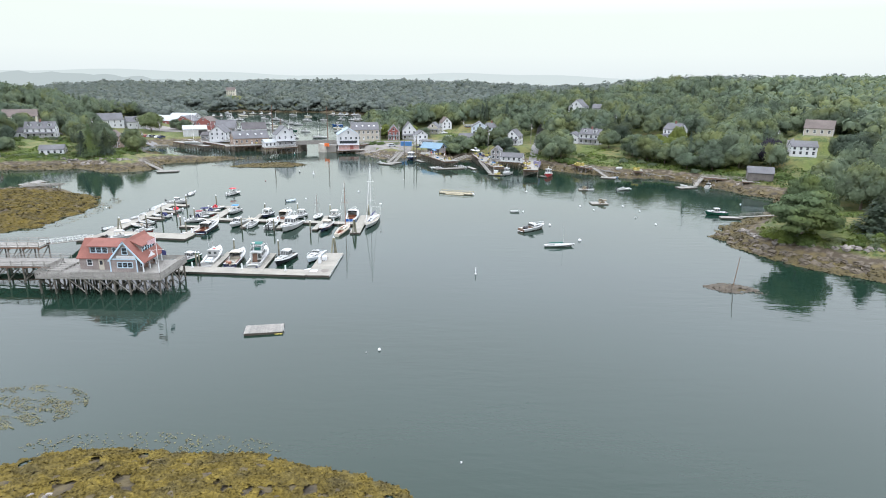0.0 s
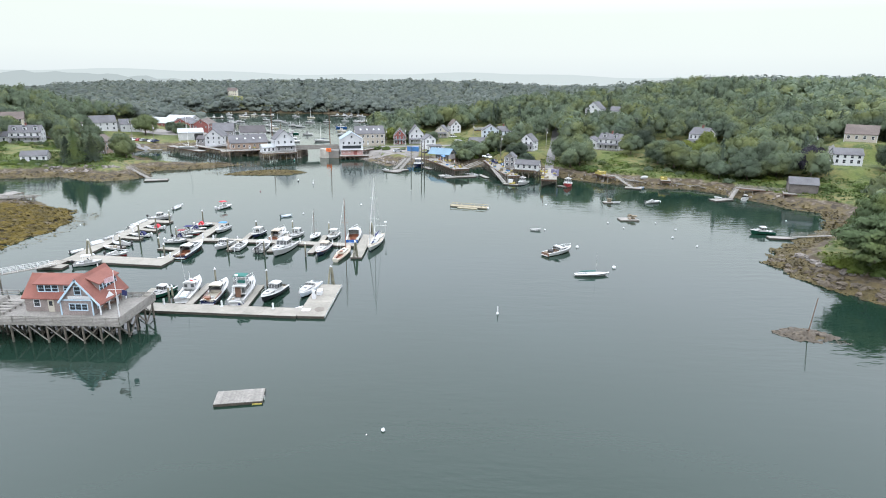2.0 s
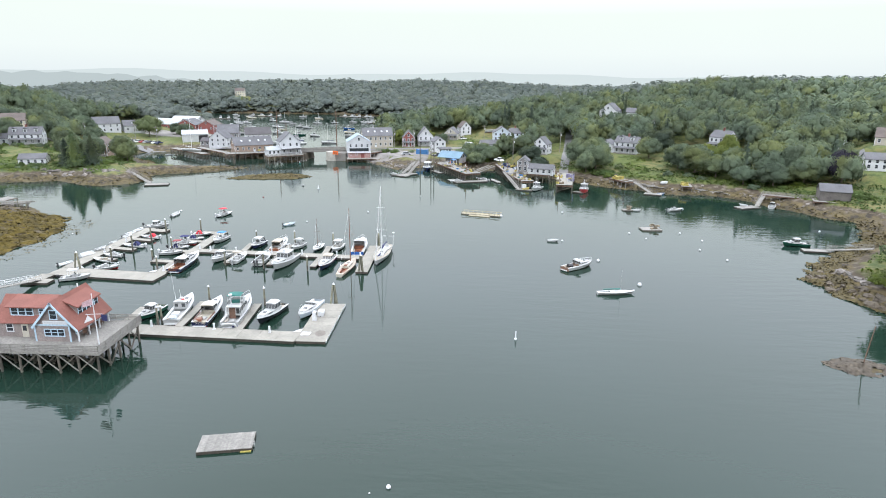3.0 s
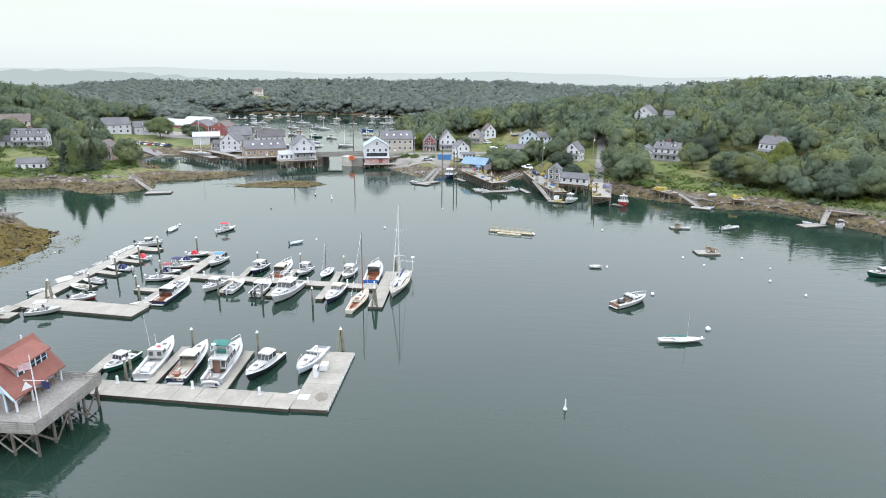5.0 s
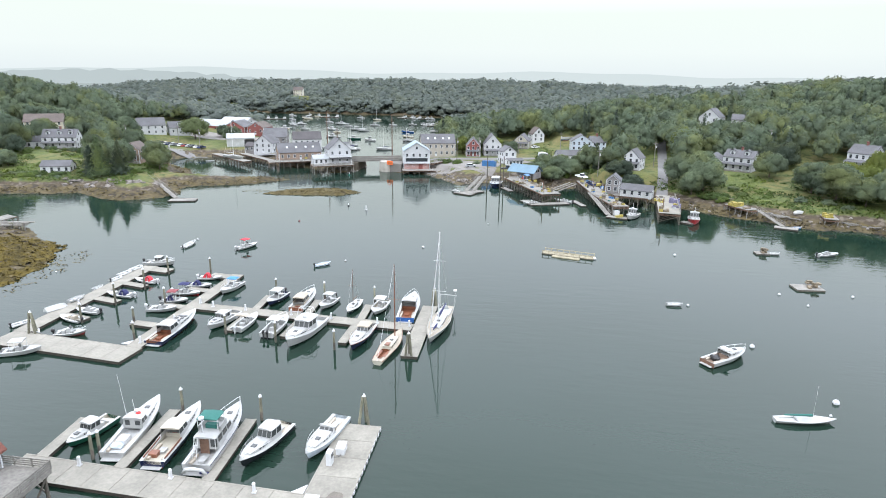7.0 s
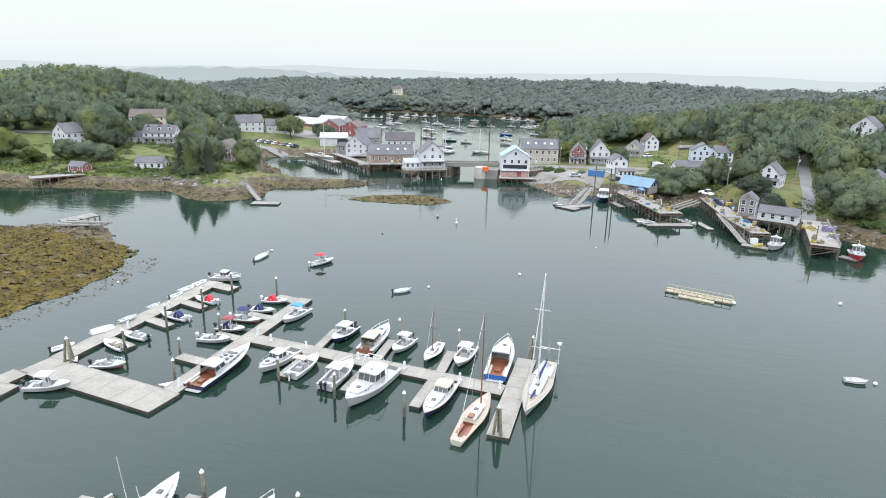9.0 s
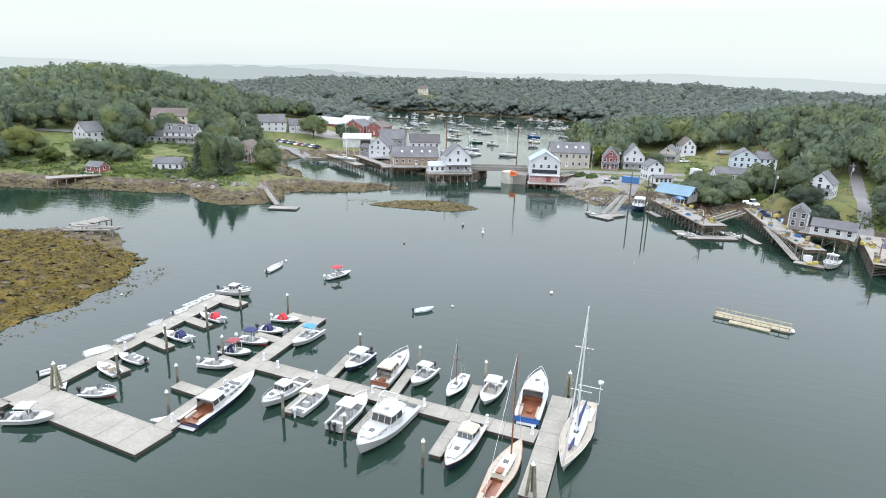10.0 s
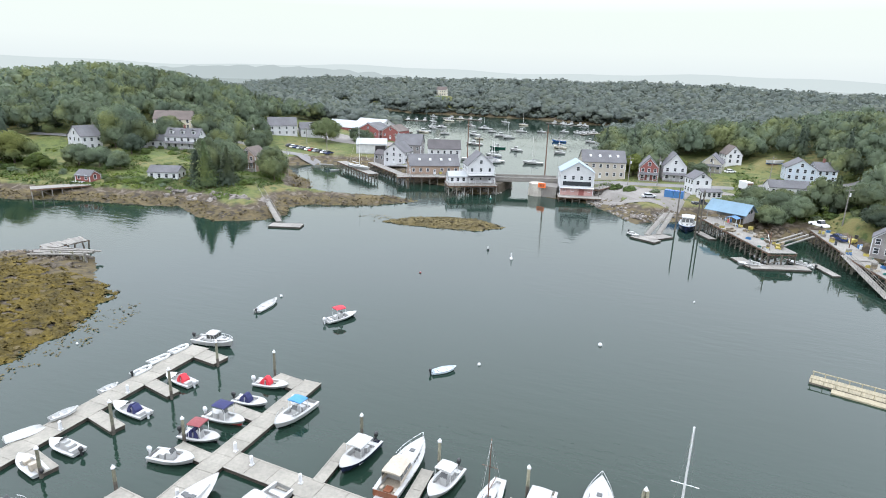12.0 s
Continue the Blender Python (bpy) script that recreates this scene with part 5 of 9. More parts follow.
# ---- the clubhouse on its wharf ----
DECK = 3.6
club = thing("club_wharf", "silvered timber wharf deck on cross-braced piles", "wharf", pose(0, 0, 0))
deck_x0, deck_x1, deck_y0, deck_y1 = -78.3, -54.2, 110.4, 122.2
g = Geo()
k = 88
for i in range(k):
    a = deck_y0 + (deck_y1 - deck_y0) * i / k
    g.span(deck_x0, deck_x1, a + 0.006, a + (deck_y1 - deck_y0) / k - 0.006, DECK - 0.1, DECK)
part("deck_planking", g, M["grey_wood"], club, "silvered deck boards", False, None, "stuff")
g = Geo()
for s in (deck_y0 + 0.1, deck_y1 - 0.1):
    g.span(deck_x0, deck_x1, s - 0.12, s + 0.12, DECK - 0.48, DECK - 0.1)
for s in (deck_x0 + 0.1, deck_x1 - 0.1):
    g.span(s - 0.12, s + 0.12, deck_y0, deck_y1, DECK - 0.48, DECK - 0.1)
part("rim_beam", g, M["grey_wood"], club)
post = Geo().tube((0, 0, -4), (0, 0, DECK - 0.45), 0.19, 0.17, 8)
for i in range(9):
    x = deck_x0 + 0.5 + (deck_x1 - deck_x0 - 1.0) * i / 8
    for j in range(5):
        y = deck_y0 + 0.4 + (deck_y1 - deck_y0 - 0.8) * j / 4
        part("support_post", post, M["pile"], club, "", False, pose(x, y, 0, random.uniform(-1.5, 1.5), random.uniform(-1.5, 1.5), 0))
        if j < 4:
            y2 = deck_y0 + 0.4 + (deck_y1 - deck_y0 - 0.8) * (j + 1) / 4
            a, b = ((y, y2) if j % 2 else (y2, y))
            part("cross_brace", Geo().beam((x + 0.2, a, 0.4), (x + 0.2, b, DECK - 0.5), 0.1, 0.24), M["pile"], club)
        if j in (0, 4) and 0 < i < 9:
            x2 = x - (deck_x1 - deck_x0 - 1.0) / 8
            yy = y - 0.22 if j == 0 else y + 0.22
            if i > 2:
                part("cross_brace", Geo().beam((x, yy, 0.6), (x2, yy, DECK - 0.4), 0.09, 0.17), M["grey_wood"], club)
            if i > 4:
                part("cross_brace", Geo().beam((x2, yy + 0.1, 0.6), (x, yy + 0.1, DECK - 0.4), 0.09, 0.17), M["pile"], club)
for pth in (((deck_x0 + 7, deck_y0), (deck_x1, deck_y0)), ((deck_x1, deck_y0), (deck_x1, deck_y1)), ((deck_x1, deck_y1), (deck_x0 + 8, deck_y1)), ((deck_x0, deck_y0), (deck_x0 + 7, deck_y0)), ((deck_x0, deck_y0), (deck_x0, 119.5))):
    (ax, ay), (bx, by) = pth
    g = Geo()
    for h in (0.28, 0.52, 0.76, 1.02):
        g.beam((ax, ay, DECK + h), (bx, by, DECK + h), 0.06, 0.15)
    part("railing", g, M["grey_wood"], club)
    n = max(1, int(math.dist(*pth) / 1.9))
    rp = Geo().box(0, 0, 0, 0.12, 0.12, 1.05)
    for i in range(n + 1):
        part("rail_post", rp, M["grey_wood"], club, "", False, pose(ax + (bx - ax) * i / n, ay + (by - ay) * i / n, DECK))
bench = Geo()
for i in range(5):
    bench.span(-78.0, -74.6, 113.2 + i * 1.3, 113.7 + i * 1.3, DECK + 0.38, DECK + 0.46)
    bench.span(-77.8, -77.6, 113.25 + i * 1.3, 113.65 + i * 1.3, DECK, DECK + 0.38)
    bench.span(-75.0, -74.8, 113.25 + i * 1.3, 113.65 + i * 1.3, DECK, DECK + 0.38)
solo("stacked_benches", bench, M["grey_wood"], "row of plain grey timber benches on the wharf", "bench")

ch = thing("clubhouse", "shingled clubhouse with red roof and shed dormers", "clubhouse", pose(0, 0, DECK))
# west wing, its ridge running west to east
wx0, wx1, wy0, wy1 = -72.2, -62.4, 115.0, 121.8
sec = [(wy0, 0), (wy0, 2.45), ((wy0 + wy1) / 2, 5.4), (wy1, 2.45), (wy1, 0)]
part("west_wall", Geo().rings([[(wx0, y, z) for y, z in sec], [(wx1, y, z) for y, z in sec]]), M["shingle"], ch, "brown-grey cedar shingle walls")
g = roof_geo([(wy0, 2.45), ((wy0 + wy1) / 2, 5.4), (wy1, 2.45)], wx0, wx1, 0.18, 0.4)
g.v = [(y, x, z) for x, y, z in g.v]
g.f = [tuple(reversed(f)) for f in g.f]
part("west_roof", g, M["red_roof"], ch, "red shingle roof")
# long shed dormer on the south slope
dx0, dx1 = -70.4, -64.4
dm = part("dormer", Geo().rings([[(dx0, 115.7, 3.0), (dx0, 118.4, 3.0), (dx0, 118.4, 5.35), (dx0, 115.7, 4.55)], [(dx1, 115.7, 3.0), (dx1, 118.4, 3.0), (dx1, 118.4, 5.35), (dx1, 115.7, 4.55)]]), M["shingle"], ch)
part("dormer_roof", Geo().rings([[(dx0 - .3, 115.3, 4.5), (dx0 - .3, 118.5, 5.42), (dx0 - .3, 118.5, 5.58), (dx0 - .3, 115.3, 4.66)], [(dx1 + .3, 115.3, 4.5), (dx1 + .3, 118.5, 5.42), (dx1 + .3, 118.5, 5.58), (dx1 + .3, 115.3, 4.66)]]), M["red_roof"], dm)
for x in (-69.6, -68.45, -67.3):
    window_on(ch, x, 115.7, 3.3, 0.95, 1.05, -90, "trim_blue")
window_on(ch, -65.4, 115.7, 3.45, 0.7, 0.8, -90, "trim_blue")
window_on(ch, -70.2, 115.0, 0.95, 0.9, 1.1, -90, "trim")
d = part("door", Geo().span(-0.5, 0.5, -0.06, 0, 0, 2.1), M["cream"], ch, "pale cream door with dark light", False, pose(-67.9, 115.0, 0))
part("door_light", Geo().span(-0.28, 0.28, -0.08, -0.06, 1.05, 1.85), M["glass"], d)
# east block, its ridge running south to north over the porch
ex0, exm, ex1, exw = -65.4, -62.3, -59.2, -60.2
ry0, ry1 = 113.7, 121.8
part("east_wall", Geo().rings([[(x, y, z) for x, z in ((ex0, 0), (ex0, 2.5), (exm, 6.1), (exw, 3.4), (exw, 0))] for y in (ry0, ry1)]), M["shingle"], ch, "brown-grey cedar shingle walls")
part("east_roof", roof_geo([(ex0, 2.5), (exm, 6.15), (ex1 + 0.3, 2.0)], ry0, ry1, 0.2, 0.35), M["red_roof"], ch, "red shingle roof")
for g in (Geo().beam((ex0 - 0.3, ry0 - 0.38, 2.3), (exm, ry0 - 0.38, 6.3), 0.08, 0.3), Geo().beam((exm, ry0 - 0.38, 6.3), (ex1 + 0.55, ry0 - 0.38, 1.9), 0.08, 0.3)):
    part("gable_board", g, M["trim_blue"], ch, "pale blue gable board")
part("band_board", Geo().span(ex0, exw, ry0 - 0.07, ry0 - 0.004, 2.5, 2.72), M["trim_blue"], ch)
for x in (exw, ex0):
    part("corner_board", Geo().box(x, ry0 - 0.02, 0, 0.2, 0.14, 2.5), M["trim_blue"], ch)
for x in (-63.5, -62.5, -61.5):
    window_on(ch, x, ry0, 0.95, 0.85, 0.95, -90, "trim_blue")
window_on(ch, -62.3, ry0, 3.6, 0.95, 1.25, -90, "trim_blue")
sg = part("sign_board", Geo().span(-64.0, -60.3, ry0 - 0.12, ry0 - 0.02, 2.78, 3.28), M["white"], ch, "long white sign board")
g = Geo()
for i in range(9):
    g.span(-63.7 + i * 0.36, -63.45 + i * 0.36, ry0 - 0.14, ry0 - 0.12, 2.93, 3.13)
part("sign_writing", g, M["grey_wall"], sg)
for y in (113.9, 116.5, 119.1, 121.6):
    part("porch_post", Geo().box(ex1 + 0.1, y, 0, 0.18, 0.18, 2.1), M["trim"], ch)
for y in (115.6, 118.2, 120.8):
    window_on(ch, exw, y, 0.8, 1.2, 1.2, 0, "trim_blue")
# shed dormer on the east slope
sec = [(-61.8, 3.6), (-60.0, 3.0), (-60.0, 4.75), (-62.1, 5.7)]
dm = part("east_dormer", Geo().rings([[(x, y, z) for x, z in sec] for y in (115.8, 121.0)]), M["shingle"], ch)
part("east_dormer_roof", Geo().rings([[(-62.3, y, 5.85), (-59.6, y, 4.65), (-59.6, y, 4.82), (-62.3, y, 6.02)] for y in (115.4, 121.4)]), M["red_roof"], dm)
for i in range(5):
    window_on(ch, -60.0, 116.4 + i * 1.0, 3.45, 0.8, 1.0, 0, "trim_blue")
part("vent_pipe", Geo().tube((-62.6, 120.5, 5.6), (-62.6, 120.5, 6.7), 0.09, 0.09, 7), M["white"], ch)
fp = thing("flagpole", "white yard-arm flagpole with hanging flags", "flagpole", pose(-55.6, 113.0, DECK))
part("pole", Geo().tube((0, 0, 0), (0, 0, 8.0), 0.09, 0.05, 8), M["white"], fp)
part("yard", Geo().tube((-1.5, 0.3, 4.6), (1.5, -0.3, 5.0), 0.045, 0.03, 6), M["white"], fp)
for nm, pts, mt, lb in (("ensign", [(0, 0, 7.2), (-1.7, 0.1, 6.5), (-1.75, 0.15, 5.7), (-0.1, 0, 6.2)], "flag", "red and white striped flag"), ("pennant", [(1.0, -0.1, 4.85), (1.75, 0.1, 4.6), (1.7, 0.1, 3.7), (1.0, -0.1, 3.9)], "navy_canvas", "dark blue flag"), ("burgee", [(-1.2, 0.2, 4.5), (-0.4, 0.1, 3.9), (-1.9, 0.2, 3.2)], "white", "white flag")):
    n = len(pts)
    part(nm, Geo().add([tuple(p) for p in pts] + [(p[0], p[1] + 0.02, p[2]) for p in pts], [tuple(range(n)), tuple(range(2 * n - 1, n - 1, -1))] + [(i, n + i, n + (i + 1) % n, (i + 1) % n) for i in range(n)]), M[mt], fp, lb)
solo("porch_table", Geo().box(0, 0, 0.68, 1.1, 1.1, 0.06).box(0, 0, 0, 0.12, 0.12, 0.68), M["brown_wood"], "small brown table on the porch", "table", pose(-59.7, 117.6, DECK))
for x, y, a in ((-59.6, 116.2, 30), (-59.6, 119.0, 160), (-59.6, 120.4, 80)):
    pc = thing("porch_chair", "dark wooden chair on the clubhouse porch", "chair", pose(x, y, DECK, 0, 0, a), "porch chairs")
    part("seat", Geo().box(0, 0, 0.40, 0.5, 0.5, 0.06), M["brown_wood"], pc)
    part("backrest", Geo().box(0, -0.24, 0.46, 0.5, 0.05, 0.55), M["brown_wood"], pc)
    for lx in (-0.21, 0.21):
        for ly in (-0.21, 0.21):
            part("leg", Geo().box(lx, ly, 0, 0.05, 0.05, 0.4), M["brown_wood"], pc)

pier("club_pier", "long grey timber pier to the clubhouse wharf", (-150, 119.0), (-78.3, 119.4), 5.6, DECK, 3.2)
pier("ramp_pier", "brown timber pier leading to the dinghy ramp", (-148.3, 127.2), (-90.3, 131.6), 4.4, DECK + 0.3, 3.2, True, True, "pile", "grey_wood")
gangway("pale metal gangway sloping to the main float", (-90.8, 131.8, DECK + 0.2), (-90.4, 149, 0.6), 1.5)
dock("ramp_float", "small pale float under the gangway", (-93.1, 148.5), (-87.5, 148.6), 2.6, 2.8)
dock("ramp_float", "small pale float joining the gangway float", (-91.1, 149.8), (-90.9, 153.1), 3.0, 3.3)

# ---- swim float and the long raft ----
sw = thing("swim_float", "grey planked swimming float with an orange end", "swim float", pose(-30, 95.1, 0, 0, 0, 11))
part("float_frame", Geo().span(-3.1, 3.1, -2.1, 1.3, -0.3, 0.34), M["dock_side"], sw, "dark float frame")
pl = Geo().box(0, -0.4, 0, 0.19, 3.4, 0.06)
for i in range(31):
    part("plank", pl, M["grey_wood"], sw, "", False, pose(-3.0 + i * 0.2, 0, 0.34))
part("ladder", Geo().line([(3.2, -1.3, -0.5), (3.2, -1.3, 0.5)], 0.04).line([(3.2, -0.9, -0.5), (3.2, -0.9, 0.5)], 0.04), M["alu"], sw)
part("yellow_end", Geo().box(2.4, -2.2, -0.15, 1.2, 0.25, 0.25), M["yellow_plastic"], sw, "yellow plastic edge fender")
rf = thing("log_raft", "long yellowish timber raft with raised side rails", "raft", pose(3, 219.9, 0, 0, 0, -16))
part("float_frame", Geo().span(-6.2, 6.2, -1.4, 1.4, -0.3, 0.25), M["pile"], rf)
pl = Geo().box(0, 0, 0, 0.36, 2.8, 0.06)
for i in range(33):
    part("plank", pl, M["yellow_wood"], rf, "", False, pose(-6.1 + i * 0.38, 0, 0.25))
for y in (-1.35, 1.35):
    g = Geo().span(-6.2, 6.2, y - 0.07, y + 0.07, 0.85, 0.98)
    for i in range(9):
        g.box(-6.0 + i * 1.5, y, 0.3, 0.12, 0.12, 0.6)
    part("side_rail", g, M["yellow_wood"], rf)
part("low_float", Geo().span(-3.4, 3.2, -2.9, -1.55, -0.2, 0.22), M["yellow_wood"], rf, "low yellowish side float")

# ---- mooring balls ----
def mooring_ball(x, y, r=0.3, spar=0.0, mat="white", label="round white mooring ball afloat"):
    ob = thing("mooring_buoy", label, "buoy", pose(x, y, 0), "mooring buoys")
    part("ball", Geo().lump(0, 0, r * 0.35, r, r, r, 2, 10, 7, 0.0), M[mat], ob, "", True)
    if spar:
        part("spar", Geo().tube((0, 0, r), (0, 0, spar), r * 0.45, r * 0.3, 8), M["white"], ob)
    else:
        part("ring", Geo().tube((0, 0, r * 1.2), (0, 0, r * 1.6), 0.05, 0.05, 6), M["metal"], ob)
    return ob


for x, y, r in ((-10.0, 87.9, 0.27), (-11.9, 86.9, 0.1), (34.7, 155.2, 0.45), (-48.9, 206.2, 0.25), (-33.0, 220.7, 0.34), (-18.4, 248.5, 0.18), (29.1, 224.9, 0.34), (43.9, 199.4, 0.3), (58.2, 200.3, 0.3), (57.5, 183.3, 0.3), (32.5, 151.7, 0.2),
                (9.1, 218, 0.42), (60.8, 174.6, 0.3), (47, 193.6, 0.25), (61.5, 192.5, 0.25), (2.3, 59.8, 0.13), (29.6, 172.2, 0.4), (23.8, 189.8, 0.3), (70.4, 233.7, 0.25), (99.7, 205.8, 0.25), (-91.8, 217.4, 0.3), (-107.7, 187.4, 0.2)):
    mooring_ball(x, y, r)
mooring_ball(6.4, 126.3, 0.27, 1.5, "white", "white spar buoy standing in open water")
mooring_ball(-58.2, 260.2, 0.4, 1.6, "white", "white spar buoy standing in open water")
mooring_ball(-82.8, 325.6, 0.4, 1.3, "green_canvas", "green can buoy off the bridge")
mooring_ball(-73.5, 241.7, 0.25, 0, "maroon_canvas", "dark red mooring ball afloat")
mooring_ball(-65.4, 265.1, 0.35, 1.0, "black_hull", "small dark channel buoy afloat")

# ---- houses on the west shore ----
house("farmhouse", "white gabled house with grey roof", (-253.1, 302.9), (-243.1, 300.6), 8, 5.2, 9.0, "grey_wall", "grey_roof", "y", 8, 3, 2, 3)
house("farmhouse", "grey-roofed white house behind tall trees", (-257.9, 326.3), (-248.7, 329.5), 8, 4.5, 8.0, "white_old", "grey_roof", "x", 10.5, 3, 1)
house("garage", "long low white garage with pale roof", (-241.5, 324), (-229.9, 329.1), 7, 2.9, 5.2, "white", "grey_roof", "x", 7, 4, 1, 2, category="garage")
house("dormer_house", "white two-storey house with dormers and red chimney", (-228.3, 328.2), (-214.9, 332.9), 8, 4.9, 8.2, "white", "grey_roof", "x", 7, 5, 2, 2, chimney=1, porch=2.0, dormer=3)
house("cottage", "small white shore cottage with pale roof", (-190.6, 281.9), (-181, 285.1), 6, 2.5, 4.3, "white", "grey_roof", "x", 4, 4, 1, 2)
part("side_deck", Geo().span(0, 4, -1.6, 0, -0.2, 0), M["white"], house("boathouse", "small red boathouse with grey roof", (-209.8, 270.1), (-203.9, 270.5), 4.5, 1.9, 3.4, "red_wall", "grey_roof", "x", 3.6, 2, 1, 1, category="boathouse"))
house("large_house", "long pale yellow house with brown roof", (-251.8, 345.5), (-237.1, 353.5), 9, 4.5, 8.0, "yellow_wall", "brown_roof", "x", 12.5, 5, 2, 2)
house("shore_house", "brown shingled house among dark trees", (-177, 312), (-170.4, 312.7), 8, 4.8, 7.6, "brown_wall", "brown_roof", "y", 5, 2, 2, 2, porch=2)
house("shore_house", "grey clapboard house with grey roof", (-228.6, 400.1), (-217.5, 409.6), 9, 5.0, 9.0, "grey_wall", "grey_roof", "x", 6.5, 4, 2, 2)
house("shore_house", "smaller grey clapboard house with dormer", (-215.7, 410.6), (-207.3, 418.2), 8, 4.2, 7.5, "grey_wall", "grey_roof", "x", 5.5, 3, 1, 2, dormer=1)
house("boat_shed", "long red boat shed with white roof", (-227.2, 454.1), (-200.4, 449.1), 14, 4.0, 7.5, "red_wall", "white_roof", "x", 4, 5, 1, 2, category="shed")
house("boat_shed", "red boat shed with white trim", (-198.7, 442.3), (-184.2, 441.5), 14, 4.4, 8.0, "red_wall", "grey_roof", "y", 4, 3, 1, 3, category="shed")
house("boat_shed", "pale grey boat shed with white metal roof", (-212.7, 462.9), (-193, 460), 16, 5.0, 8.4, "white_old", "white_roof", "x", 4, 4, 1, 2, category="shed")
house("boat_shed", "low red boat shed with brown roof", (-182.4, 441.7), (-171.5, 440.7), 12, 4.6, 7.6, "red_wall", "brown_roof", "y", 4, 3, 1, 3, category="shed")
house("hill_house", "white house high among the trees", (-311.9, 367.9), (-303.7, 371.9), 8, 5, 8.5, "white", "grey_roof", "x", 15, 3, 2)
house("hill_house", "small white house roof above trees", (-275.6, 387.6), (-268.3, 391.6), 8, 5, 8.5, "white", "brown_roof", "x", 14, 3, 2)

house("hill_house", "pale yellow house on the far wooded hill", (-269, 745), (-259, 746.5), 8, 6.0, 9.0, "yellow_wall", "brown_roof", "x", 17, 4, 2)

# ---- the village by the bridge ----
wh = house("warehouse", "white flat-roofed warehouse with dark open bay", (-166.7, 383.3), (-154, 389), 14, 4.6, 6.6, "white_old", "white_roof", "x", 3, 0, 0, 0, category="warehouse")
# thin black sheet on the wall stands for the unlit inside of the bay
part("bay_door", Geo().span(8.8, 14.2, -0.05, 0.0, 0, 4.0), M["black"], wh, "black panel for the shade inside the loading bay")
house("village_house", "tall grey village building with gabled roof", (-144.9, 380.2), (-133.7, 383.2), 13, 6.2, 10.4, "shingle_grey", "grey_roof", "x", 3, 4, 2, 2)
house("village_house", "white gabled house by the village wharf", (-143.2, 365.2), (-133.7, 364.6), 9, 4.8, 8.6, "grey_wall", "grey_roof", "y", 3, 3, 2, 2)
house("restaurant", "low brown shingled waterfront building with dark roof", (-120.2, 341.2), (-103.5, 350.9), 12, 3.5, 7.2, "brown_wall", "grey_roof", "x", 3, 7, 1, 2, category="waterfront building")
house("village_house", "grey building with dark grey roof", (-126.7, 375.9), (-113.9, 381.6), 10, 6.0, 9.4, "grey_wall", "dark_roof", "x", 3, 5, 2, 2)
house("stilt_house", "white three-storey house on stilts with decks", (-93.8, 332.4), (-85.4, 337.2), 9, 6.2, 10.6, "grey_wall", "grey_roof", "y", 3.5, 3, 2, 3, sink=0.3, porch=2.4)
sh = bpy.data.objects["stilt_house"]
for z in (0.15, 3.2):
    part("balcony_rail", Geo().span(0.2, 9.6, -2.4, -2.3, z + 0.95, z + 1.05).span(0.2, 9.6, -2.38, -2.32, z + 0.5, z + 0.56), M["trim"], sh)
    for i in range(7):
        part("balcony_post", Geo().box(0.25 + i * 1.55, -2.35, z, 0.1, 0.1, 1.0), M["trim"], sh)
part("upper_balcony", Geo().span(0.1, 9.7, -2.5, 0, 3.05, 3.2), M["white_old"], sh, "white timber balcony")
part("side_dormer", Geo().span(7.2, 9.9, 3.0, 6.2, 6.0, 8.6), M["grey_wall"], sh)
part("side_dormer_roof", Geo().span(6.6, 10.1, 2.8, 6.4, 8.6, 8.8), M["grey_roof"], sh)
part("outside_stair", Geo().beam((9.9, -2.0, 0.2), (9.9, 4.0, 3.2), 1.0, 0.2), M["grey_wood"], sh)
house("stilt_annex", "low white annex on stilts over water", (-99.4, 328.9), (-94, 332.1), 6, 2.4, 3.8, "white", "white_roof", "x", 3.5, 3, 1, 2, sink=0.3, door=0, category="annex")
house("pink_store", "white and pink waterside store with pale roof", (-61.1, 336.4), (-50.2, 339.2), 11, 8.2, 11.6, "grey_wall", "pale_roof", "y", 1.6, 4, 2, 3, sink=0.2, category="store")
house("tan_hall", "tan clapboard hall with grey roof", (-57.7, 364), (-42.3, 368.6), 11, 6.2, 10.0, "tan_wall", "grey_roof", "x", 4, 6, 2, 2, category="hall")
house("wharf_shed", "small weathered shed on the west wharf", (-150.6, 370.4), (-145.5, 369.8), 6, 2.6, 4.2, "shingle_grey", "dark_roof", "x", 3, 2, 1, 1, category="shed")

# ---- houses on the east shore ----
house("village_house", "red gabled house with white porch", (-37.1, 370), (-30.3, 370.7), 9, 5.0, 8.6, "red_wall", "grey_roof", "y", 4, 3, 2, 3, porch=1.6)
house("village_house", "tall grey gabled house with white porch", (-28.5, 373.8), (-20.4, 375.1), 10, 5.6, 10.2, "grey_wall", "grey_roof", "y", 4, 3, 2, 3, porch=1.8)
house("bungalow", "cream bungalow with grey hipped roof", (-15, 394.2), (-7.2, 392.8), 9, 3.4, 6.8, "cream", "grey_roof", "y", 6, 3, 1, 2, porch=1.8)
house("village_house", "white gabled house with brown roof", (-5, 405.7), (1.0, 407.8), 7, 4.0, 7.4, "white", "brown_roof", "y", 8, 2, 2, 3)
house("white_store", "tall narrow white store with grey roof", (-18.2, 348.2), (-12.6, 350.9), 6, 5.2, 7.4, "white", "grey_roof", "y", 4, 2, 2, 3, door=0)
house("low_annex", "low white annex with grey flat roof", (-15.4, 340.8), (-9.4, 343.2), 4, 2.3, 3.0, "white", "grey_roof", "x", 4, 4, 1, 1, category="annex")
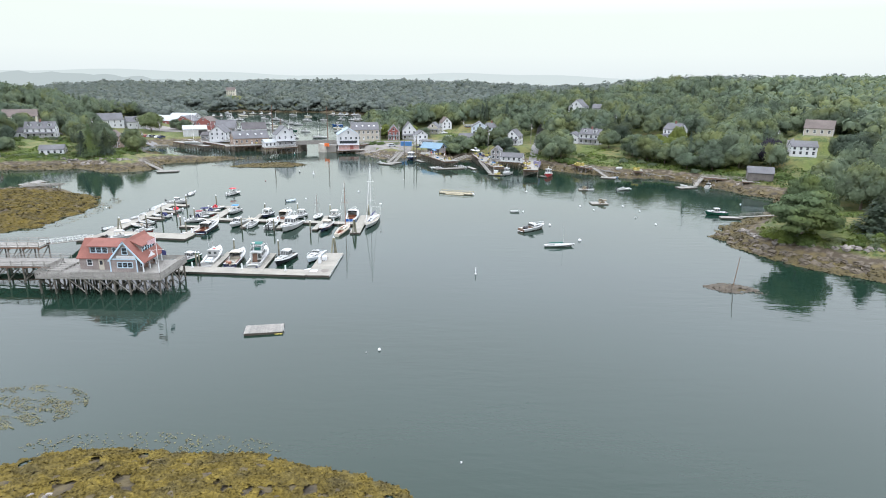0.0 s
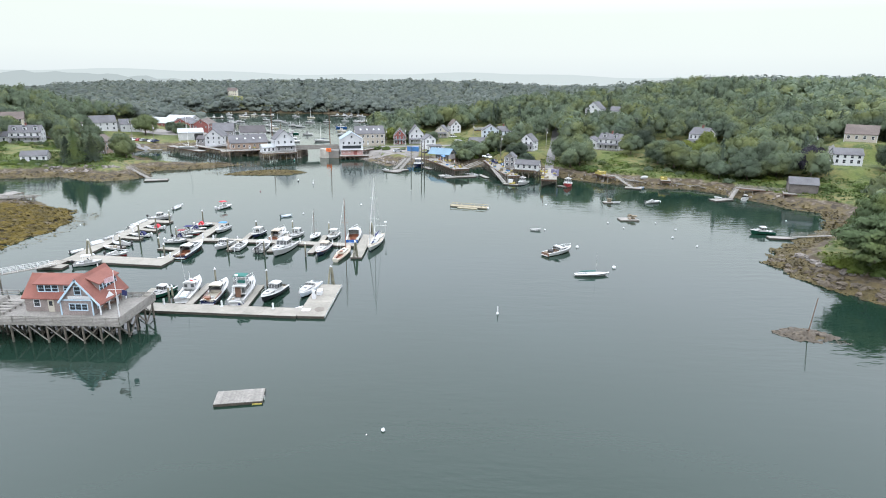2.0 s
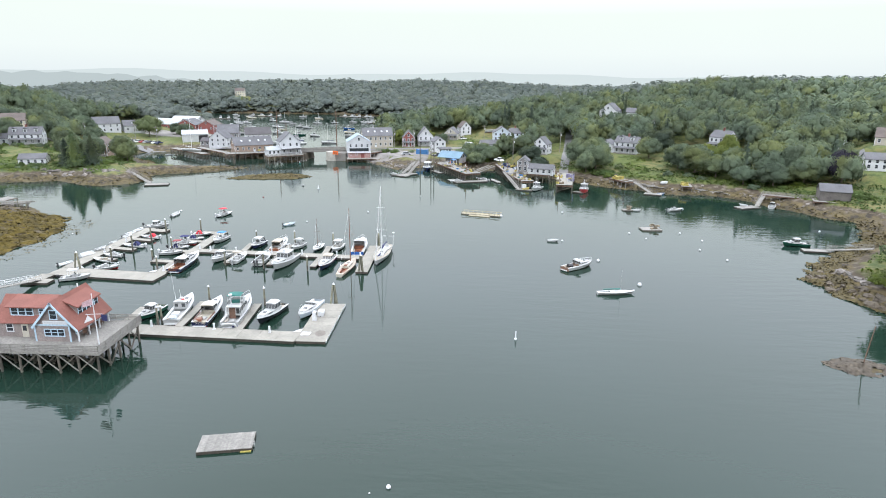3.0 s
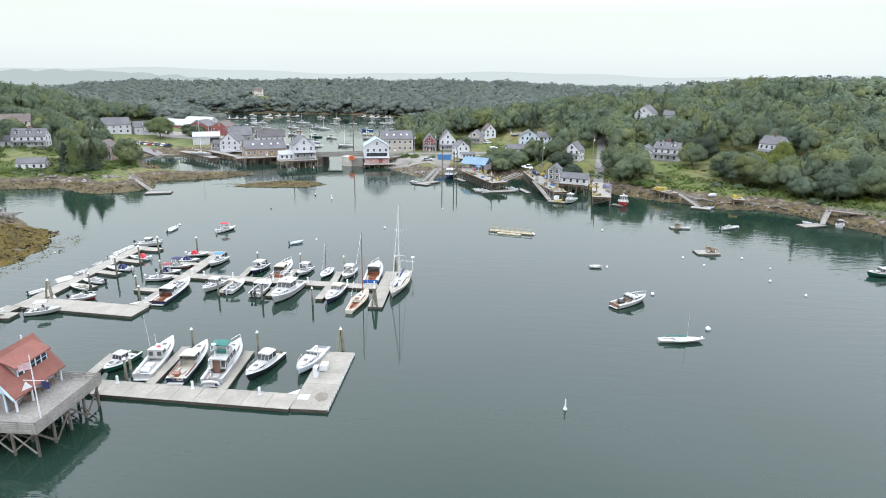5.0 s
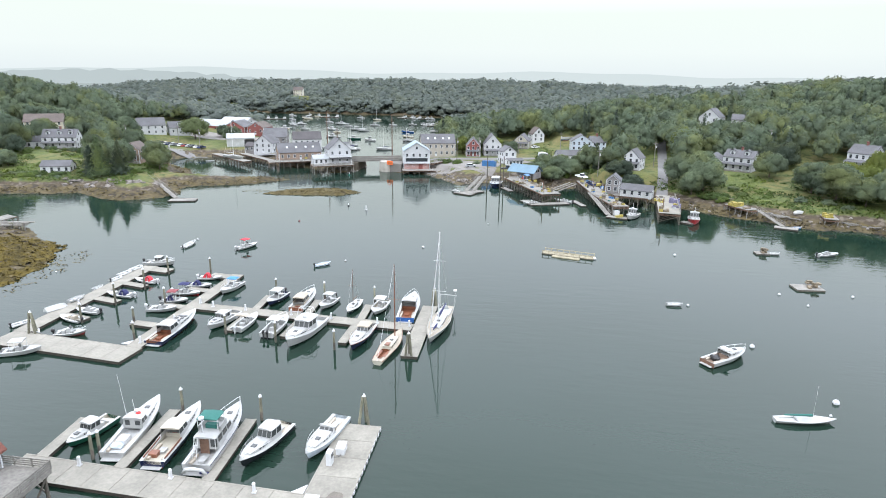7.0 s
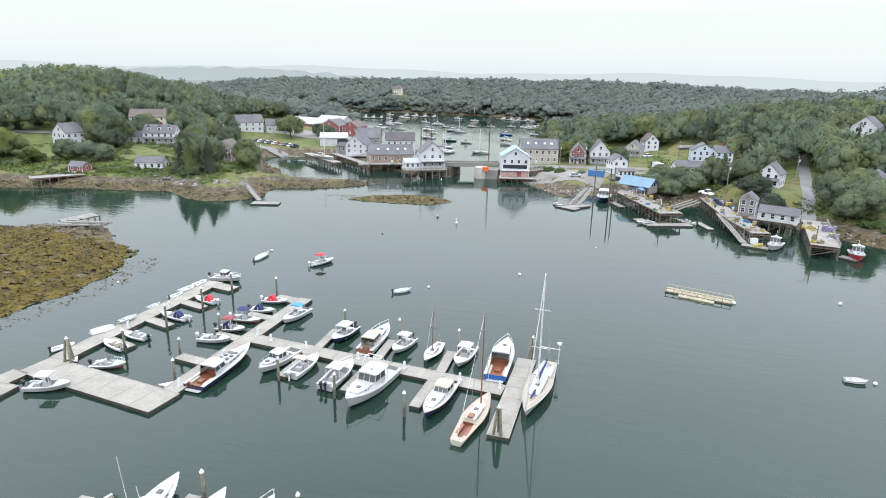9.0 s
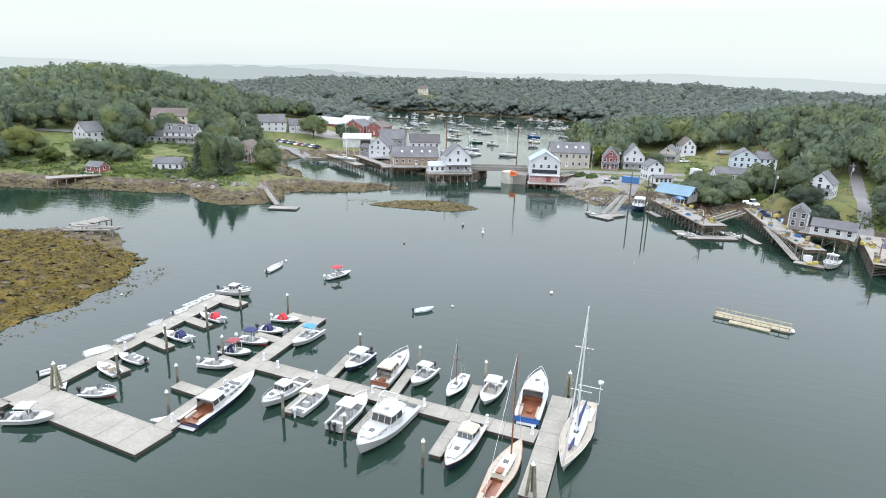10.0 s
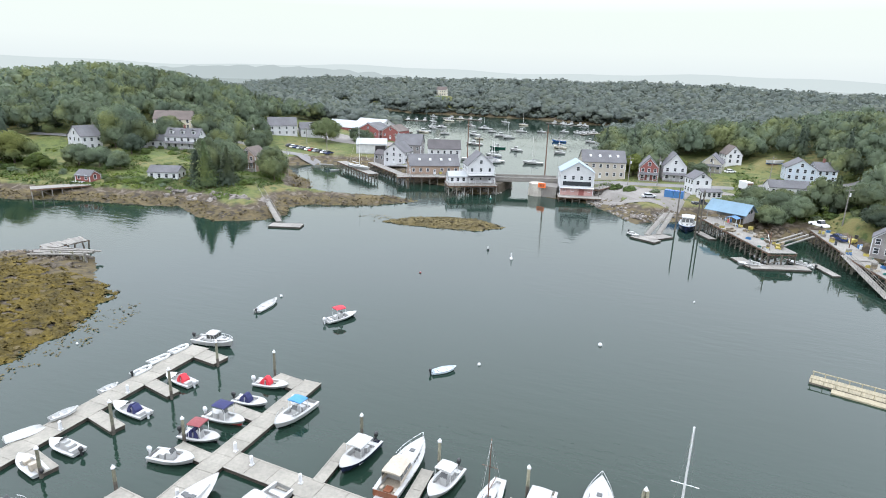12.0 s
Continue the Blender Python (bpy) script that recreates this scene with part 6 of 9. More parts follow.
house("long_house", "long low grey house with grey roof", (6.4, 358), (19.0, 360.7), 6, 2.6, 4.6, "grey_wall", "grey_roof", "x", 4.6, 5, 1, 2)
house("large_house", "pale blue-grey house with pale hipped roof", (13.6, 378.9), (23.3, 379.2), 9, 4.6, 7.6, "blue_wall", "grey_roof", "y", 7, 4, 2, 2)
house("large_house_wing", "pale blue-grey house wing with chimney", (23.5, 379.5), (30.2, 381.1), 8, 4.2, 6.8, "blue_wall", "grey_roof", "x", 7, 3, 2, 2, chimney=1, category="house wing")
house("road_house", "white two-storey house beside the lane", (29.0, 320.5), (35.4, 317.6), 7.5, 4.3, 7.6, "white", "grey_roof", "y", 7.4, 3, 2, 3, porch=1.6)
house("net_shed", "tall weathered grey shed on the lobster wharf", (19.8, 289.8), (24.0, 288.6), 5, 4.4, 6.2, "shingle_grey", "grey_roof", "y", 3.4, 2, 2, 2, category="shed", sink=0.4)
house("bait_house", "long low white building on wharf piles", (24.1, 284), (33.3, 280.5), 4.5, 2.3, 3.9, "white_old", "grey_roof", "x", 3.4, 4, 1, 1, category="wharf building", sink=0.3)
house("shore_villa", "large pale grey house with dormers above the lawn", (68, 324.3), (76.6, 318.2), 8, 5.0, 7.4, "grey_wall", "grey_roof", "x", 8, 4, 2, 2, chimney=1, porch=1.8, dormer=2)
house("shore_villa_wing", "lower pale grey gabled wing of a villa", (60.8, 328.5), (67.5, 324.7), 8, 3.2, 5.4, "grey_wall", "grey_roof", "y", 8, 3, 1, 2, category="house wing")
house("hill_villa", "grey shingled villa with wide porch roof", (109.8, 318.8), (115.2, 312.2), 8, 5.4, 8.2, "grey_wall", "grey_roof", "x", 11, 4, 2, 2, chimney=1, porch=2.6)
house("guest_cottage", "small white cottage on the lawn", (100.8, 302.4), (106, 298.9), 5, 2.6, 4.8, "white", "grey_roof", "y", 9, 2, 1, 2)
house("hill_house", "grey house high among the trees", (73.2, 385.6), (81, 380.7), 9, 5.2, 9.2, "grey_wall", "grey_roof", "y", 19, 2, 2, 3)
house("hill_house", "grey low house roof among the trees", (87, 382), (95.2, 378.9), 7, 3.5, 5.6, "grey_wall", "grey_roof", "x", 20, 3, 1, 2)
house("meadow_house", "white house with black windows on the meadow", (144.4, 260.9), (153.5, 257.8), 7, 3.9, 6.0, "white", "grey_roof", "x", 10.3, 4, 2, 2)
house("meadow_house", "tan house with brown roof on the hill", (163.5, 287.5), (173, 281), 9, 3.0, 6.4, "tan_wall", "brown_roof", "x", 17, 4, 1, 2)
house("hill_house", "white house partly hidden by trees", (149.5, 294), (155, 291.5), 7, 3.6, 6.2, "white", "grey_roof", "y", 14, 2, 2, 2)
house("stilt_shed", "weathered grey shed on stilts over the shore", (115.6, 236), (123.9, 233), 6.5, 3.2, 5.2, "dark_boards", "grey_roof", "x", 3.4, 2, 0, 0, category="shed", sink=0.2, trim="dark_boards")
# skylights in the long village roofs
for nm, depth, eave, ridge, xs in (("restaurant", 12, 3.5, 7.2, (4.0, 8.2, 12.6, 16.0)), ("tan_hall", 11, 6.2, 10.0, (3.0, 6.6, 10.4, 13.4))):
    ob = bpy.data.objects[nm]
    pitch = math.degrees(math.atan2(ridge - eave, depth / 2))
    for x in xs:
        part("skylight", Geo().box(0, 0, 0, 0.9, 1.3, 0.1), M["white_old"], ob, "pale skylight in the roof", False, pose(x, depth * 0.25, (eave + ridge) / 2 + 0.2, pitch, 0, 0))

bs = thing("blue_roof_shed", "open weathered wharf shed with blue metal roof", "shed", pose(-14.8, 316.1, 3.5, 0, 0, -28))
for x in (0.3, 3.8, 7.3, 10.7):
    for y in (0.3, 6.7):
        part("post", Geo().box(x, y, -0.2, 0.22, 0.22, 2.6), M["grey_wood"], bs)
part("back_wall", Geo().span(0.2, 10.8, 6.75, 6.95, -0.2, 2.4), M["shingle_grey"], bs)
part("gable_wall", Geo().rings([[(x, 0.3, -0.2), (x, 0.3, 2.3), (x, 3.5, 4.6), (x, 6.7, 2.3), (x, 6.7, -0.2)] for x in (10.7, 10.9)]), M["shingle_grey"], bs)
g = roof_geo([(0, 2.35), (3.5, 4.75), (7, 2.35)], 0, 11, 0.14, 0.5)
g.v = [(11 - y, x, z) for x, y, z in g.v]
part("gable_window", Geo().span(10.9, 10.96, 2.2, 3.2, 2.3, 3.3).span(10.9, 10.96, 3.8, 4.8, 2.3, 3.3), M["glass"], bs)
part("roof", g, M["blue_roof"], bs, "blue metal roof")

# ---- bridge and sea wall ----
br = thing("bridge", "low road bridge over the narrow channel", "bridge", pose(0, 0, 0), "", "structure")
part("bridge_deck", Geo().beam((-91.6, 341.6, 4.4), (-64.7, 350.4, 4.6), 7.0, 0.7), M["gravel"], br)
for s in (-3.4, 3.4):
    a, b = along((-91.6, 341.6), (-64.7, 350.4), 0, s, 5.3), along((-91.6, 341.6), (-64.7, 350.4), 1, s, 5.5)
    part("parapet", Geo().beam(a, b, 0.25, 0.8), M["grey_wood"], br)
part("abutment", Geo().prism([(-93.4, 333.7), (-82.9, 337), (-82, 350.9), (-93.5, 350.3)], -3, 3.5), M["ledge"], br, "dark weedy stone abutment wall")
part("abutment", Geo().prism([(-72.8, 339.8), (-62.6, 337.6), (-62.4, 361.2), (-73.4, 358.7)], -3, 3.9), M["gravel"], br, "pale stone abutment wall")
part("rounded_bastion", Geo().tube((-70.2, 340.9, -3), (-70.2, 340.9, 4.4), 3.2, 2.9, 16), M["concrete"], br, "pale rounded concrete bastion")
sb = thing("orange_sign", "square orange warning sign on the sea wall", "sign", pose(-67.7, 337.4, 3.2, 0, 0, -12))
part("panel", Geo().span(-1.4, 1.4, -0.05, 0.05, 0.2, 1.9), M["orange"], sb)
part("sign_bars", Geo().span(-1.0, 1.0, -0.07, -0.05, 0.6, 0.75).span(-1.0, 1.0, -0.07, -0.05, 0.95, 1.1).span(-1.0, 1.0, -0.07, -0.05, 1.3, 1.45), M["black"], sb)
part("post", Geo().box(-1.0, 0, -0.4, 0.12, 0.08, 1.2).box(1.0, 0, -0.4, 0.12, 0.08, 1.2), M["grey_wood"], sb)
for x, y, h, z in ((-105.4, 366.2, 21, 3), (-70.5, 355.2, 21, 3), (-101.6, 370, 13, 3)):
    ob = thing("tall_mast", "tall dark bare timber mast by the bridge", "mast", pose(x, y, z), "tall masts")
    part("pole", Geo().tube((0, 0, -1), (0, 0, h), 0.28, 0.16, 8), M["brown_wood"], ob)
    part("cross_tree", Geo().tube((-1.2, 0, h - 3), (1.2, 0, h - 3), 0.07, 0.07, 6), M["brown_wood"], ob)

# ---- roads and yards ----
strip([(-267.9, 350), (-223.8, 373.9), (-196.5, 368.3), (-173.5, 361.5), (-155.8, 359.7)], 6, M["asphalt"], "road", "pale worn village road along the shore")
strip([(-148.3, 367.4), (-129.5, 363), (-108.8, 360.5), (-91.6, 348.6)], 8, M["asphalt"], "road", "pale worn road to the bridge")
strip([(-62.8, 355.6), (-49.3, 358.2), (-29.9, 362), (-16.3, 365.6), (3.1, 371.3), (25.4, 375.6), (54.9, 385.2)], 6.5, M["asphalt"], "road", "pale worn road behind the wharves")
strip([(-50.0, 348.0), (-39.0, 341.5), (-20.0, 338.5)], 23, M["gravel"], "pavement", "bare gravel parking yard above the riprap", 0.14, 1.5)
strip([(-228.0, 432.0), (-198.0, 426.0), (-165.0, 422.0)], 20, M["gravel"], "pavement", "bare gravel boat yard before the red sheds", 0.14, 2.0)
strip([(-10.3, 358.4), (-2.3, 351.4), (3.8, 342.3)], 5, M["gravel"], "pavement", "pale gravel drive between shrubs")
strip([(37.3, 281.5), (41.8, 303.7), (48.1, 336.2), (56.8, 385.3), (54, 420)], 3.8, M["asphalt"], "road", "steep pale lane down to the wharf")
strip([(150.8, 273.1), (156.5, 287.2), (149.5, 304.3), (158.7, 333.9)], 4.5, M["asphalt"], "road", "pale lane climbing the hill")
strip([(-287.4, 311.3), (-264.5, 317.8), (-241.3, 333.5), (-222.5, 352.5)], 5, M["asphalt"], "road", "pale lane behind the farmhouse")

# ---- wharves of the village ----
pier("village_wharf", "weathered timber wharf under the brown restaurant", (-124, 337.2), (-102.1, 348.9), 8.0, 3.1, 3.0, True, True, "pile", "grey_wood", "wharf", -4, (-1,))
pier("boat_wharf", "grey timber wharf with a laid-up sailboat", (-160.5, 358.6), (-133.5, 336.3), 4.2, 3.0, 3.0, False)
pier("boat_wharf", "grey timber finger wharf in the village cove", (-148.3, 362.9), (-124.1, 341.4), 3.4, 3.0, 3.0, False)
pier("house_stilts", "timber platform on stilts under a white house", (-100.1, 327.8), (-84.8, 336.5), 8.5, 3.5, 2.6, True, True, "grey_wood", "grey_wood", "wharf", -4, (-1,))
pier("store_stilts", "timber platform on stilts under the store", (-62.2, 337.6), (-48.1, 341.1), 12.0, 1.8, 2.4, False, True, "pile", "grey_wood", "wharf")
pier("side_steps", "grey timber deck with stairs beside the store", (-49.5, 339.6), (-46.6, 347.2), 3.0, 4.4, 2.6, True, True, "grey_wood", "grey_wood", "deck", -2)
pier("fish_wharf", "long grey lobster wharf cluttered with gear", (-13.8, 316.5), (1.0, 282.5), 7.0, 3.4, 2.4, False, True)
pier("lobster_wharf", "crooked grey lobster wharf with tall shed", (14, 312.5), (17.8, 283.9), 5.2, 3.4, 2.4, False, True)
pier("lobster_wharf_end", "grey timber end of the lobster wharf", (17.7, 284.4), (22.2, 267.1), 4.8, 3.2, 2.4, False, True)
pier("shed_platform", "timber platform under the white wharf building", (23.1, 288.8), (34, 284.6), 9.0, 3.4, 2.4, False, True)
pier("concrete_ramp_pier", "pale sloping wharf with stacked purple traps", (39.6, 288.3), (34.8, 258.7), 6.2, 3.3, 2.2, True, True, "pile", "dock", "wharf", -4, (1,))
pier("shore_stage", "rough grey timber stage with yellow gear", (58.0, 279.7), (62.5, 271.0), 4.6, 3.0, 2.4, False, True, "grey_wood")
pier("shore_stage", "small rough timber stage with yellow gear", (82.8, 268.5), (81.5, 262.2), 3.8, 2.8, 2.4, False, True, "grey_wood")
pier("west_jetty", "grey timber jetty in front of the boathouse", (-203, 270), (-212.2, 256.1), 5.5, 3.2, 2.6, False, True, "grey_wood")
pier("east_jetty", "narrow grey timber jetty beside the stilt shed", (116.7, 239.9), (102.8, 247.8), 2.2, 3.0, 2.6, True, True, "grey_wood")
pier("shed_stilts", "timber stilts under the weathered shore shed", (114.7, 238.3), (124.3, 234.4), 8.0, 3.3, 2.2, False, True, "grey_wood")
for label, x, y, z, turn, tilt, dip, w, d in (("ruined grey plank deck slumped on stone rubble", -153.6, 221.5, 1.75, 72, 1.5, -2, 9, 4.2), ("loose grey plank raft lying on the rubble", -165, 216, gz(-165, 216) + 0.55, 6, 2, 2, 13, 2.4)):
    ob = thing("ruined_pier", label, "pier", pose(x, y, z, tilt, dip, turn))
    for i in range(int(w / 0.55)):
        x0 = -w / 2 + i * 0.55
        off = random.uniform(-0.35, 0.35)
        part("plank", Geo().span(0, 0.5, -d / 2, d / 2, -0.08, 0.0), M["grey_wood"], ob, "", False, pose(x0, off, random.uniform(-0.05, 0.06), random.uniform(-2, 2), 0, random.uniform(-3, 3)))
    for yy in (-d * 0.35, d * 0.35):
        part("stringer", Geo().span(-w / 2, w / 2, yy - 0.15, yy + 0.15, -0.4, -0.1), M["brown_wood"], ob)
    for i in range(7 if w < 9.5 and d > 3 else 0):
        part("support_post", Geo().tube((0, 0, -2.5), (0, 0, random.uniform(-0.3, 0.1)), 0.2, 0.17, 7), M["pile"], ob, "", False, pose(-w / 2 + w * i / 6, -d * 0.5, 0, random.uniform(-9, 9), random.uniform(-9, 9), 0))
crib = thing("ruined_crib", "collapsed log crib of leaning grey piles", "pier", pose(-145, 214.5, 0, 0, 0, 20))
for i in range(15):
    part("support_post", Geo().tube((0, 0, -1), (0, 0, random.uniform(1.9, 2.9)), 0.24, 0.19, 7), M["pile_green" if i % 2 else "grey_wood"], crib, "", False, pose(-6 + i * 0.8, random.uniform(-0.5, 0.5), 0, random.uniform(-6, 14), random.uniform(-10, 10), 0))
for i in range(9):
    part("timber", Geo().beam((-6.5, -0.6 + 0.55 * i, 2.3), (5.5, -0.5 + 0.55 * i, 2.1), 0.4, 0.3), M["grey_wood"], crib, "", False, pose(random.uniform(-0.6, 0.6), random.uniform(-0.2, 0.2), random.uniform(-0.15, 0.2), 0, random.uniform(-2, 2), random.uniform(-4, 4)))
gangway("steep grey timber gangway down to a float", (-156.5, 295.3, 3.2), (-125.7, 264.2, 0.6), 1.6, True, "grey_wood")
dock("landing_float", "grey landing float under the long gangway", (-126.2, 261), (-117.9, 263.6), 4.0, 2.8, 0.4, "landing floats")
gangway("grey gangway from the yard to a float", (-25.7, 315.4, 3.4), (-29.8, 297.2, 0.6), 1.4, True, "grey_wood")
gangway("grey gangway from the yard to a float", (-23.9, 316.5, 3.4), (-26.9, 299.2, 0.6), 1.4, True, "grey_wood")
dock("landing_float", "weathered grey landing float below the yard", (-33.3, 295.2), (-26.8, 291.6), 3.2, 2.6, 0.4, "landing floats")
dock("landing_float", "weathered grey landing float below the yard", (-29.3, 294.4), (-24.5, 299.8), 4.0, 2.6, 0.4, "landing floats")
dock("landing_float", "grey float with skiffs at the wharf end", (-6.2, 278.6), (6.7, 283), 3.6, 3.0, 0.4, "landing floats")
dock("landing_float", "grey float beneath the fish wharf", (-8.3, 285.2), (-5.1, 278.6), 3.0, 3.0, 0.4, "landing floats")
dock("landing_float", "narrow grey float beside the fish wharf", (-16.7, 308.7), (-13.1, 301.3), 2.0, 3.0, 0.4, "landing floats")
dock("landing_float", "grey float at the lobster wharf's end", (17.6, 265), (23.6, 262.7), 2.6, 3.0, 0.4, "landing floats")
dock("landing_float", "greenish small float beside the lobster wharf", (8.6, 287.9), (11.8, 279.3), 1.8, 3.0, 0.35, "landing floats")
gangway("grey gangway sloping along the lobster wharf", (14.3, 287.6, 3.4), (18.1, 266, 0.6), 1.6, True, "grey_wood")
dock("landing_float", "grey float beside the ramp wharf", (39.2, 261.9), (42.3, 259.2), 2.4, 3.0, 0.4, "landing floats")
gangway("grey gangway from the rough stage", (63.8, 270.4, 3.0), (67.7, 260.5, 0.5), 1.4, True, "grey_wood")
dock("landing_float", "pale float with a blue dinghy", (65.1, 260.3), (70.8, 257.8), 3.0, 2.6, 0.4, "landing floats")
gangway("pale gangway down from the jetty", (103.3, 247.9, 3.0), (96.8, 238.5, 0.6), 1.4, True, "grey_wood")
dock("landing_float", "pale landing float beside the far jetty", (89.5, 236.2), (96.8, 238.9), 3.6, 2.6, 0.4, "landing floats")
gangway("light metal gangway from the point to its float", (98.3, 180.2, 2.2), (89.4, 184, 0.6), 1.2, True, "grey_wood")
dock("landing_float", "reddish small float off the wooded point", (83.7, 184.5), (90, 183.8), 2.4, 3.0, 0.4, "landing floats")

# ---- boats ----
def stations(L, B, fs, fb, fine=2.7, tuck=0.92, mid=0.42, n=13, full=0.9):
    out = []
    for i in range(n):
        s = i / (n - 1)
        b = B / 2 * (tuck + (1 - tuck) * min(1, s / mid)) if s < mid else B / 2 * (1 - ((s - mid) / (1 - mid)) ** fine)
        b = max(b, 0.03)
        z = fs + (fb - fs) * s ** 1.8
        out.append((s * L, b, z, s * L * (1 - 0.05 * s ** 3), b * (full - 0.45 * s ** 2), 0.17 + 0.2 * s ** 3, s * L * (1 - 0.1 * s ** 3), -0.35 + 0.33 * s ** 4))
    return out


def hull_parts(ob, st, hull, bottom, rub=None):
    side, low = Geo(), Geo()
    for sg in (1, -1):
        side.rings([[(x, sg * b, z), (x * 0.5 + xc * 0.5, sg * (b * 0.56 + bc * 0.44), z * 0.45 + zc * 0.55), (xc, sg * bc, zc)] for x, b, z, xc, bc, zc, xk, zk in st], False, False)
        low.rings([[(xc, sg * bc, zc), (xk, 0, zk)] for x, b, z, xc, bc, zc, xk, zk in st], False, False)
        part("rub_rail", Geo().line([(x, sg * (b + 0.015), z - 0.03) for x, b, z, *_ in st], 0.045, 5), M[rub or hull], ob)
    x, b, z, xc, bc, zc, xk, zk = st[0]
    side.add([(x, -b, z), (x, b, z), (xc, bc, zc), (xc, -bc, zc)], [(0, 1, 2, 3)])
    low.add([(xc, -bc, zc), (xc, bc, zc), (xk, 0, zk)], [(0, 1, 2)])
    part("hull", side, M[hull], ob, "", True)
    part("bottom", low, M[bottom], ob)


def lerp_station(st, x):
    for a, c in zip(st, st[1:]):
        if a[0] <= x <= c[0]:
            t = (x - a[0]) / (c[0] - a[0] + 1e-9)
            return [a[k] + (c[k] - a[k]) * t for k in range(8)]
    return list(st[-1])


def deck_parts(ob, st, x_open, sill, floor_z, deck, floor, stern_deck=0.0):
    """Side decks and foredeck round an open well that ends at x_open."""
    xs = sorted({stern_deck, x_open, *[s[0] for s in st]})
    dk, fl, wall = Geo(), Geo(), Geo()
    aft = [lerp_station(st, x) for x in xs if stern_deck <= x <= x_open]
    fore = [lerp_station(st, x) for x in xs if x >= x_open]
    for sg in (1, -1):
        dk.rings([[(p[0], sg * p[1], p[2]), (p[0], sg * max(0.05, p[1] - sill), p[2] + 0.01)] for p in aft], False, False)
        wall.rings([[(p[0], sg * max(0.05, p[1] - sill), p[2] + 0.01), (p[0], sg * max(0.05, p[1] - sill), floor_z)] for p in aft], False, False)
    dk.rings([[(p[0], -p[1], p[2]), (p[0], -p[1] * 0.5, p[2] + 0.05), (p[0], 0, p[2] + 0.07), (p[0], p[1] * 0.5, p[2] + 0.05), (p[0], p[1], p[2])] for p in fore], False, False)
    if stern_deck > 0:
        back = [lerp_station(st, x) for x in xs if x <= stern_deck]
        dk.rings([[(p[0], -p[1], p[2]), (p[0], 0, p[2] + 0.02), (p[0], p[1], p[2])] for p in back], False, False)
    for p in (aft[0], aft[-1]):
        w = max(0.05, p[1] - sill)
        wall.add([(p[0], -w, p[2]), (p[0], w, p[2]), (p[0], w, floor_z), (p[0], -w, floor_z)], [(0, 1, 2, 3)])
    fl.rings([[(p[0], -max(0.05, p[1] - sill), floor_z), (p[0], max(0.05, p[1] - sill), floor_z)] for p in aft], False, False)
    part("deck", dk, M[deck], ob)
    part("cockpit_floor", fl, M[floor], ob)
    part("cockpit_side", wall, M[floor if floor != "teak_deck" else "gel"], ob)


def outboard(ob, x, y, z, mat="black", size=1.0):
    m = part("outboard_motor", Geo().lump(x - 0.28 * size, y, z + 0.42 * size, 0.33 * size, 0.24 * size, 0.36 * size, 3, 8, 5, 0.06), M[mat], ob, "", True)
    part("leg", Geo().span(x - 0.38 * size, x - 0.14 * size, y - 0.07, y + 0.07, -0.4, z + 0.2 * size), M[mat], m)


def canopy(ob, x0, x1, w, z, mat, floor_z, label="", name="canopy", thick=0.08):
    g = Geo()
    rows_c = []
    for i in range(5):
        x = x0 + (x1 - x0) * i / 4
        lift = 0.10 * (1 - ((i - 2) / 2) ** 2)
        rows_c.append([(x, -w, z - 0.05), (x, -w * 0.6, z + lift), (x, 0, z + lift + 0.05), (x, w * 0.6, z + lift), (x, w, z - 0.05), (x, w, z - 0.05 - thick), (x, -w, z - 0.05 - thick)])
    g.rings(rows_c)
    c = part(name, g, M[mat], ob, label)
    for x in (x0 + 0.1, x1 - 0.1):
        for y in (-w + 0.06, w - 0.06):
            part("canopy_post", Geo().tube((x, y, floor_z), (x, y, z - 0.1), 0.035, 0.035, 6), M["alu"], ob)
    return c


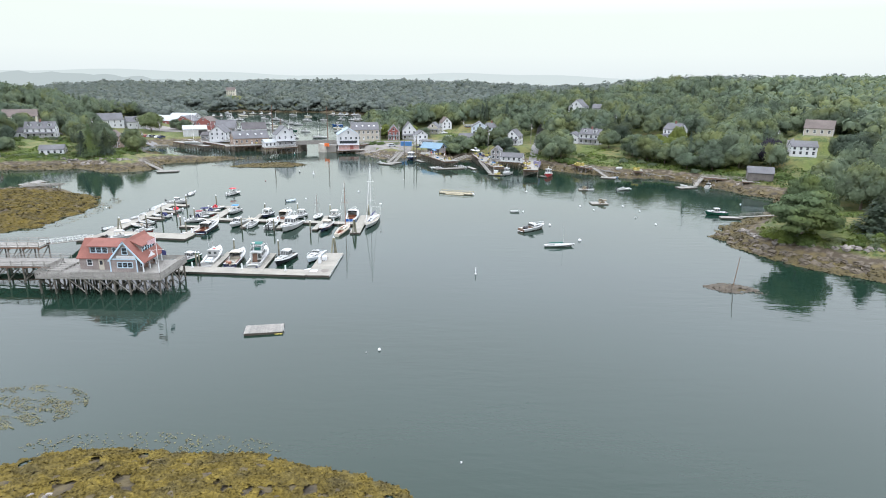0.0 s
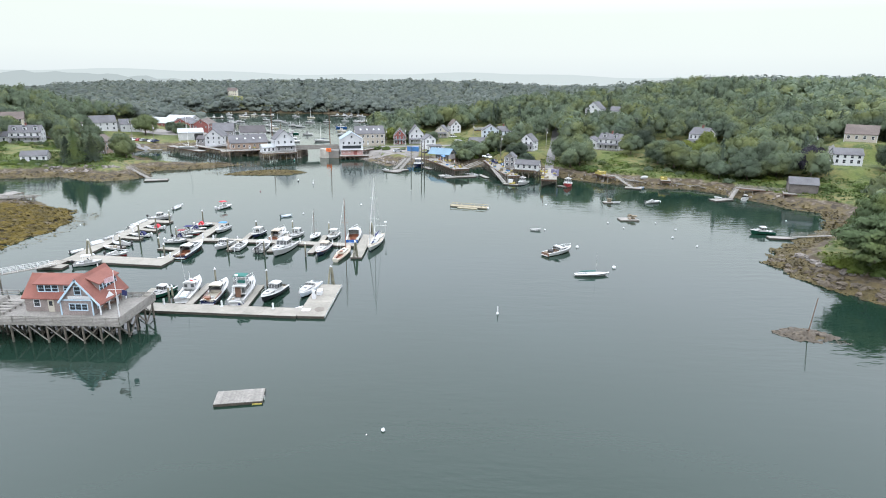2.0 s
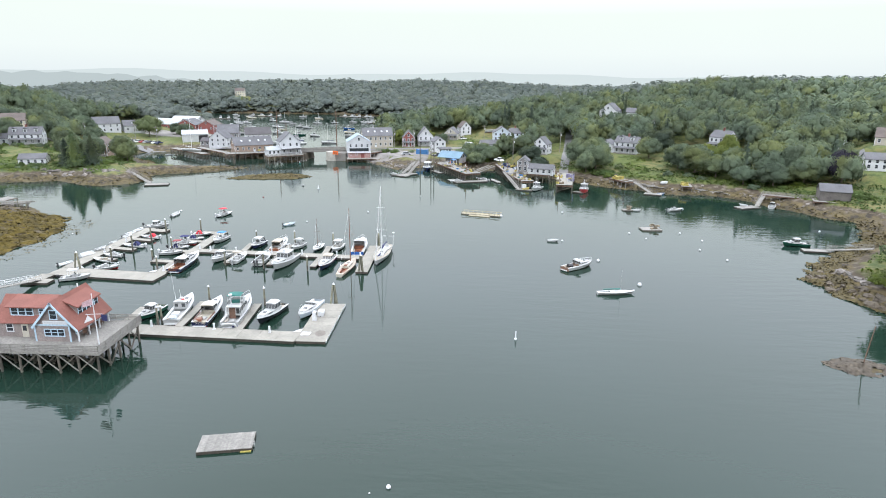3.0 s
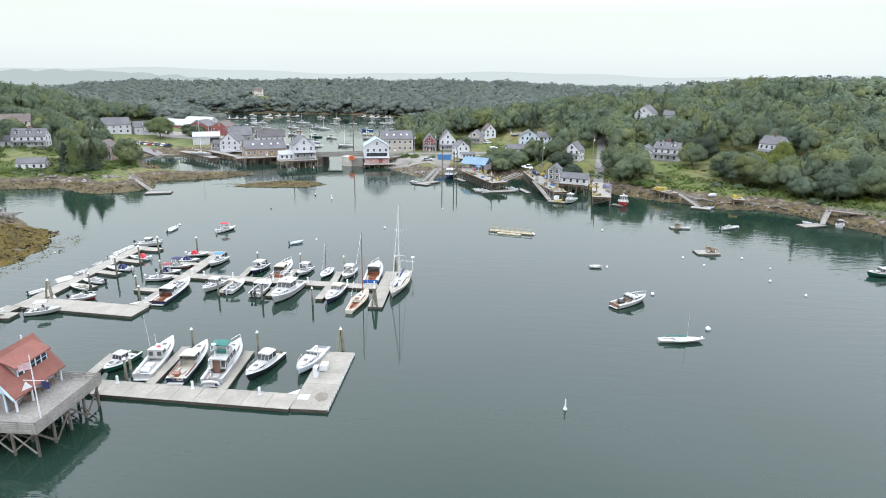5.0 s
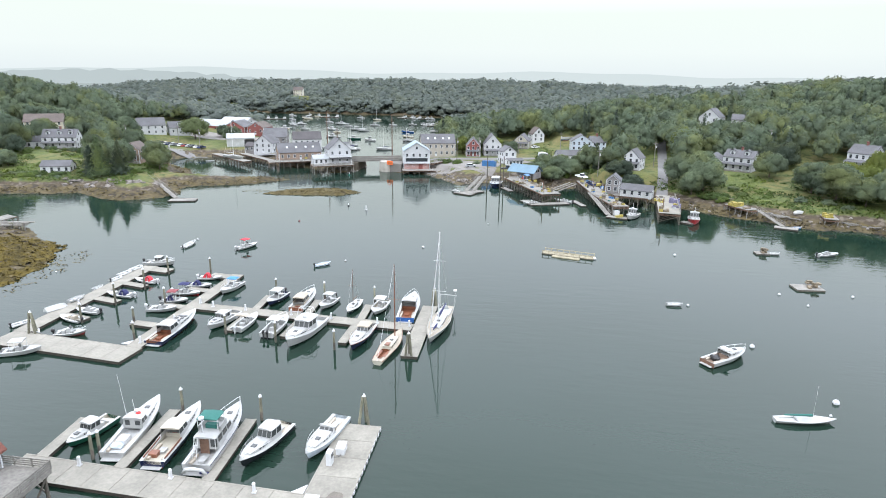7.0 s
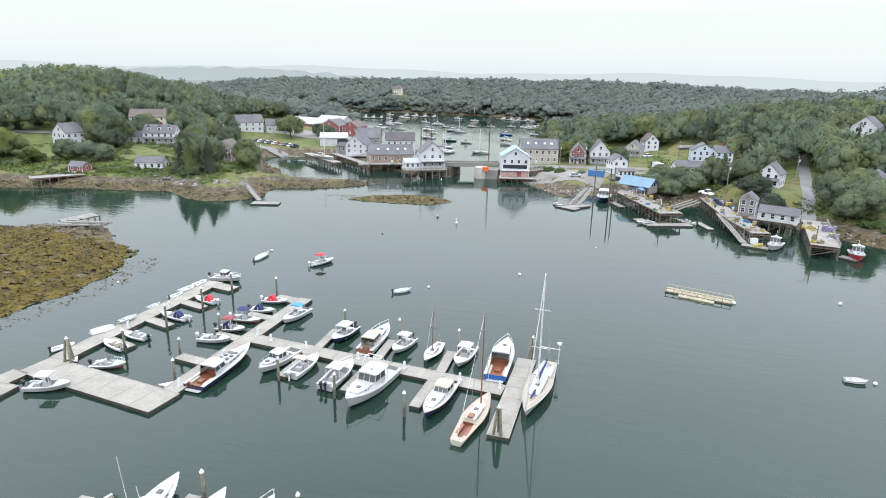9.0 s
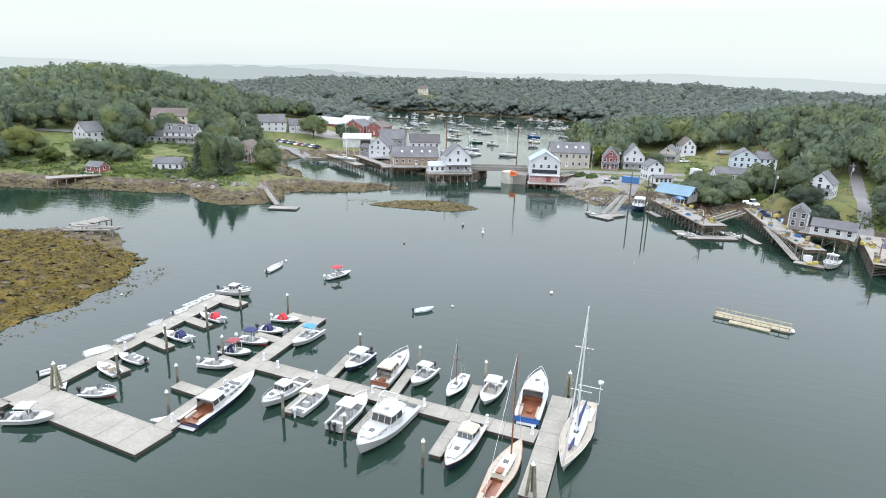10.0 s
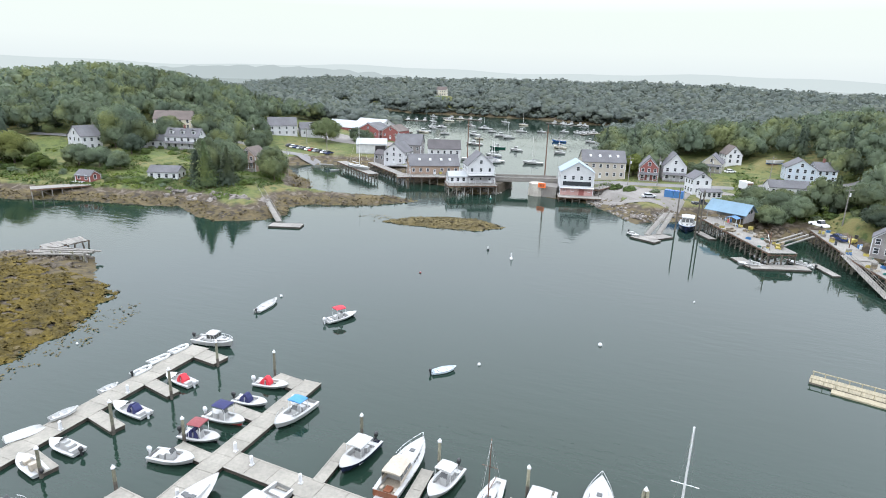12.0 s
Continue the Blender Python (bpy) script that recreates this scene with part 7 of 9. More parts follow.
def wheelhouse(ob, x0, x1, w, z0, z1, rake=0.5, wall="gel", roof="gel", back=True, aft_roof=0.0, panes=3):
    """A pilothouse with raked front windows, side windows and a roof that may run aft over the cockpit."""
    g = Geo()
    xt = x1 - rake
    lo = [(x0, -w, z0), (x1, -w * 0.88, z0), (x1, w * 0.88, z0), (x0, w, z0)]
    hi = [(x0, -w * 0.94, z1), (xt, -w * 0.82, z1), (xt, w * 0.82, z1), (x0, w * 0.94, z1)]
    g.add(lo + hi, [(0, 1, 5, 4), (1, 2, 6, 5), (2, 3, 7, 6), (4, 5, 6, 7)] + ([(3, 0, 4, 7)] if back else []))
    hs = part("wheelhouse", g, M[wall], ob)
    za, zb = z0 + (z1 - z0) * 0.46, z0 + (z1 - z0) * 0.9
    fa, fb = 0.46, 0.9
    for i in range(panes):
        t0, t1 = (i + 0.07) / panes, (i + 0.93) / panes
        def front(t, f):
            xx = x1 + (xt - x1) * f + 0.03
            ww = (w * 0.88 + (w * 0.82 - w * 0.88) * f)
            return (xx, -ww + 2 * ww * t, z0 + (z1 - z0) * f)
        q = [front(t0, fa), front(t1, fa), front(t1, fb), front(t0, fb)]
        part("windscreen", Geo().add(q + [(a - 0.04, b, c) for a, b, c in q], [(0, 1, 2, 3), (7, 6, 5, 4), (0, 4, 5, 1), (1, 5, 6, 2), (2, 6, 7, 3), (3, 7, 4, 0)]), M["boat_glass"], hs)
    n = 2 if (x1 - x0) < 3.2 else 3
    for sg in (-1, 1):
        for i in range(n):
            def side(t, f):
                xa, xb = x0, x1 + (xt - x1) * f
                wa = w + (w * 0.94 - w) * f
                wb = w * 0.88 + (w * 0.82 - w * 0.88) * f
                return (xa + (xb - xa) * t, sg * (wa + (wb - wa) * t + 0.025), z0 + (z1 - z0) * f)
            t0, t1 = (i + 0.1) / n, (i + 0.9) / n
            q = [side(t0, fa), side(t1, fa), side(t1, fb), side(t0, fb)]
            part("side_window", Geo().add(q + [(a, b - sg * 0.04, c) for a, b, c in q], [(0, 1, 2, 3), (7, 6, 5, 4), (0, 4, 5, 1), (1, 5, 6, 2), (2, 6, 7, 3), (3, 7, 4, 0)]), M["boat_glass"], hs)
    rf = Geo()
    xa, xb = x0 - 0.12 - aft_roof, xt + 0.28
    rf.rings([[(x, -w * k, z1), (x, -w * k * 0.6, z1 + 0.12), (x, 0, z1 + 0.16), (x, w * k * 0.6, z1 + 0.12), (x, w * k, z1), (x, w * k, z1 - 0.06), (x, -w * k, z1 - 0.06)] for x, k in ((xa, 0.94), (xa + 0.3, 1.0), (xb - 0.4, 0.95), (xb, 0.8))])
    part("wheelhouse_roof", rf, M[roof], ob)
    if aft_roof > 0:
        for sg in (-1, 1):
            part("roof_post", Geo().tube((xa + 0.15, sg * w * 0.88, z0 - 0.2), (xa + 0.15, sg * w * 0.88, z1), 0.04, 0.04, 6), M["alu"], ob)
    return hs


def trunk_cabin(ob, st, x0, x1, h, k=0.68, mat="gel", ports=3):
    g = Geo()
    rows_t = []
    for i in range(7):
        x = x0 + (x1 - x0) * i / 6
        p = lerp_station(st, x)
        w = p[1] * k
        hh = h * (1 - 0.55 * (i / 6) ** 2)
        rows_t.append([(x, -w, p[2]), (x, -w * 0.9, p[2] + hh), (x, 0, p[2] + hh + 0.07), (x, w * 0.9, p[2] + hh), (x, w, p[2])])
    g.rings(rows_t, True, False)
    c = part("trunk_cabin", g, M[mat], ob)
    for sg in (-1, 1):
        for i in range(ports):
            a = rows_t[i + 1][0 if sg < 0 else 4]
            b = rows_t[i + 1][1 if sg < 0 else 3]
            xx, yy, zz = a[0] + 0.1, (a[1] + b[1]) / 2, (a[2] + b[2]) / 2
            part("porthole", Geo().box(xx, yy + sg * 0.02, zz - 0.08, (x1 - x0) / 9, 0.05, 0.17), M["boat_glass"], c)
    p = rows_t[3][2]
    part("hatch", Geo().box(p[0] + 0.2, 0, p[2] - 0.02, 0.55, 0.55, 0.08), M["boat_glass"], c)
    return c


def bow_rail(ob, st, x0, h=0.6):
    L = st[-1][0]
    pts = []
    for sg in (-1, 1):
        for i in range(6):
            p = lerp_station(st, x0 + (L - 0.1 - x0) * i / 5)
            pts.append((p[0], sg * max(0.04, p[1] - 0.1), p[2] + h, p[2]))
    left, right = pts[:6], pts[6:]
    g = Geo()
    order = left + right[::-1]
    g.line([q[:3] for q in order], 0.028, 4)
    for q in order[::2]:
        g.tube((q[0], q[1], q[3]), q[:3], 0.024, 0.024, 4)
    part("bow_rail", g, M["metal"], ob)


def place(stern, bow, cut=0.91):
    """The pose and length of a boat whose stern and bow stand over these points."""
    L = math.dist(stern, bow) * cut
    return pose(stern[0], stern[1], 0, 0, 0, heading(stern, bow)), L


def motor_yacht(label, stern, bow, beam=3.6, hull="navy", deck="gel", rub="teak", floor="teak_deck", house_wall="gel", house_roof="gel", aft=0.38, house_len=0.24, fs=0.85, fb=1.6, trunk=0.85, aft_roof=0.0,
                bottom="red_hull", rail=True, back=False, tall=1.5, seats="tan", mast=0.0, name="motor_yacht"):
    m, L = place(stern, bow)
    beam *= 0.93
    ob = thing(name, label, "motorboat", m, "berthed boats")
    st = stations(L, beam, fs, fb)
    hull_parts(ob, st, hull, bottom, rub)
    x_open = L * (aft + house_len * 0.4)
    deck_parts(ob, st, x_open, 0.40, 0.5, deck, floor)
    p = lerp_station(st, L * aft)
    w = p[1] * 0.78
    wheelhouse(ob, L * aft, L * (aft + house_len), w, p[2] - 0.1, p[2] + tall, 0.7, house_wall, house_roof, back, aft_roof)
    if trunk:
        trunk_cabin(ob, st, L * (aft + house_len) - 0.15, L * 0.86, trunk * 0.55, 0.66, deck)
    for sg in (-1, 1):
        part("cockpit_seat", Geo().span(L * 0.06, L * aft * 0.85, sg * (p[1] - 0.82), sg * (p[1] - 0.45), 0.5, 0.78) if sg > 0 else Geo().span(L * 0.06, L * aft * 0.85, -(p[1] - 0.45), -(p[1] - 0.82), 0.5, 0.78), M[seats], ob)
    part("engine_box", Geo().box(L * aft * 0.55, 0, 0.5, 0.95, 0.75, 0.3), M["teak" if floor.startswith("teak") else deck], ob)
    part("swim_platform", Geo().span(-0.55, 0.05, -beam * 0.36, beam * 0.36, 0.18, 0.26), M["teak" if rub == "teak" else deck], ob)
    if rail:
        bow_rail(ob, st, L * 0.55)
    if mast:
        part("radio_mast", Geo().tube((L * (aft + 0.08), 0, p[2] + tall), (L * (aft + 0.05), 0, p[2] + tall + mast), 0.05, 0.03, 6), M["alu"], ob)
        part("radar", Geo().tube((L * (aft + 0.1), 0, p[2] + tall + 0.3), (L * (aft + 0.1), 0, p[2] + tall + 0.5), 0.3, 0.3, 10), M["white"], ob)
    part("cleat", Geo().box(L * 0.94, 0, lerp_station(st, L * 0.94)[2] + 0.06, 0.3, 0.08, 0.1), M["metal"], ob)
    return ob, st, L


def skiff(label, stern, bow, beam=2.1, hull="gel", bottom="black_hull", top="", top_len=0.3, console=True, cover="", motor="black", inside="gel", fs=0.52, fb=0.85, rail=False, cabin=False, twin=False, stripe="", name="skiff", seat="", screen=True, cut=0.94, cab_roof="gel"):
    m, L = place(stern, bow, cut)
    ob = thing(name, label, "motorboat", m, "berthed boats")
    st = stations(L, beam, fs, fb, 3.0, 0.9, 0.42)
    hull_parts(ob, st, hull, bottom, stripe or hull)
    if cabin:
        deck_parts(ob, st, L * 0.55, 0.26, 0.35, "gel", inside)
        p = lerp_station(st, L * 0.42)
        wheelhouse(ob, L * 0.40, L * 0.64, p[1] * 0.74, p[2] - 0.15, p[2] + 1.15, 0.45, "gel", cab_roof, False)
        trunk_cabin(ob, st, L * 0.62, L * 0.88, 0.4, 0.62, "gel", 2)
    else:
        deck_parts(ob, st, L * 0.66, 0.26, 0.3, "gel", inside)
    zf = 0.3
    if console and not cabin:
        c = part("console", Geo().box(L * 0.46, 0, zf, 0.75, 0.75, 0.95), M["gel"], ob)
        if screen:
            part("windscreen", Geo().add([(L * 0.46 + 0.4, -0.42, zf + 0.9), (L * 0.46 + 0.4, 0.42, zf + 0.9), (L * 0.46 + 0.12, 0.36, zf + 1.35), (L * 0.46 + 0.12, -0.36, zf + 1.35), (L * 0.46 + 0.37, -0.42, zf + 0.9), (L * 0.46 + 0.37, 0.42, zf + 0.9), (L * 0.46 + 0.09, 0.36, zf + 1.35), (L * 0.46 + 0.09, -0.36, zf + 1.35)],
                 [(0, 1, 2, 3), (7, 6, 5, 4), (0, 4, 5, 1), (1, 5, 6, 2), (2, 6, 7, 3), (3, 7, 4, 0)]), M["boat_glass"], c)
    if seat:
        part("helm_seat", Geo().box(L * 0.3, 0, zf, 0.55, beam * 0.42, 0.75), M[seat], ob)
        part("bow_seat", Geo().box(L * 0.62, 0, zf, 0.5, beam * 0.36, 0.45), M[seat], ob)
    else:
        part("stern_bench", Geo().box(L * 0.14, 0, zf, 0.5, beam * 0.66, 0.42), M["gel"], ob)
        part("helm_seat", Geo().box(L * 0.3, 0, zf, 0.6, 0.9, 0.7), M["gel"], ob)
    if cover:
        w = beam * 0.24
        for nm, xx, lean in (("seat_cover", L * 0.27, 0.32), ("console_cover", L * 0.44, -0.28)):
            part(nm, Geo().rings([[(xx - 0.32, y, zf + 0.1), (xx + 0.3, y, zf + 0.1), (xx + 0.24 + lean * 0.3, y * 0.92, zf + 0.62), (xx + 0.08 + lean, y * 0.85, zf + 1.12), (xx - 0.08 + lean, y * 0.85, zf + 1.1), (xx - 0.24, y * 0.92, zf + 0.6)] for y in (-w, -w * 0.4, w * 0.5, w)]), M[cover], ob)
    if top:
        canopy(ob, L * 0.28, L * (0.28 + top_len), beam * 0.4, zf + 2.05, top, zf + 0.3)
    if motor:
        for y in ((-0.35, 0.35) if twin else (0.0,)):
            outboard(ob, 0.0, y, fs - 0.05, motor, 1.0)
    if rail:
        bow_rail(ob, st, L * 0.58, 0.5)
    return ob


def inflatable(label, stern, bow, beam=1.6, z=0.0, motor=True, mat="grey_rubber", cover=False):
    m, L = place(stern, bow, 1.0)
    m = Matrix.Translation((0, 0, z)) @ m
    ob = thing("inflatable_dinghy", label, "inflatable dinghy", m, "dinghies")
    r = beam * 0.14
    g = Geo()
    pts = [(0.0, beam / 2 - r), (L * 0.6, beam / 2 - r), (L * 0.82, beam * 0.28), (L - r, 0.08), (L - r, -0.08), (L * 0.82, -beam * 0.28), (L * 0.6, -beam / 2 + r), (0.0, -beam / 2 + r)]
    for a, b in zip(pts, pts[1:]):
        za, zb = (r + 0.02 + 0.2 * max(0, q[0] / L - 0.6) for q in (a, b))
        g.tube((a[0], a[1], za), (b[0], b[1], zb), r, r, 8)
    part("tube", g, M[mat], ob, "", True)
    part("floor", Geo().span(0.2, L * 0.75, -beam * 0.3, beam * 0.3, 0.06, 0.12), M["white_old"], ob)
    part("transom", Geo().span(0.15, 0.22, -beam * 0.36, beam * 0.36, 0.05, 0.5), M["white"], ob)
    part("thwart", Geo().span(L * 0.4, L * 0.5, -beam * 0.36, beam * 0.36, 0.28, 0.34), M["white"], ob)
    if motor:
        outboard(ob, 0.15, 0, 0.4, "black", 0.7)
    return ob


def rowboat(label, stern, bow, beam=1.4, z=0.0, hull="gel", inside="white_old", upturned=False, motor=False, cut=0.95, item=""):
    m, L = place(stern, bow, cut)
    m = Matrix.Translation((0, 0, z)) @ m
    ob = thing("dinghy", label, "dinghy", m, "dinghies")
    st = stations(L, beam, 0.42, 0.6, 2.2, 0.75, 0.45, 11, 0.75)
    if upturned:
        ob.matrix_basis = m @ Matrix.Translation((0, 0, 0.5)) @ Matrix.Rotation(math.pi, 4, "X")
    hull_parts(ob, st, hull, hull)
    if not upturned:
        deck_parts(ob, st, L * 0.9, 0.08, 0.1, hull, inside)
        for t in (0.15, 0.42, 0.68):
            w = lerp_station(st, L * t)[1] - 0.08
            part("thwart", Geo().span(L * t - 0.12, L * t + 0.12, -w, w, 0.28, 0.33), M[inside], ob)
        if item:
            part("gear", Geo().lump(L * 0.3, 0, 0.3, 0.3, 0.25, 0.2, 4, 7, 4, 0.2), M[item], ob)
    if motor:
        outboard(ob, 0, 0, 0.4, "black", 0.75)
    return ob


def sailboat(label, stern, bow, beam, mast_h, mast_at=0.58, hull="gel", deck="gel", well="gel", mast="alu", cover="", bottom="navy", fs=0.75, fb=1.0, spreaders=1, boom=0.36, cabin=True, rail=False, coach="gel", r=0.09, wire=True, cut=0.96, boom_up=1.15, rub="gel"):
    m, L = place(stern, bow, cut)
    ob = thing("sailboat", label, "sailboat", m, "sailing boats")
    st = stations(L, beam, fs, fb, 2.0, 0.55, 0.45, 15, 0.8)
    hull_parts(ob, st, hull, bottom, rub)
    deck_parts(ob, st, L * 0.34, beam * 0.2, 0.35, deck, well, L * 0.07)
    if cabin:
        trunk_cabin(ob, st, L * 0.36, L * 0.72, 0.42, 0.55, coach, 4)
    x = L * mast_at
    zd = lerp_station(st, x)[2]
    part("mast", Geo().tube((x, 0, zd), (x - 0.1, 0, mast_h), r, r * 0.6, 8), M[mast], ob)
    bz = zd + boom_up
    part("boom", Geo().tube((x - 0.1, 0, bz), (x - boom * L, 0, bz + 0.05), r * 0.75, r * 0.65, 7), M[mast], ob)
    if cover:
        part("sail_cover", Geo().tube((x - 0.15, 0, bz + 0.14), (x - boom * L + 0.2, 0, bz + 0.14), min(0.26, 0.09 * beam), 0.1, 8), M[cover], ob, "canvas sail cover")
    g = Geo()
    for k in range(spreaders):
        g = Geo()
        zz = zd + (mast_h - zd) * (k + 1) / (spreaders + 1) + 0.4
        wy = beam * (0.36 - 0.07 * k)
        part("spreader", g.tube((x - 0.1, -wy, zz), (x - 0.1, wy, zz), 0.035, 0.035, 5), M[mast], ob)
    if wire:
        top = (x - 0.1, 0, mast_h - 0.1)
        for nm, end in (("forestay", (L * 0.98, 0, fb)), ("backstay", (0.1, 0, fs)), ("shroud", (x - 0.2, -beam * 0.45, zd)), ("shroud", (x - 0.2, beam * 0.45, zd))):
            part(nm, Geo().tube(top, end, 0.018, 0.018, 4), M["metal"], ob)
    if rail:
        bow_rail(ob, st, L * 0.72, 0.6)
        gr = Geo()
        for sg in (-1, 1):
            pts = []
            for i in range(8):
                p = lerp_station(st, L * (0.02 + 0.7 * i / 7))
                pts.append((p[0], sg * (p[1] - 0.08), p[2] + 0.6))
                gr.tube((p[0], sg * (p[1] - 0.08), p[2]), pts[-1], 0.018, 0.018, 4)
            gr.line(pts, 0.014, 4)
        part("lifelines", gr, M["metal"], ob)
    return ob, st, L, x


# marina, dinghy float side
skiff("white centre-console boat with white hardtop", (-86.5, 150.1), (-80.8, 152.3), 2.3, "gel", "black_hull", "gel", 0.34, True, "", "black", fs=0.75, fb=1.1)
ob, st, L = motor_yacht("long navy picnic yacht with varnished cockpit", (-65.7, 156.9), (-65.5, 170.9), 3.7, "navy", "gel", "gel", "teak", "gel", "gel", 0.24, 0.22, 0.85, 1.45, 0.95, rail=False, tall=1.35)
for x in (0.52, 0.6, 0.68):
    for sg in (-1, 1):
        part("deck_hatch", Geo().box(L * x, sg * 0.5, 1.72 - (x - 0.52) * 0.6, 0.5, 0.5, 0.09), M["boat_glass"], ob)
skiff("white centre-console boat with small awning", (-83.7, 158), (-78.7, 159.4), 2.1, "gel", "red_hull", "", 0.3, True, "", "black", rail=True)
skiff("small white skiff with tan seats", (-83.2, 163.4), (-88.3, 164.6), 1.9, "gel", "black_hull", "", 0.3, False, "", "black", inside="white_old", seat="tan")
skiff("small white outboard skiff with dark console", (-82.8, 167.6), (-87.8, 167.8), 2.0, "gel", "black_hull", "", 0.3, True, "", "black")
skiff("white skiff with navy covers on its seats", (-82, 176.1), (-88.1, 176.5), 2.2, "gel", "black_hull", "", 0.3, True, "navy_canvas", "white")
skiff("white skiff with bright red seat covers", (-82.3, 184.2), (-87.8, 184.9), 2.1, "gel", "black_hull", "", 0.3, True, "red_canvas", "white")
skiff("white cabin cruiser with small pilothouse", (-92.2, 195.6), (-84.9, 196.1), 2.6, "gel", "black_hull", cabin=True, motor="black", fs=0.8, fb=1.25, rail=True)
inflatable("white inflatable dinghy afloat beside the dinghy float", (-93.3, 159.6), (-91.9, 162.8), 1.5)
rowboat("pale dinghy lying upturned on the dinghy float", (-91.8, 165.5), (-90.5, 169.7), 1.5, 0.5, "grey_rubber", "white_old", True)
rowboat("white rowing dinghy lying on the dinghy float", (-91.1, 170.4), (-90.3, 173.8), 1.3, 0.5, "gel")
rowboat("small white dinghy lying beside the float", (-92, 177.9), (-91.5, 180.6), 1.2, 0.0, "gel")
inflatable("grey inflatable dinghy with black outboard", (-91.5, 182.8), (-91.2, 185.9), 1.5, 0.3)
inflatable("pale grey inflatable dinghy hauled onto the float", (-92.1, 186.3), (-91.6, 189.7), 1.6, 0.3, False)
inflatable("pale grey inflatable dinghy hauled onto the float", (-91.8, 190), (-91.5, 193.3), 1.6, 0.3, False)
# marina, centre float
skiff("white skiff with red seats", (-75.3, 188.3), (-70, 188.8), 2.1, "gel", "black_hull", "", 0.3, False, "red_canvas", "white")
skiff("white skiff with dark blue seat covers", (-74.9, 183.7), (-69.8, 183.9), 2.1, "gel", "black_hull", "", 0.3, False, "navy_canvas", "black")
skiff("white boat with navy bimini top", (-75.7, 179.4), (-69.6, 179.3), 2.2, "gel", "red_hull", "navy_canvas", 0.34, True, "", "white")
skiff("white boat with faded maroon bimini top", (-75.4, 174.9), (-70, 175.5), 2.2, "gel", "black_hull", "maroon_canvas", 0.34, True, "navy_canvas", "black")
skiff("white open centre-console boat", (-75.3, 170.4), (-69.7, 171.1), 2.3, "gel", "black_hull", "", 0.3, True, "", "white", fs=0.7, fb=1.0)
skiff("white cuddy boat with bright blue canopy", (-65.3, 186.8), (-66, 179.3), 2.5, "gel", "black_hull", "blue_canvas", 0.22, True, "", "", cabin=False, fs=0.8, fb=1.15, rail=True)
# marina, east float north side
skiff("navy-hulled boat with white hardtop", (-54, 182.3), (-54.7, 175.2), 2.5, "navy", "black_hull", "gel", 0.36, True, "", "black", fs=0.8, fb=1.2, stripe="gel")
ob, st, L = motor_yacht("white day cruiser with tan canopy and teak transom", (-48.7, 174.2), (-48.6, 185), 3.2, "gel", "gel", "gel", "teak_deck", "tan", "tan", 0.14, 0.34, 0.95, 1.4, 0.7, bottom="navy", tall=1.3)
part("teak_transom", Geo().span(-0.06, 0.0, -1.35, 1.35, 0.2, 0.9), M["teak"], ob, "varnished teak transom")
skiff("small white cuddy boat with canvas hardtop", (-43.5, 181.4), (-44.4, 174.9), 2.4, "gel", "black_hull", "gel", 0.28, True, "", "black", fs=0.75, fb=1.1)
sailboat("small white daysailer with dark mast", (-38.6, 181.3), (-39, 174), 2.3, 7.7, 0.56, "gel", "gel", "gel", "brown_wood", "", "navy", 0.6, 0.8, 1, 0.34, True, False, "gel", 0.07)
skiff("white runabout with cream bimini top", (-33.7, 181.3), (-34.1, 173.8), 2.6, "gel", "black_hull", "gel", 0.3, True, "", "", fs=0.8, fb=1.1, inside="cream")
ob, st, L = motor_yacht("white express yacht with blue transom and brown cockpit", (-28.1, 172.7), (-28.6, 185.9), 3.7, "gel", "gel", "gel", "teak", "gel", "gel", 0.34, 0.2, 1.0, 1.6, 0.8, bottom="blue_hull")
part("blue_transom", Geo().span(-0.05, 0.0, -1.56, 1.56, 0.2, 0.98), M["blue_hull"], ob, "bright blue transom")
# marina, east float south side
skiff("white hardtop fishing boat with dark bottom", (-58.6, 171.2), (-59.9, 162.8), 2.7, "gel", "green_hull", cabin=True, motor="", fs=0.9, fb=1.3, rail=True)
skiff("white centre-console boat with grey canvas top", (-55.2, 163.8), (-54.4, 170.9), 2.5, "gel", "black_hull", "tan", 0.18, True, "", "white", fs=0.8, fb=1.2)
skiff("white walkaround boat with twin black outboards", (-49.3, 162.5), (-48.7, 170.7), 2.8, "gel", "black_hull", "gel", 0.3, True, "", "black", fs=0.9, fb=1.35, twin=True, rail=True)
ob, st, L = motor_yacht("big white lobster-style cruiser with radar arch", (-42.9, 170.4), (-44.4, 157.7), 4.3, "gel", "gel", "gel", "white_old", "gel", "gel", 0.36, 0.24, 1.1, 1.85, 0.9, bottom="black_hull", tall=1.7, mast=1.8, aft_roof=0.9)
for sg in (-1, 1):
    part("tower_leg", Geo().tube((L * 0.3, sg * 1.45, 2.7), (L * 0.36, sg * 1.05, 4.6), 0.04, 0.04, 6).tube((L * 0.5, sg * 1.35, 2.7), (L * 0.45, sg * 1.05, 4.6), 0.04, 0.04, 6), M["alu"], ob)
part("tower_rail", Geo().tube((L * 0.36, -1.05, 4.6), (L * 0.36, 1.05, 4.6), 0.04, 0.04, 6).tube((L * 0.45, -1.05, 4.6), (L * 0.45, 1.05, 4.6), 0.04, 0.04, 6).tube((L * 0.36, -1.05, 4.6), (L * 0.45, -1.05, 4.6), 0.04, 0.04, 6).tube((L * 0.36, 1.05, 4.6), (L * 0.45, 1.05, 4.6), 0.04, 0.04, 6), M["alu"], ob)
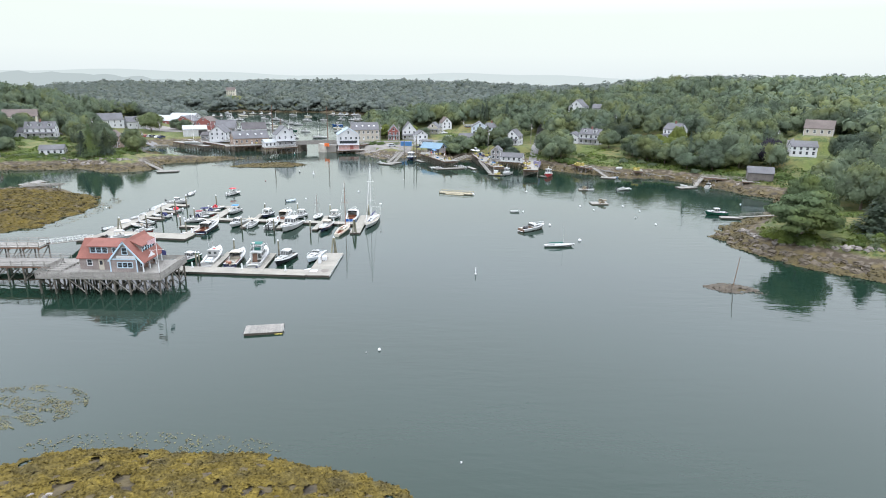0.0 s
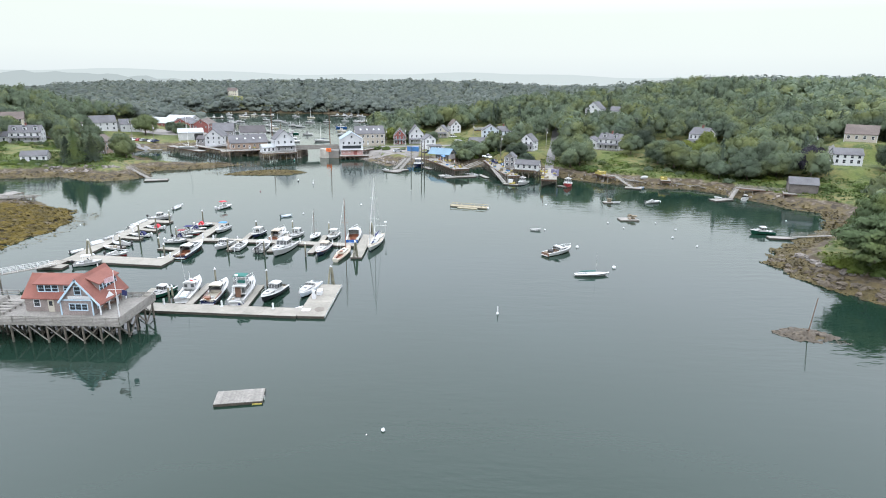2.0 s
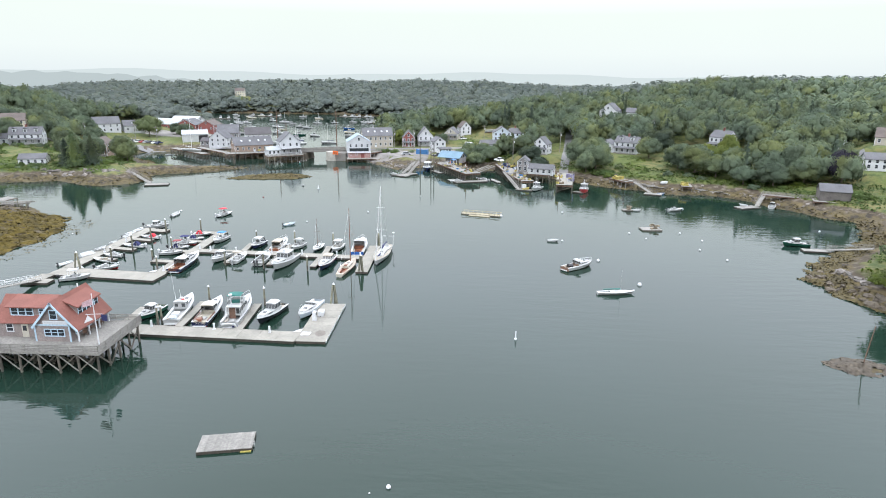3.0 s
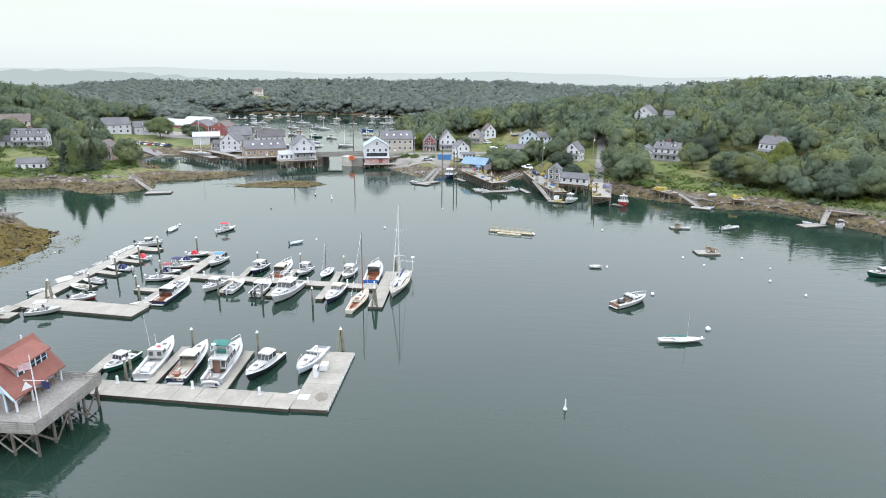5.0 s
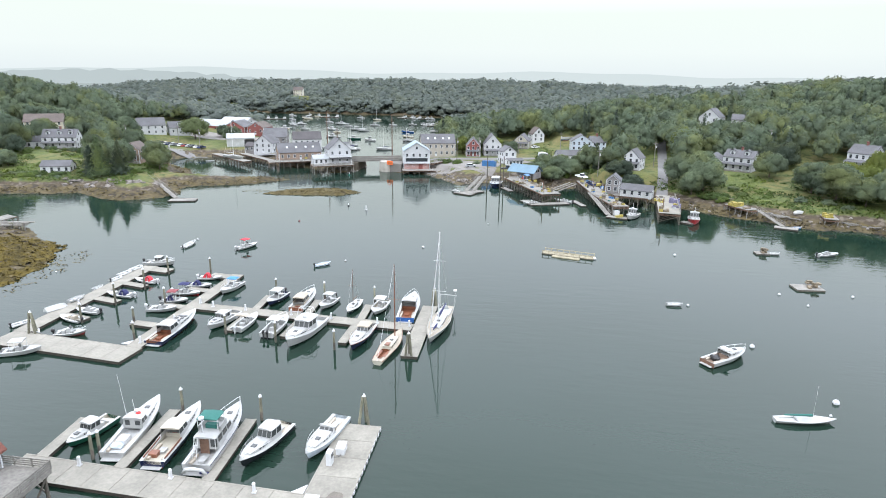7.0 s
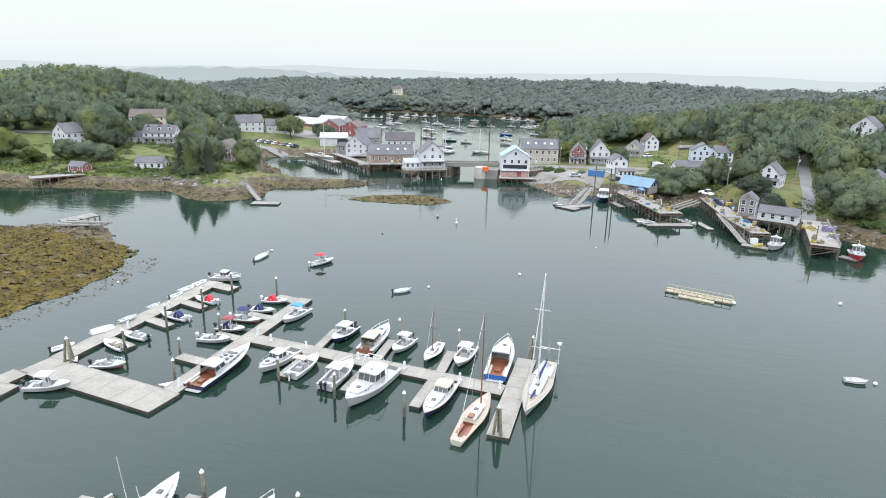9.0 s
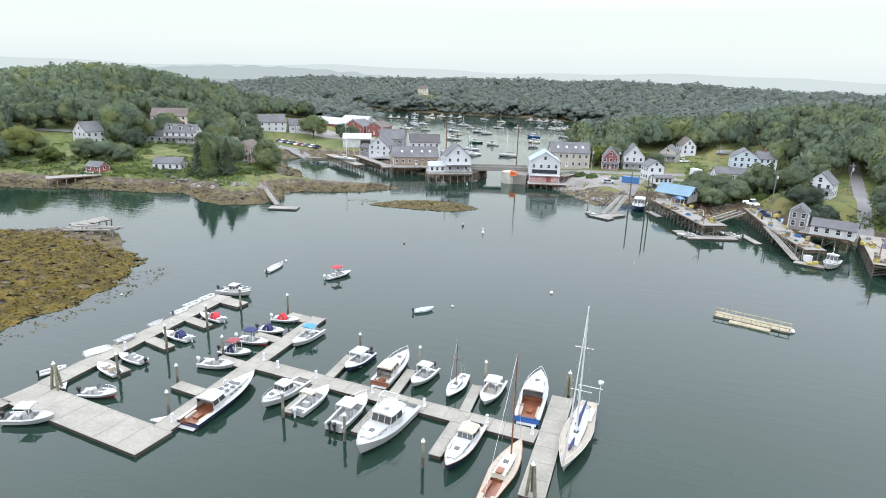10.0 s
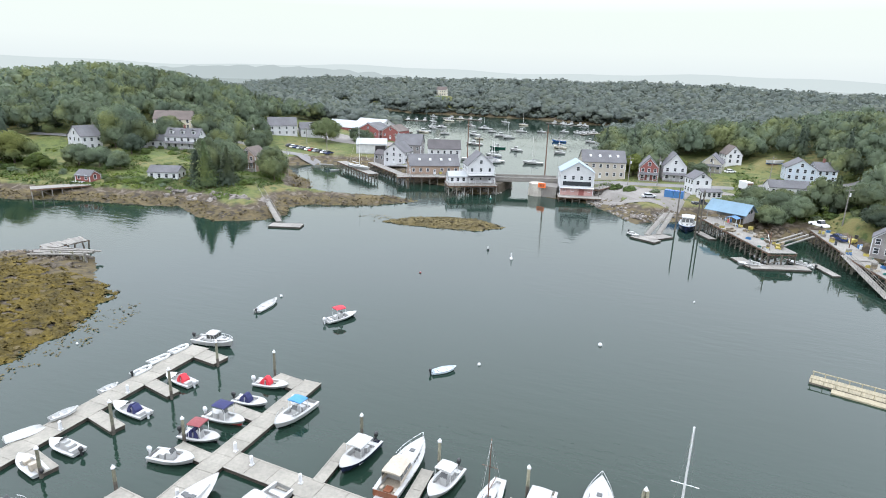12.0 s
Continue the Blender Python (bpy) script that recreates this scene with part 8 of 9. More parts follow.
ob, st, L = motor_yacht("dark-hulled day cruiser with tan canopy", (-33.5, 169.5), (-34.2, 158.7), 3.1, "navy", "gel", "teak", "teak_deck", "gel", "tan", 0.22, 0.26, 0.9, 1.35, 0.7, bottom="navy", tall=1.1)
ob, st, L, x = sailboat("classic cream sloop with varnished spars and cockpit", (-29.1, 156.2), (-27.7, 168.6), 2.9, 13.4, 0.70, "cream", "teak_deck", "teak", "teak", "", "cream", 0.7, 1.0, 1, 0.0, True, False, "cream", 0.1, rub="teak")
part("cockpit_bench", Geo().span(L * 0.12, L * 0.3, 0.35, 0.75, 0.35, 0.75), M["teak"], ob, "varnished cockpit bench")
part("cockpit_bench", Geo().span(L * 0.12, L * 0.3, -0.75, -0.35, 0.35, 0.75), M["teak"], ob, "varnished cockpit bench")
part("hatch_slide", Geo().box(L * 0.4, 0, 1.3, 1.0, 0.7, 0.14), M["teak"], ob, "varnished companionway hatch")
ob, st, L, x = sailboat("large white cruising sloop with navy sail cover", (-21.2, 179.2), (-22.5, 163.2), 3.5, 17.3, 0.55, "gel", "teak_deck", "gel", "alu", "navy_canvas", "navy", 1.15, 1.5, 2, 0.4, True, True, "gel", 0.13)
part("folded_jib", Geo().lump(L * 0.74, 0.1, 1.8, 1.3, 0.22, 0.2, 7, 9, 5, 0.3), M["navy_canvas"], ob, "navy sail bag on the foredeck")
part("furled_jib", Geo().tube((L * 0.965, 0, 1.7), (x + 0.1, 0, 16.6), 0.11, 0.05, 7), M["gel"], ob, "white furled jib on the forestay")
part("cockpit_coaming", Geo().box(L * 0.24, 0, 1.15, L * 0.2, 2.2, 0.32), M["gel"], ob)
part("wheel", Geo().tube((L * 0.16, 0, 1.75), (L * 0.165, 0, 1.75), 0.45, 0.45, 12), M["metal"], ob)
part("radar_pole", Geo().tube((0.3, 1.2, 1.1), (0.3, 1.2, 4.2), 0.05, 0.05, 6).tube((0.3, 1.2, 4.2), (0.3, 1.2, 4.45), 0.35, 0.35, 10), M["alu"], ob)
part("wind_arch", Geo().tube((0.3, -1.5, 3.4), (0.3, 1.5, 3.4), 0.04, 0.04, 6).tube((0.3, -1.5, 1.1), (0.3, -1.5, 3.4), 0.04, 0.04, 6), M["alu"], ob)
# the near float
skiff("dark green launch with white cabin top", (-57.9, 136.3), (-59, 129.3), 2.5, "green_hull", "black_hull", cabin=True, motor="", fs=0.85, fb=1.15, stripe="gel", inside="cream")
ob, st, L = motor_yacht("white lobster boat with small wheelhouse and antennas", (-52.9, 129.0), (-54.1, 141.3), 3.3, "gel", "gel", "gel", "white_old", "gel", "gel", 0.42, 0.16, 0.95, 1.9, 0.6, bottom="black_hull", rail=False, tall=1.25, mast=2.2, back=True)
part("life_ring", Geo().lump(L * 0.5, -0.3, 2.55, 0.3, 0.3, 0.16, 3, 10, 5, 0.1), M["red"], ob, "red buoy on the wheelhouse roof")
part("cabin_window", Geo().span(L * 0.42 - 0.05, L * 0.42 - 0.01, -0.9, -0.3, 1.5, 2.1).span(L * 0.42 - 0.05, L * 0.42 - 0.01, 0.35, 0.9, 1.5, 2.1), M["boat_glass"], ob)
part("bait_tank", Geo().box(L * 0.24, 0.1, 0.35, 1.3, 1.1, 0.8), M["white"], ob)
part("blue_tarp", Geo().lump(L * 0.15, 0.3, 0.7, 0.6, 0.9, 0.35, 8, 8, 5, 0.2), M["blue_wall"], ob)
part("whip_antenna", Geo().tube((L * 0.42, 0.6, 2.8), (L * 0.40, 0.9, 8.2), 0.035, 0.02, 5), M["white"], ob)
ob, st, L = motor_yacht("navy picnic yacht with cream deck and teak cockpit", (-47.6, 128.3), (-48.5, 141.3), 3.3, "navy", "gel", "gel", "cream", "gel", "cream", 0.36, 0.22, 0.9, 1.5, 0.9, rail=False, tall=1.3)
for sg in (-1, 1):
    part("coaming_board", Geo().beam((0.5, sg * 1.22, 1.12), (L * 0.36, sg * 1.28, 1.2), 0.06, 0.3), M["teak"], ob, "varnished cockpit coaming")
part("wicker_seat", Geo().box(1.6, 0.6, 0.35, 0.9, 1.0, 0.6), M["teak"], ob, "brown upholstered seat")
ob, st, L = motor_yacht("white trawler yacht with green flybridge canopy", (-42.3, 128.1), (-43.1, 141.6), 3.75, "gel", "gel", "navy", "gel", "gel", "gel", 0.24, 0.36, 1.2, 1.9, 0.8, bottom="black_hull", tall=1.65, back=True, aft_roof=0.5)
fbz = 1.2 + 1.65 + 0.12
fore = [(L * 0.3, -1.3), (L * 0.47, -1.15), (L * 0.5, 0), (L * 0.47, 1.15), (L * 0.3, 1.3)]
part("flybridge", Geo().rings([[(x, y, fbz) for x, y in fore], [(x - 0.08, y, fbz + 0.62) for x, y in fore], [(x - 0.2 if x > L * 0.4 else x, y * 0.9, fbz + 0.62) for x, y in fore], [(x - 0.2 if x > L * 0.4 else x, y * 0.9, fbz + 0.04) for x, y in fore]], False, False), M["gel"], ob, "white flybridge coaming")
part("helm_seat", Geo().box(L * 0.36, 0, fbz, 0.6, 1.3, 0.55), M["green_canvas"], ob, "green helm seat")
canopy(ob, L * 0.27, L * 0.43, 1.2, fbz + 1.75, "green_canvas", fbz + 0.5, "dark green canvas canopy")
part("saloon_door", Geo().span(L * 0.24 - 0.06, L * 0.24 - 0.02, -0.2, 0.85, 0.6, 2.6), M["brown_wood"], ob, "dark brown saloon door")
part("saloon_window", Geo().span(L * 0.24 - 0.06, L * 0.24 - 0.02, -1.15, -0.4, 1.5, 2.5), M["boat_glass"], ob)
rungs = Geo().tube((L * 0.12, 0.75, 0.5), (L * 0.2, 0.75, fbz), 0.03, 0.03, 5).tube((L * 0.12, 1.2, 0.5), (L * 0.2, 1.2, fbz), 0.03, 0.03, 5)
for i in range(7):
    f = (i + 0.5) / 7
    rungs.tube((L * (0.12 + 0.08 * f), 0.75, 0.5 + (fbz - 0.5) * f), (L * (0.12 + 0.08 * f), 1.2, 0.5 + (fbz - 0.5) * f), 0.025, 0.025, 5)
part("ladder", rungs, M["alu"], ob)
part("stern_dinghy", Geo().line([(-0.55, -1.3, 0.45), (-0.62, -1.0, 1.0), (-0.65, 0, 1.12), (-0.62, 0.9, 1.0), (-0.55, 1.2, 0.5)], 0.2, 8), M["grey_rubber"], ob, "pale inflatable slung across the stern", True)
for y in (-0.3, 0.25):
    part("fender", Geo().tube((-0.3, y - 1.2, 0.45), (-0.3, y - 0.8, 0.45), 0.16, 0.16, 9), M["navy_canvas"], ob, "dark blue cylindrical fender")
part("radar_mast", Geo().tube((L * 0.26, 0.5, fbz), (L * 0.25, 0.5, fbz + 1.9), 0.08, 0.06, 7).tube((L * 0.25, 0.5, fbz + 1.9), (L * 0.25, 0.5, fbz + 2.1), 0.33, 0.33, 12), M["white"], ob)
ob, st, L = motor_yacht("black-hulled cruiser with white hardtop", (-36.1, 138.2), (-38, 128.4), 3.0, "black_hull", "gel", "gel", "cream", "gel", "gel", 0.28, 0.26, 0.85, 1.4, 0.8, bottom="black_hull")
ob, st, L = motor_yacht("white cuddy boat with pale blue hull", (-29.8, 140.6), (-31.3, 130.8), 2.9, "blue_wall", "gel", "gel", "white_old", "gel", "gel", 0.42, 0.08, 0.9, 1.35, 0.7, bottom="black_hull", tall=0.75)
# moored in the open
rowboat("white open dinghy on a mooring", (-90.9, 209), (-91.4, 215.8), 1.9, 0.0, "gel", "white_old", False, True)
skiff("white moored skiff with red canopy", (-77.5, 210), (-74.4, 215.7), 2.2, "gel", "black_hull", "red_canvas", 0.3, True, "", "white", rail=False)
rowboat("pale green rowing boat with outboard motor", (-54.3, 200.7), (-51.6, 203.5), 1.5, 0.0, "blue_wall", "blue_wall", False, True, 1.0, "white")
ob, st, L = motor_yacht("old white cabin cruiser with brown transom", (20.4, 164.2), (28.1, 169.6), 3.0, "gel", "gel", "gel", "brown_wall", "gel", "gel", 0.4, 0.1, 0.85, 1.3, 0.8, bottom="brown_wood", tall=0.9)
part("windscreen_top", Geo().box(L * 0.47, 0, 1.95, 1.0, 1.9, 0.07), M["gel"], ob)
part("brown_transom", Geo().span(-0.06, 0.0, -1.3, 1.3, 0.1, 0.8), M["brown_wood"], ob, "varnished brown transom")
part("covered_engine", Geo().lump(1.6, 0, 0.9, 0.7, 0.8, 0.6, 4, 8, 5, 0.2), M["black"], ob)
sailboat("small white daysailer with dark green sail cover", (24.6, 149.2), (32.3, 150.0), 2.0, 5.2, 0.62, "gel", "gel", "white_old", "alu", "green_canvas", "gel", 0.5, 0.65, 0, 0.5, False, False, "gel", 0.022, False, 1.0, 0.35)
rowboat("small white skiff on a mooring", (19.7, 189.4), (22.9, 189.6), 1.4, 0.0, "gel")
skiff("white open outboard skiff on a mooring", (64.2, 230.2), (69.9, 232.2), 2.0, "gel", "gel", "", 0.3, True, "", "black")
skiff("white cabin skiff with small hardtop near the jetty", (100.8, 236.8), (104, 242), 2.2, "gel", "gel", cabin=True, motor="")
skiff("white lobster skiff with small wheelhouse beside the point", (87.9, 189.6), (80.6, 189.4), 2.6, "green_hull", "green_hull", cabin=True, motor="", fs=0.8, fb=1.2)
ob, st, L = motor_yacht("red-hulled lobster boat with white wheelhouse", (44, 267.4), (41.8, 257.3), 3.8, "red_hull", "gel", "gel", "white_old", "gel", "gel", 0.42, 0.2, 0.9, 1.9, 0.5, bottom="red_hull", tall=2.0, rail=False, mast=1.5)
ob, st, L = motor_yacht("white lobster boat moored at the wharf", (27.1, 269.4), (23.2, 260.1), 3.6, "gel", "gel", "gel", "white_old", "gel", "gel", 0.44, 0.2, 0.9, 1.7, 0.5, bottom="black_hull", tall=1.9, rail=False, mast=1.8)
ob, st, L = motor_yacht("blue and white fishing boat beside tall poles", (-19.2, 318.2), (-19.9, 304.8), 5.2, "navy", "gel", "blue_hull", "white_old", "gel", "gel", 0.26, 0.42, 1.3, 2.0, 0.5, bottom="blue_hull", tall=2.2, rail=False)
for x, y in ((-22.7, 307.6), (-17.5, 302.5), (-16.4, 306.9)):
    ob = thing("harbour_pole", "tall dark mooring pole beside the wharf", "piling", pose(x, y, 0), "tall poles")
    part("pole", Geo().tube((0, 0, -4), (0, 0, 12.5), 0.24, 0.16, 8), M["pile"], ob)
skiff("white skiff tied to the fish wharf float", (-3.2, 281.7), (-8.9, 279.1), 2.0, "gel", "gel", "", 0.3, True, "", "black")
skiff("white skiff behind the fish wharf float", (8.2, 284.3), (2, 287.9), 2.1, "gel", "gel", "", 0.3, True, "", "black")
skiff("small white skiff at the landing float", (-34.6, 298.4), (-31.7, 293.9), 1.9, "gel", "gel", "", 0.3, False, "", "black")
rowboat("white and blue dinghy beside a pale float", (69.7, 259.9), (72.9, 260.4), 1.6, 0.0, "gel", "blue_plastic")
sailboat("white sailboat laid up on the village wharf", (-150.3, 347.3), (-137.2, 341.1), 3.2, 17, 0.5, "gel", "gel", "gel", "alu", "", "gel", 1.0, 1.3, 1, 0.35, True, False, "gel", 0.12)[0].location.z = 3.1
rowboat("small white dinghy by the village wharf", (-158.2, 352.3), (-161.4, 349.4), 1.5, 0.0, "gel")
rowboat("pale inflatable beside the fuel float", (93.8, 238.7), (91.5, 240.3), 1.4, 0.4, "gel")


def work_float(label, x, y, w, d, turn):
    ob = thing("work_float", label, "work float", pose(x, y, 0, 0, 0, turn), "work floats")
    part("float_frame", Geo().span(-w / 2, w / 2, -d / 2, d / 2, -0.3, 0.3), M["pile"], ob)
    part("deck", Geo().span(-w / 2 - 0.03, w / 2 + 0.03, -d / 2 - 0.03, d / 2 + 0.03, 0.3, 0.38), M["grey_wood"], ob)
    trap = Geo().box(0, 0, 0, 1.0, 0.55, 0.36)
    rnd = random.Random(int(x))
    for i in range(9):
        px, py = rnd.uniform(0.0, w / 2 - 0.6), rnd.uniform(-d / 2 + 0.5, d / 2 - 0.5)
        part("lobster_trap", trap, M["trap"], ob, "", False, pose(px, py, 0.38 + 0.37 * (i % 3), 0, 0, rnd.choice((-0.2, 92.9))))
    return ob


work_float("grey work float stacked with lobster traps", 51.2, 204.3, 5.6, 3.6, 4)
work_float("small dark work float with lobster traps", 51.2, 230.2, 3.2, 2.4, 0)
rowboat("small white skiff tied to a work float", (52.8, 229.9), (55.7, 230.3), 1.3, 0.0, "gel")

# ---- boats in the inner harbour ----
def far_boat(kind, stern, bow, hull, k):
    """A boat far off: hull, deck, and a wheelhouse or a mast."""
    m, L = place(stern, bow, 1.0)
    B = L * 0.32
    colour = {"gel": "white", "green_hull": "green", "blue_hull": "blue", "yellow_wall": "yellow"}[hull]
    ob = thing("moored_" + kind, colour + " " + kind + " moored in the inner harbour", "sailboat" if kind == "sailboat" else "motorboat", m, "inner harbour boats")
    st = stations(L, B, 0.9, 1.5)
    hull_parts(ob, st, hull, "black_hull")
    dk = Geo().rings([[(p[0], -p[1], p[2] - 0.03), (p[0], 0, p[2] + 0.03), (p[0], p[1], p[2] - 0.03)] for p in st], False, False)
    part("deck", dk, M["gel"], ob)
    if kind == "sailboat":
        part("mast", Geo().tube((L * 0.55, 0, 1), (L * 0.55, 0, L * 1.35), 0.11, 0.07, 6), M["alu"], ob)
        part("boom", Geo().tube((L * 0.55, 0, 2.0), (L * 0.18, 0, 2.0), 0.12, 0.1, 6), M["navy_canvas" if k % 2 else "white"], ob)
        trunk_cabin(ob, st, L * 0.35, L * 0.7, 0.5, 0.55, "gel", 0)
    else:
        w = B * 0.36
        part("wheelhouse", Geo().rings([[(L * 0.42, -w, 1.0), (L * 0.64, -w * 0.9, 1.0), (L * 0.64, w * 0.9, 1.0), (L * 0.42, w, 1.0)], [(L * 0.42, -w, 2.0), (L * 0.62, -w * 0.88, 2.0), (L * 0.62, w * 0.88, 2.0), (L * 0.42, w, 2.0)]]), M["gel"], ob)
        part("window_band", Geo().rings([[(L * 0.43, -w * 0.97, 2.0), (L * 0.62, -w * 0.87, 2.0), (L * 0.62, w * 0.87, 2.0), (L * 0.43, w * 0.97, 2.0)], [(L * 0.43, -w * 0.95, 2.5), (L * 0.59, -w * 0.85, 2.5), (L * 0.59, w * 0.85, 2.5), (L * 0.43, w * 0.95, 2.5)]]), M["boat_glass"], ob)
        part("wheelhouse_roof", Geo().box(L * 0.5, 0, 2.5, L * 0.24, w * 2.1, 0.14), M["gel"], ob)
    return ob


rnd = random.Random(11)
for k in range(46):
    t = rnd.random()
    y = 409 + 264 * t
    x0, x1 = -148 - 109 * t, -75 + 7 * t
    x = x0 + (x1 - x0) * rnd.random()
    if min(-inland(np.array([x]), np.array([y]), p)[0] for p in (WEST, EAST, FAR)) < 9:
        continue
    a = radians(rnd.uniform(153.4, 226.4))
    L = rnd.uniform(6, 11)
    bow = (x + L * math.cos(a), y + L * math.sin(a))
    far_boat("sailboat" if k % 5 == 0 else "motorboat", (x, y), bow, rnd.choice(("gel", "gel", "gel", "gel", "green_hull", "gel", "gel", "blue_hull", "gel", "yellow_wall", "gel", "gel")), k)
for x, y, n, a in ((-243.5, 619.6, 30, 10), (-210.7, 662.3, 40, -8), (-119.4, 667.8, 34, -20), (-83.4, 594.1, 26, 60), (-65.6, 636.9, 22, 10), (-205.2, 516.9, 16, 30)):
    c, s = math.cos(radians(a)), math.sin(radians(a))
    dock("far_float", "distant pale dock in the inner harbour", (x - c * n / 2, y - s * n / 2), (x + c * n / 2, y + s * n / 2), 3.0, 10, 0.5, "far docks")
    for k in range(4):
        px, py = x + c * n * (k - 1.5) / 4 - s * 4, y + s * n * (k - 1.5) / 4 + c * 4
        far_boat("motorboat", (px, py), (px - s * 7, py + c * 7), "gel", k)

# ---- vehicles ----
def car(label, x, y, turn, paint, kind="car", z=None, long=4.5, group="parked cars"):
    base = gz(x, y) + 0.08 if z is None else z
    ob = thing("parked_" + kind, label, "car" if kind == "car" else kind, pose(x, y, base, 0, 0, turn), group)
    w, h = 1.8, 1.45 if kind == "car" else 1.75
    a = long / 2
    body = [(-a, 0.3), (-a, 0.85), (-a * 0.9, 0.95), (a * 0.55, 0.95), (a * 0.98, 0.8), (a, 0.35)]
    part("body", Geo().rings([[(px, yy, pz) for px, pz in body] for yy in (-w / 2, w / 2)]), M[paint], ob)
    if kind == "pickup":
        cab = [(-a * 0.1, 0.95), (-a * 0.02, h), (a * 0.32, h), (a * 0.52, 0.95)]
    else:
        cab = [(-a * 0.82, 0.95), (-a * 0.62, h), (a * 0.18, h), (a * 0.5, 0.95)]
    part("cabin_glass", Geo().rings([[(px, yy, pz) for px, pz in cab] for yy in (-w * 0.44, w * 0.44)]), M["glass"], ob)
    part("roof", Geo().span(cab[1][0], cab[2][0], -w * 0.43, w * 0.43, h - 0.02, h + 0.06), M[paint], ob)
    for px in (-a * 0.62, a * 0.62):
        for yy in (-w / 2, w / 2):
            part("wheel", Geo().tube((px, yy - 0.1, 0.32), (px, yy + 0.1, 0.32), 0.32, 0.32, 10), M["black"], ob)
    return ob


paints = ("car_dark", "car_white", "car_blue", "car_silver", "car_dark", "car_white", "red_hull", "car_silver")
colours = ("dark grey", "white", "dark blue", "silver", "dark grey", "white", "red", "silver")
for k in range(11):
    car(colours[k % 8] + " car parked beside the village road", -206 + k * 3.0, 386 - k * 1.25, 75, paints[k % 8])
car("silver car parked on the gravel yard", -31.5, 334.5, 20, "car_silver")
car("white pickup truck above the lobster wharf", 13.2, 311.8, -52, "car_white", "pickup", 4.6, 5.2)
car("dark blue car on the lobster wharf", 16.2, 302.0, -62, "car_blue", "car", 3.5)
car("dark pickup truck beside the blue fishing boat", -16.0, 330.0, 20, "car_dark", "pickup", 4.0, 5.2)
car("white car beside the houses", -3.6, 396, 40, "car_white")
tr = thing("box_truck", "white box truck parked beside shrubs", "truck", pose(0.0, 364.5, gz(0, 364.5), 0, 0, -62))
part("cargo_box", Geo().span(-3.2, 1.6, -1.2, 1.2, 0.9, 3.5), M["white"], tr)
part("cab", Geo().span(1.7, 3.4, -1.1, 1.1, 0.6, 2.4), M["white_old"], tr)
part("rear_door", Geo().span(1.6, 1.66, -1.0, 1.0, 1.0, 3.2), M["brown_wood"], tr)
for px in (-2.2, 2.4):
    for yy in (-1.1, 1.1):
        part("wheel", Geo().tube((px, yy - 0.15, 0.45), (px, yy + 0.15, 0.45), 0.45, 0.45, 10), M["black"], tr)
for k, (x, y) in enumerate(((-25.4, 339.4), (-22.4, 338.8))):
    ob = thing("storage_container", "bright blue steel storage container on gravel", "container", pose(x, y, gz(x, y), 0, 0, -10), "blue containers")
    part("body", Geo().box(0, 0, 0, 2.9, 2.4, 2.3), M["blue_plastic"], ob)
    part("lid", Geo().box(0, 0, 2.3, 3.0, 2.5, 0.12), M["blue_hull"], ob)
ex = thing("forklift", "small yellow forklift on the wharf", "forklift", pose(18.6, 300.0, 3.45, 0, 0, 40))
part("body", Geo().box(0, 0, 0.3, 1.8, 1.1, 0.9), M["yellow_plastic"], ex)
part("mast", Geo().box(1.0, 0, 0.1, 0.15, 0.9, 2.1), M["black"], ex)
for px in (-0.6, 0.6):
    part("wheel", Geo().tube((px, -0.6, 0.3), (px, 0.6, 0.3), 0.3, 0.3, 9), M["black"], ex)
bt = thing("hauled_boat", "white sailboat hull standing on the grass", "sailboat", pose(9.6, 402, gz(9.6, 402) + 0.7, 0, 0, 10))
st = stations(6.5, 2.2, 1.2, 1.5)
hull_parts(bt, st, "gel", "blue_hull")
part("cradle", Geo().box(2.5, 0, -0.9, 2.5, 1.4, 0.7), M["brown_wood"], bt)

# ---- wharf gear ----
TRAP = Geo().box(0, 0, 0, 1.1, 0.6, 0.4)


def trap_stack(label, x, y, z, nx_, ny_, nz_, turn, mat="trap", seed=0):
    ob = thing("trap_stack", label, "lobster traps", pose(x, y, z, 0, 0, turn), "trap stacks")
    rnd_t = random.Random(seed)
    for i in range(nx_):
        for j in range(ny_):
            for k in range(max(1, nz_ - rnd_t.randint(0, 2))):
                part("lobster_trap", TRAP, M[mat], ob, "", False, pose((i - nx_ / 2) * 1.14, (j - ny_ / 2) * 0.64, k * 0.41, 0, 0, rnd_t.uniform(-4, 4)))
    return ob


trap_stack("stacked purple wire lobster traps on the wharf", 39.6, 276.5, 3.3, 2, 5, 4, 80, "purple_plastic", 1)
trap_stack("stacked purple wire lobster traps on the wharf", 38.6, 269.0, 3.3, 2, 4, 3, 80, "purple_plastic", 2)
trap_stack("brown lobster traps on the wharf edge", 34.0, 262.5, 3.3, 2, 3, 2, 80, "trap", 3)
trap_stack("yellow lobster traps beside the wharf edge", 35.2, 278.0, 3.3, 1, 5, 2, 80, "yellow_plastic", 4)
trap_stack("brown lobster traps along the fish wharf", -2.6, 297.0, 3.4, 2, 4, 3, 67, "trap", 5)
trap_stack("weathered lobster traps along the fish wharf", -9.4, 301.0, 3.4, 2, 4, 2, 67, "trap", 6)
trap_stack("yellow lobster traps at the wharf end", 0.6, 287.5, 3.4, 2, 2, 2, 67, "yellow_plastic", 7)
trap_stack("yellow lobster traps heaped on a rough stage", 59.2, 277.0, 3.0, 3, 5, 3, 30, "yellow_plastic", 8)
trap_stack("brown lobster traps heaped on a rough stage", 61.4, 273.2, 3.0, 2, 2, 2, 30, "trap", 9)
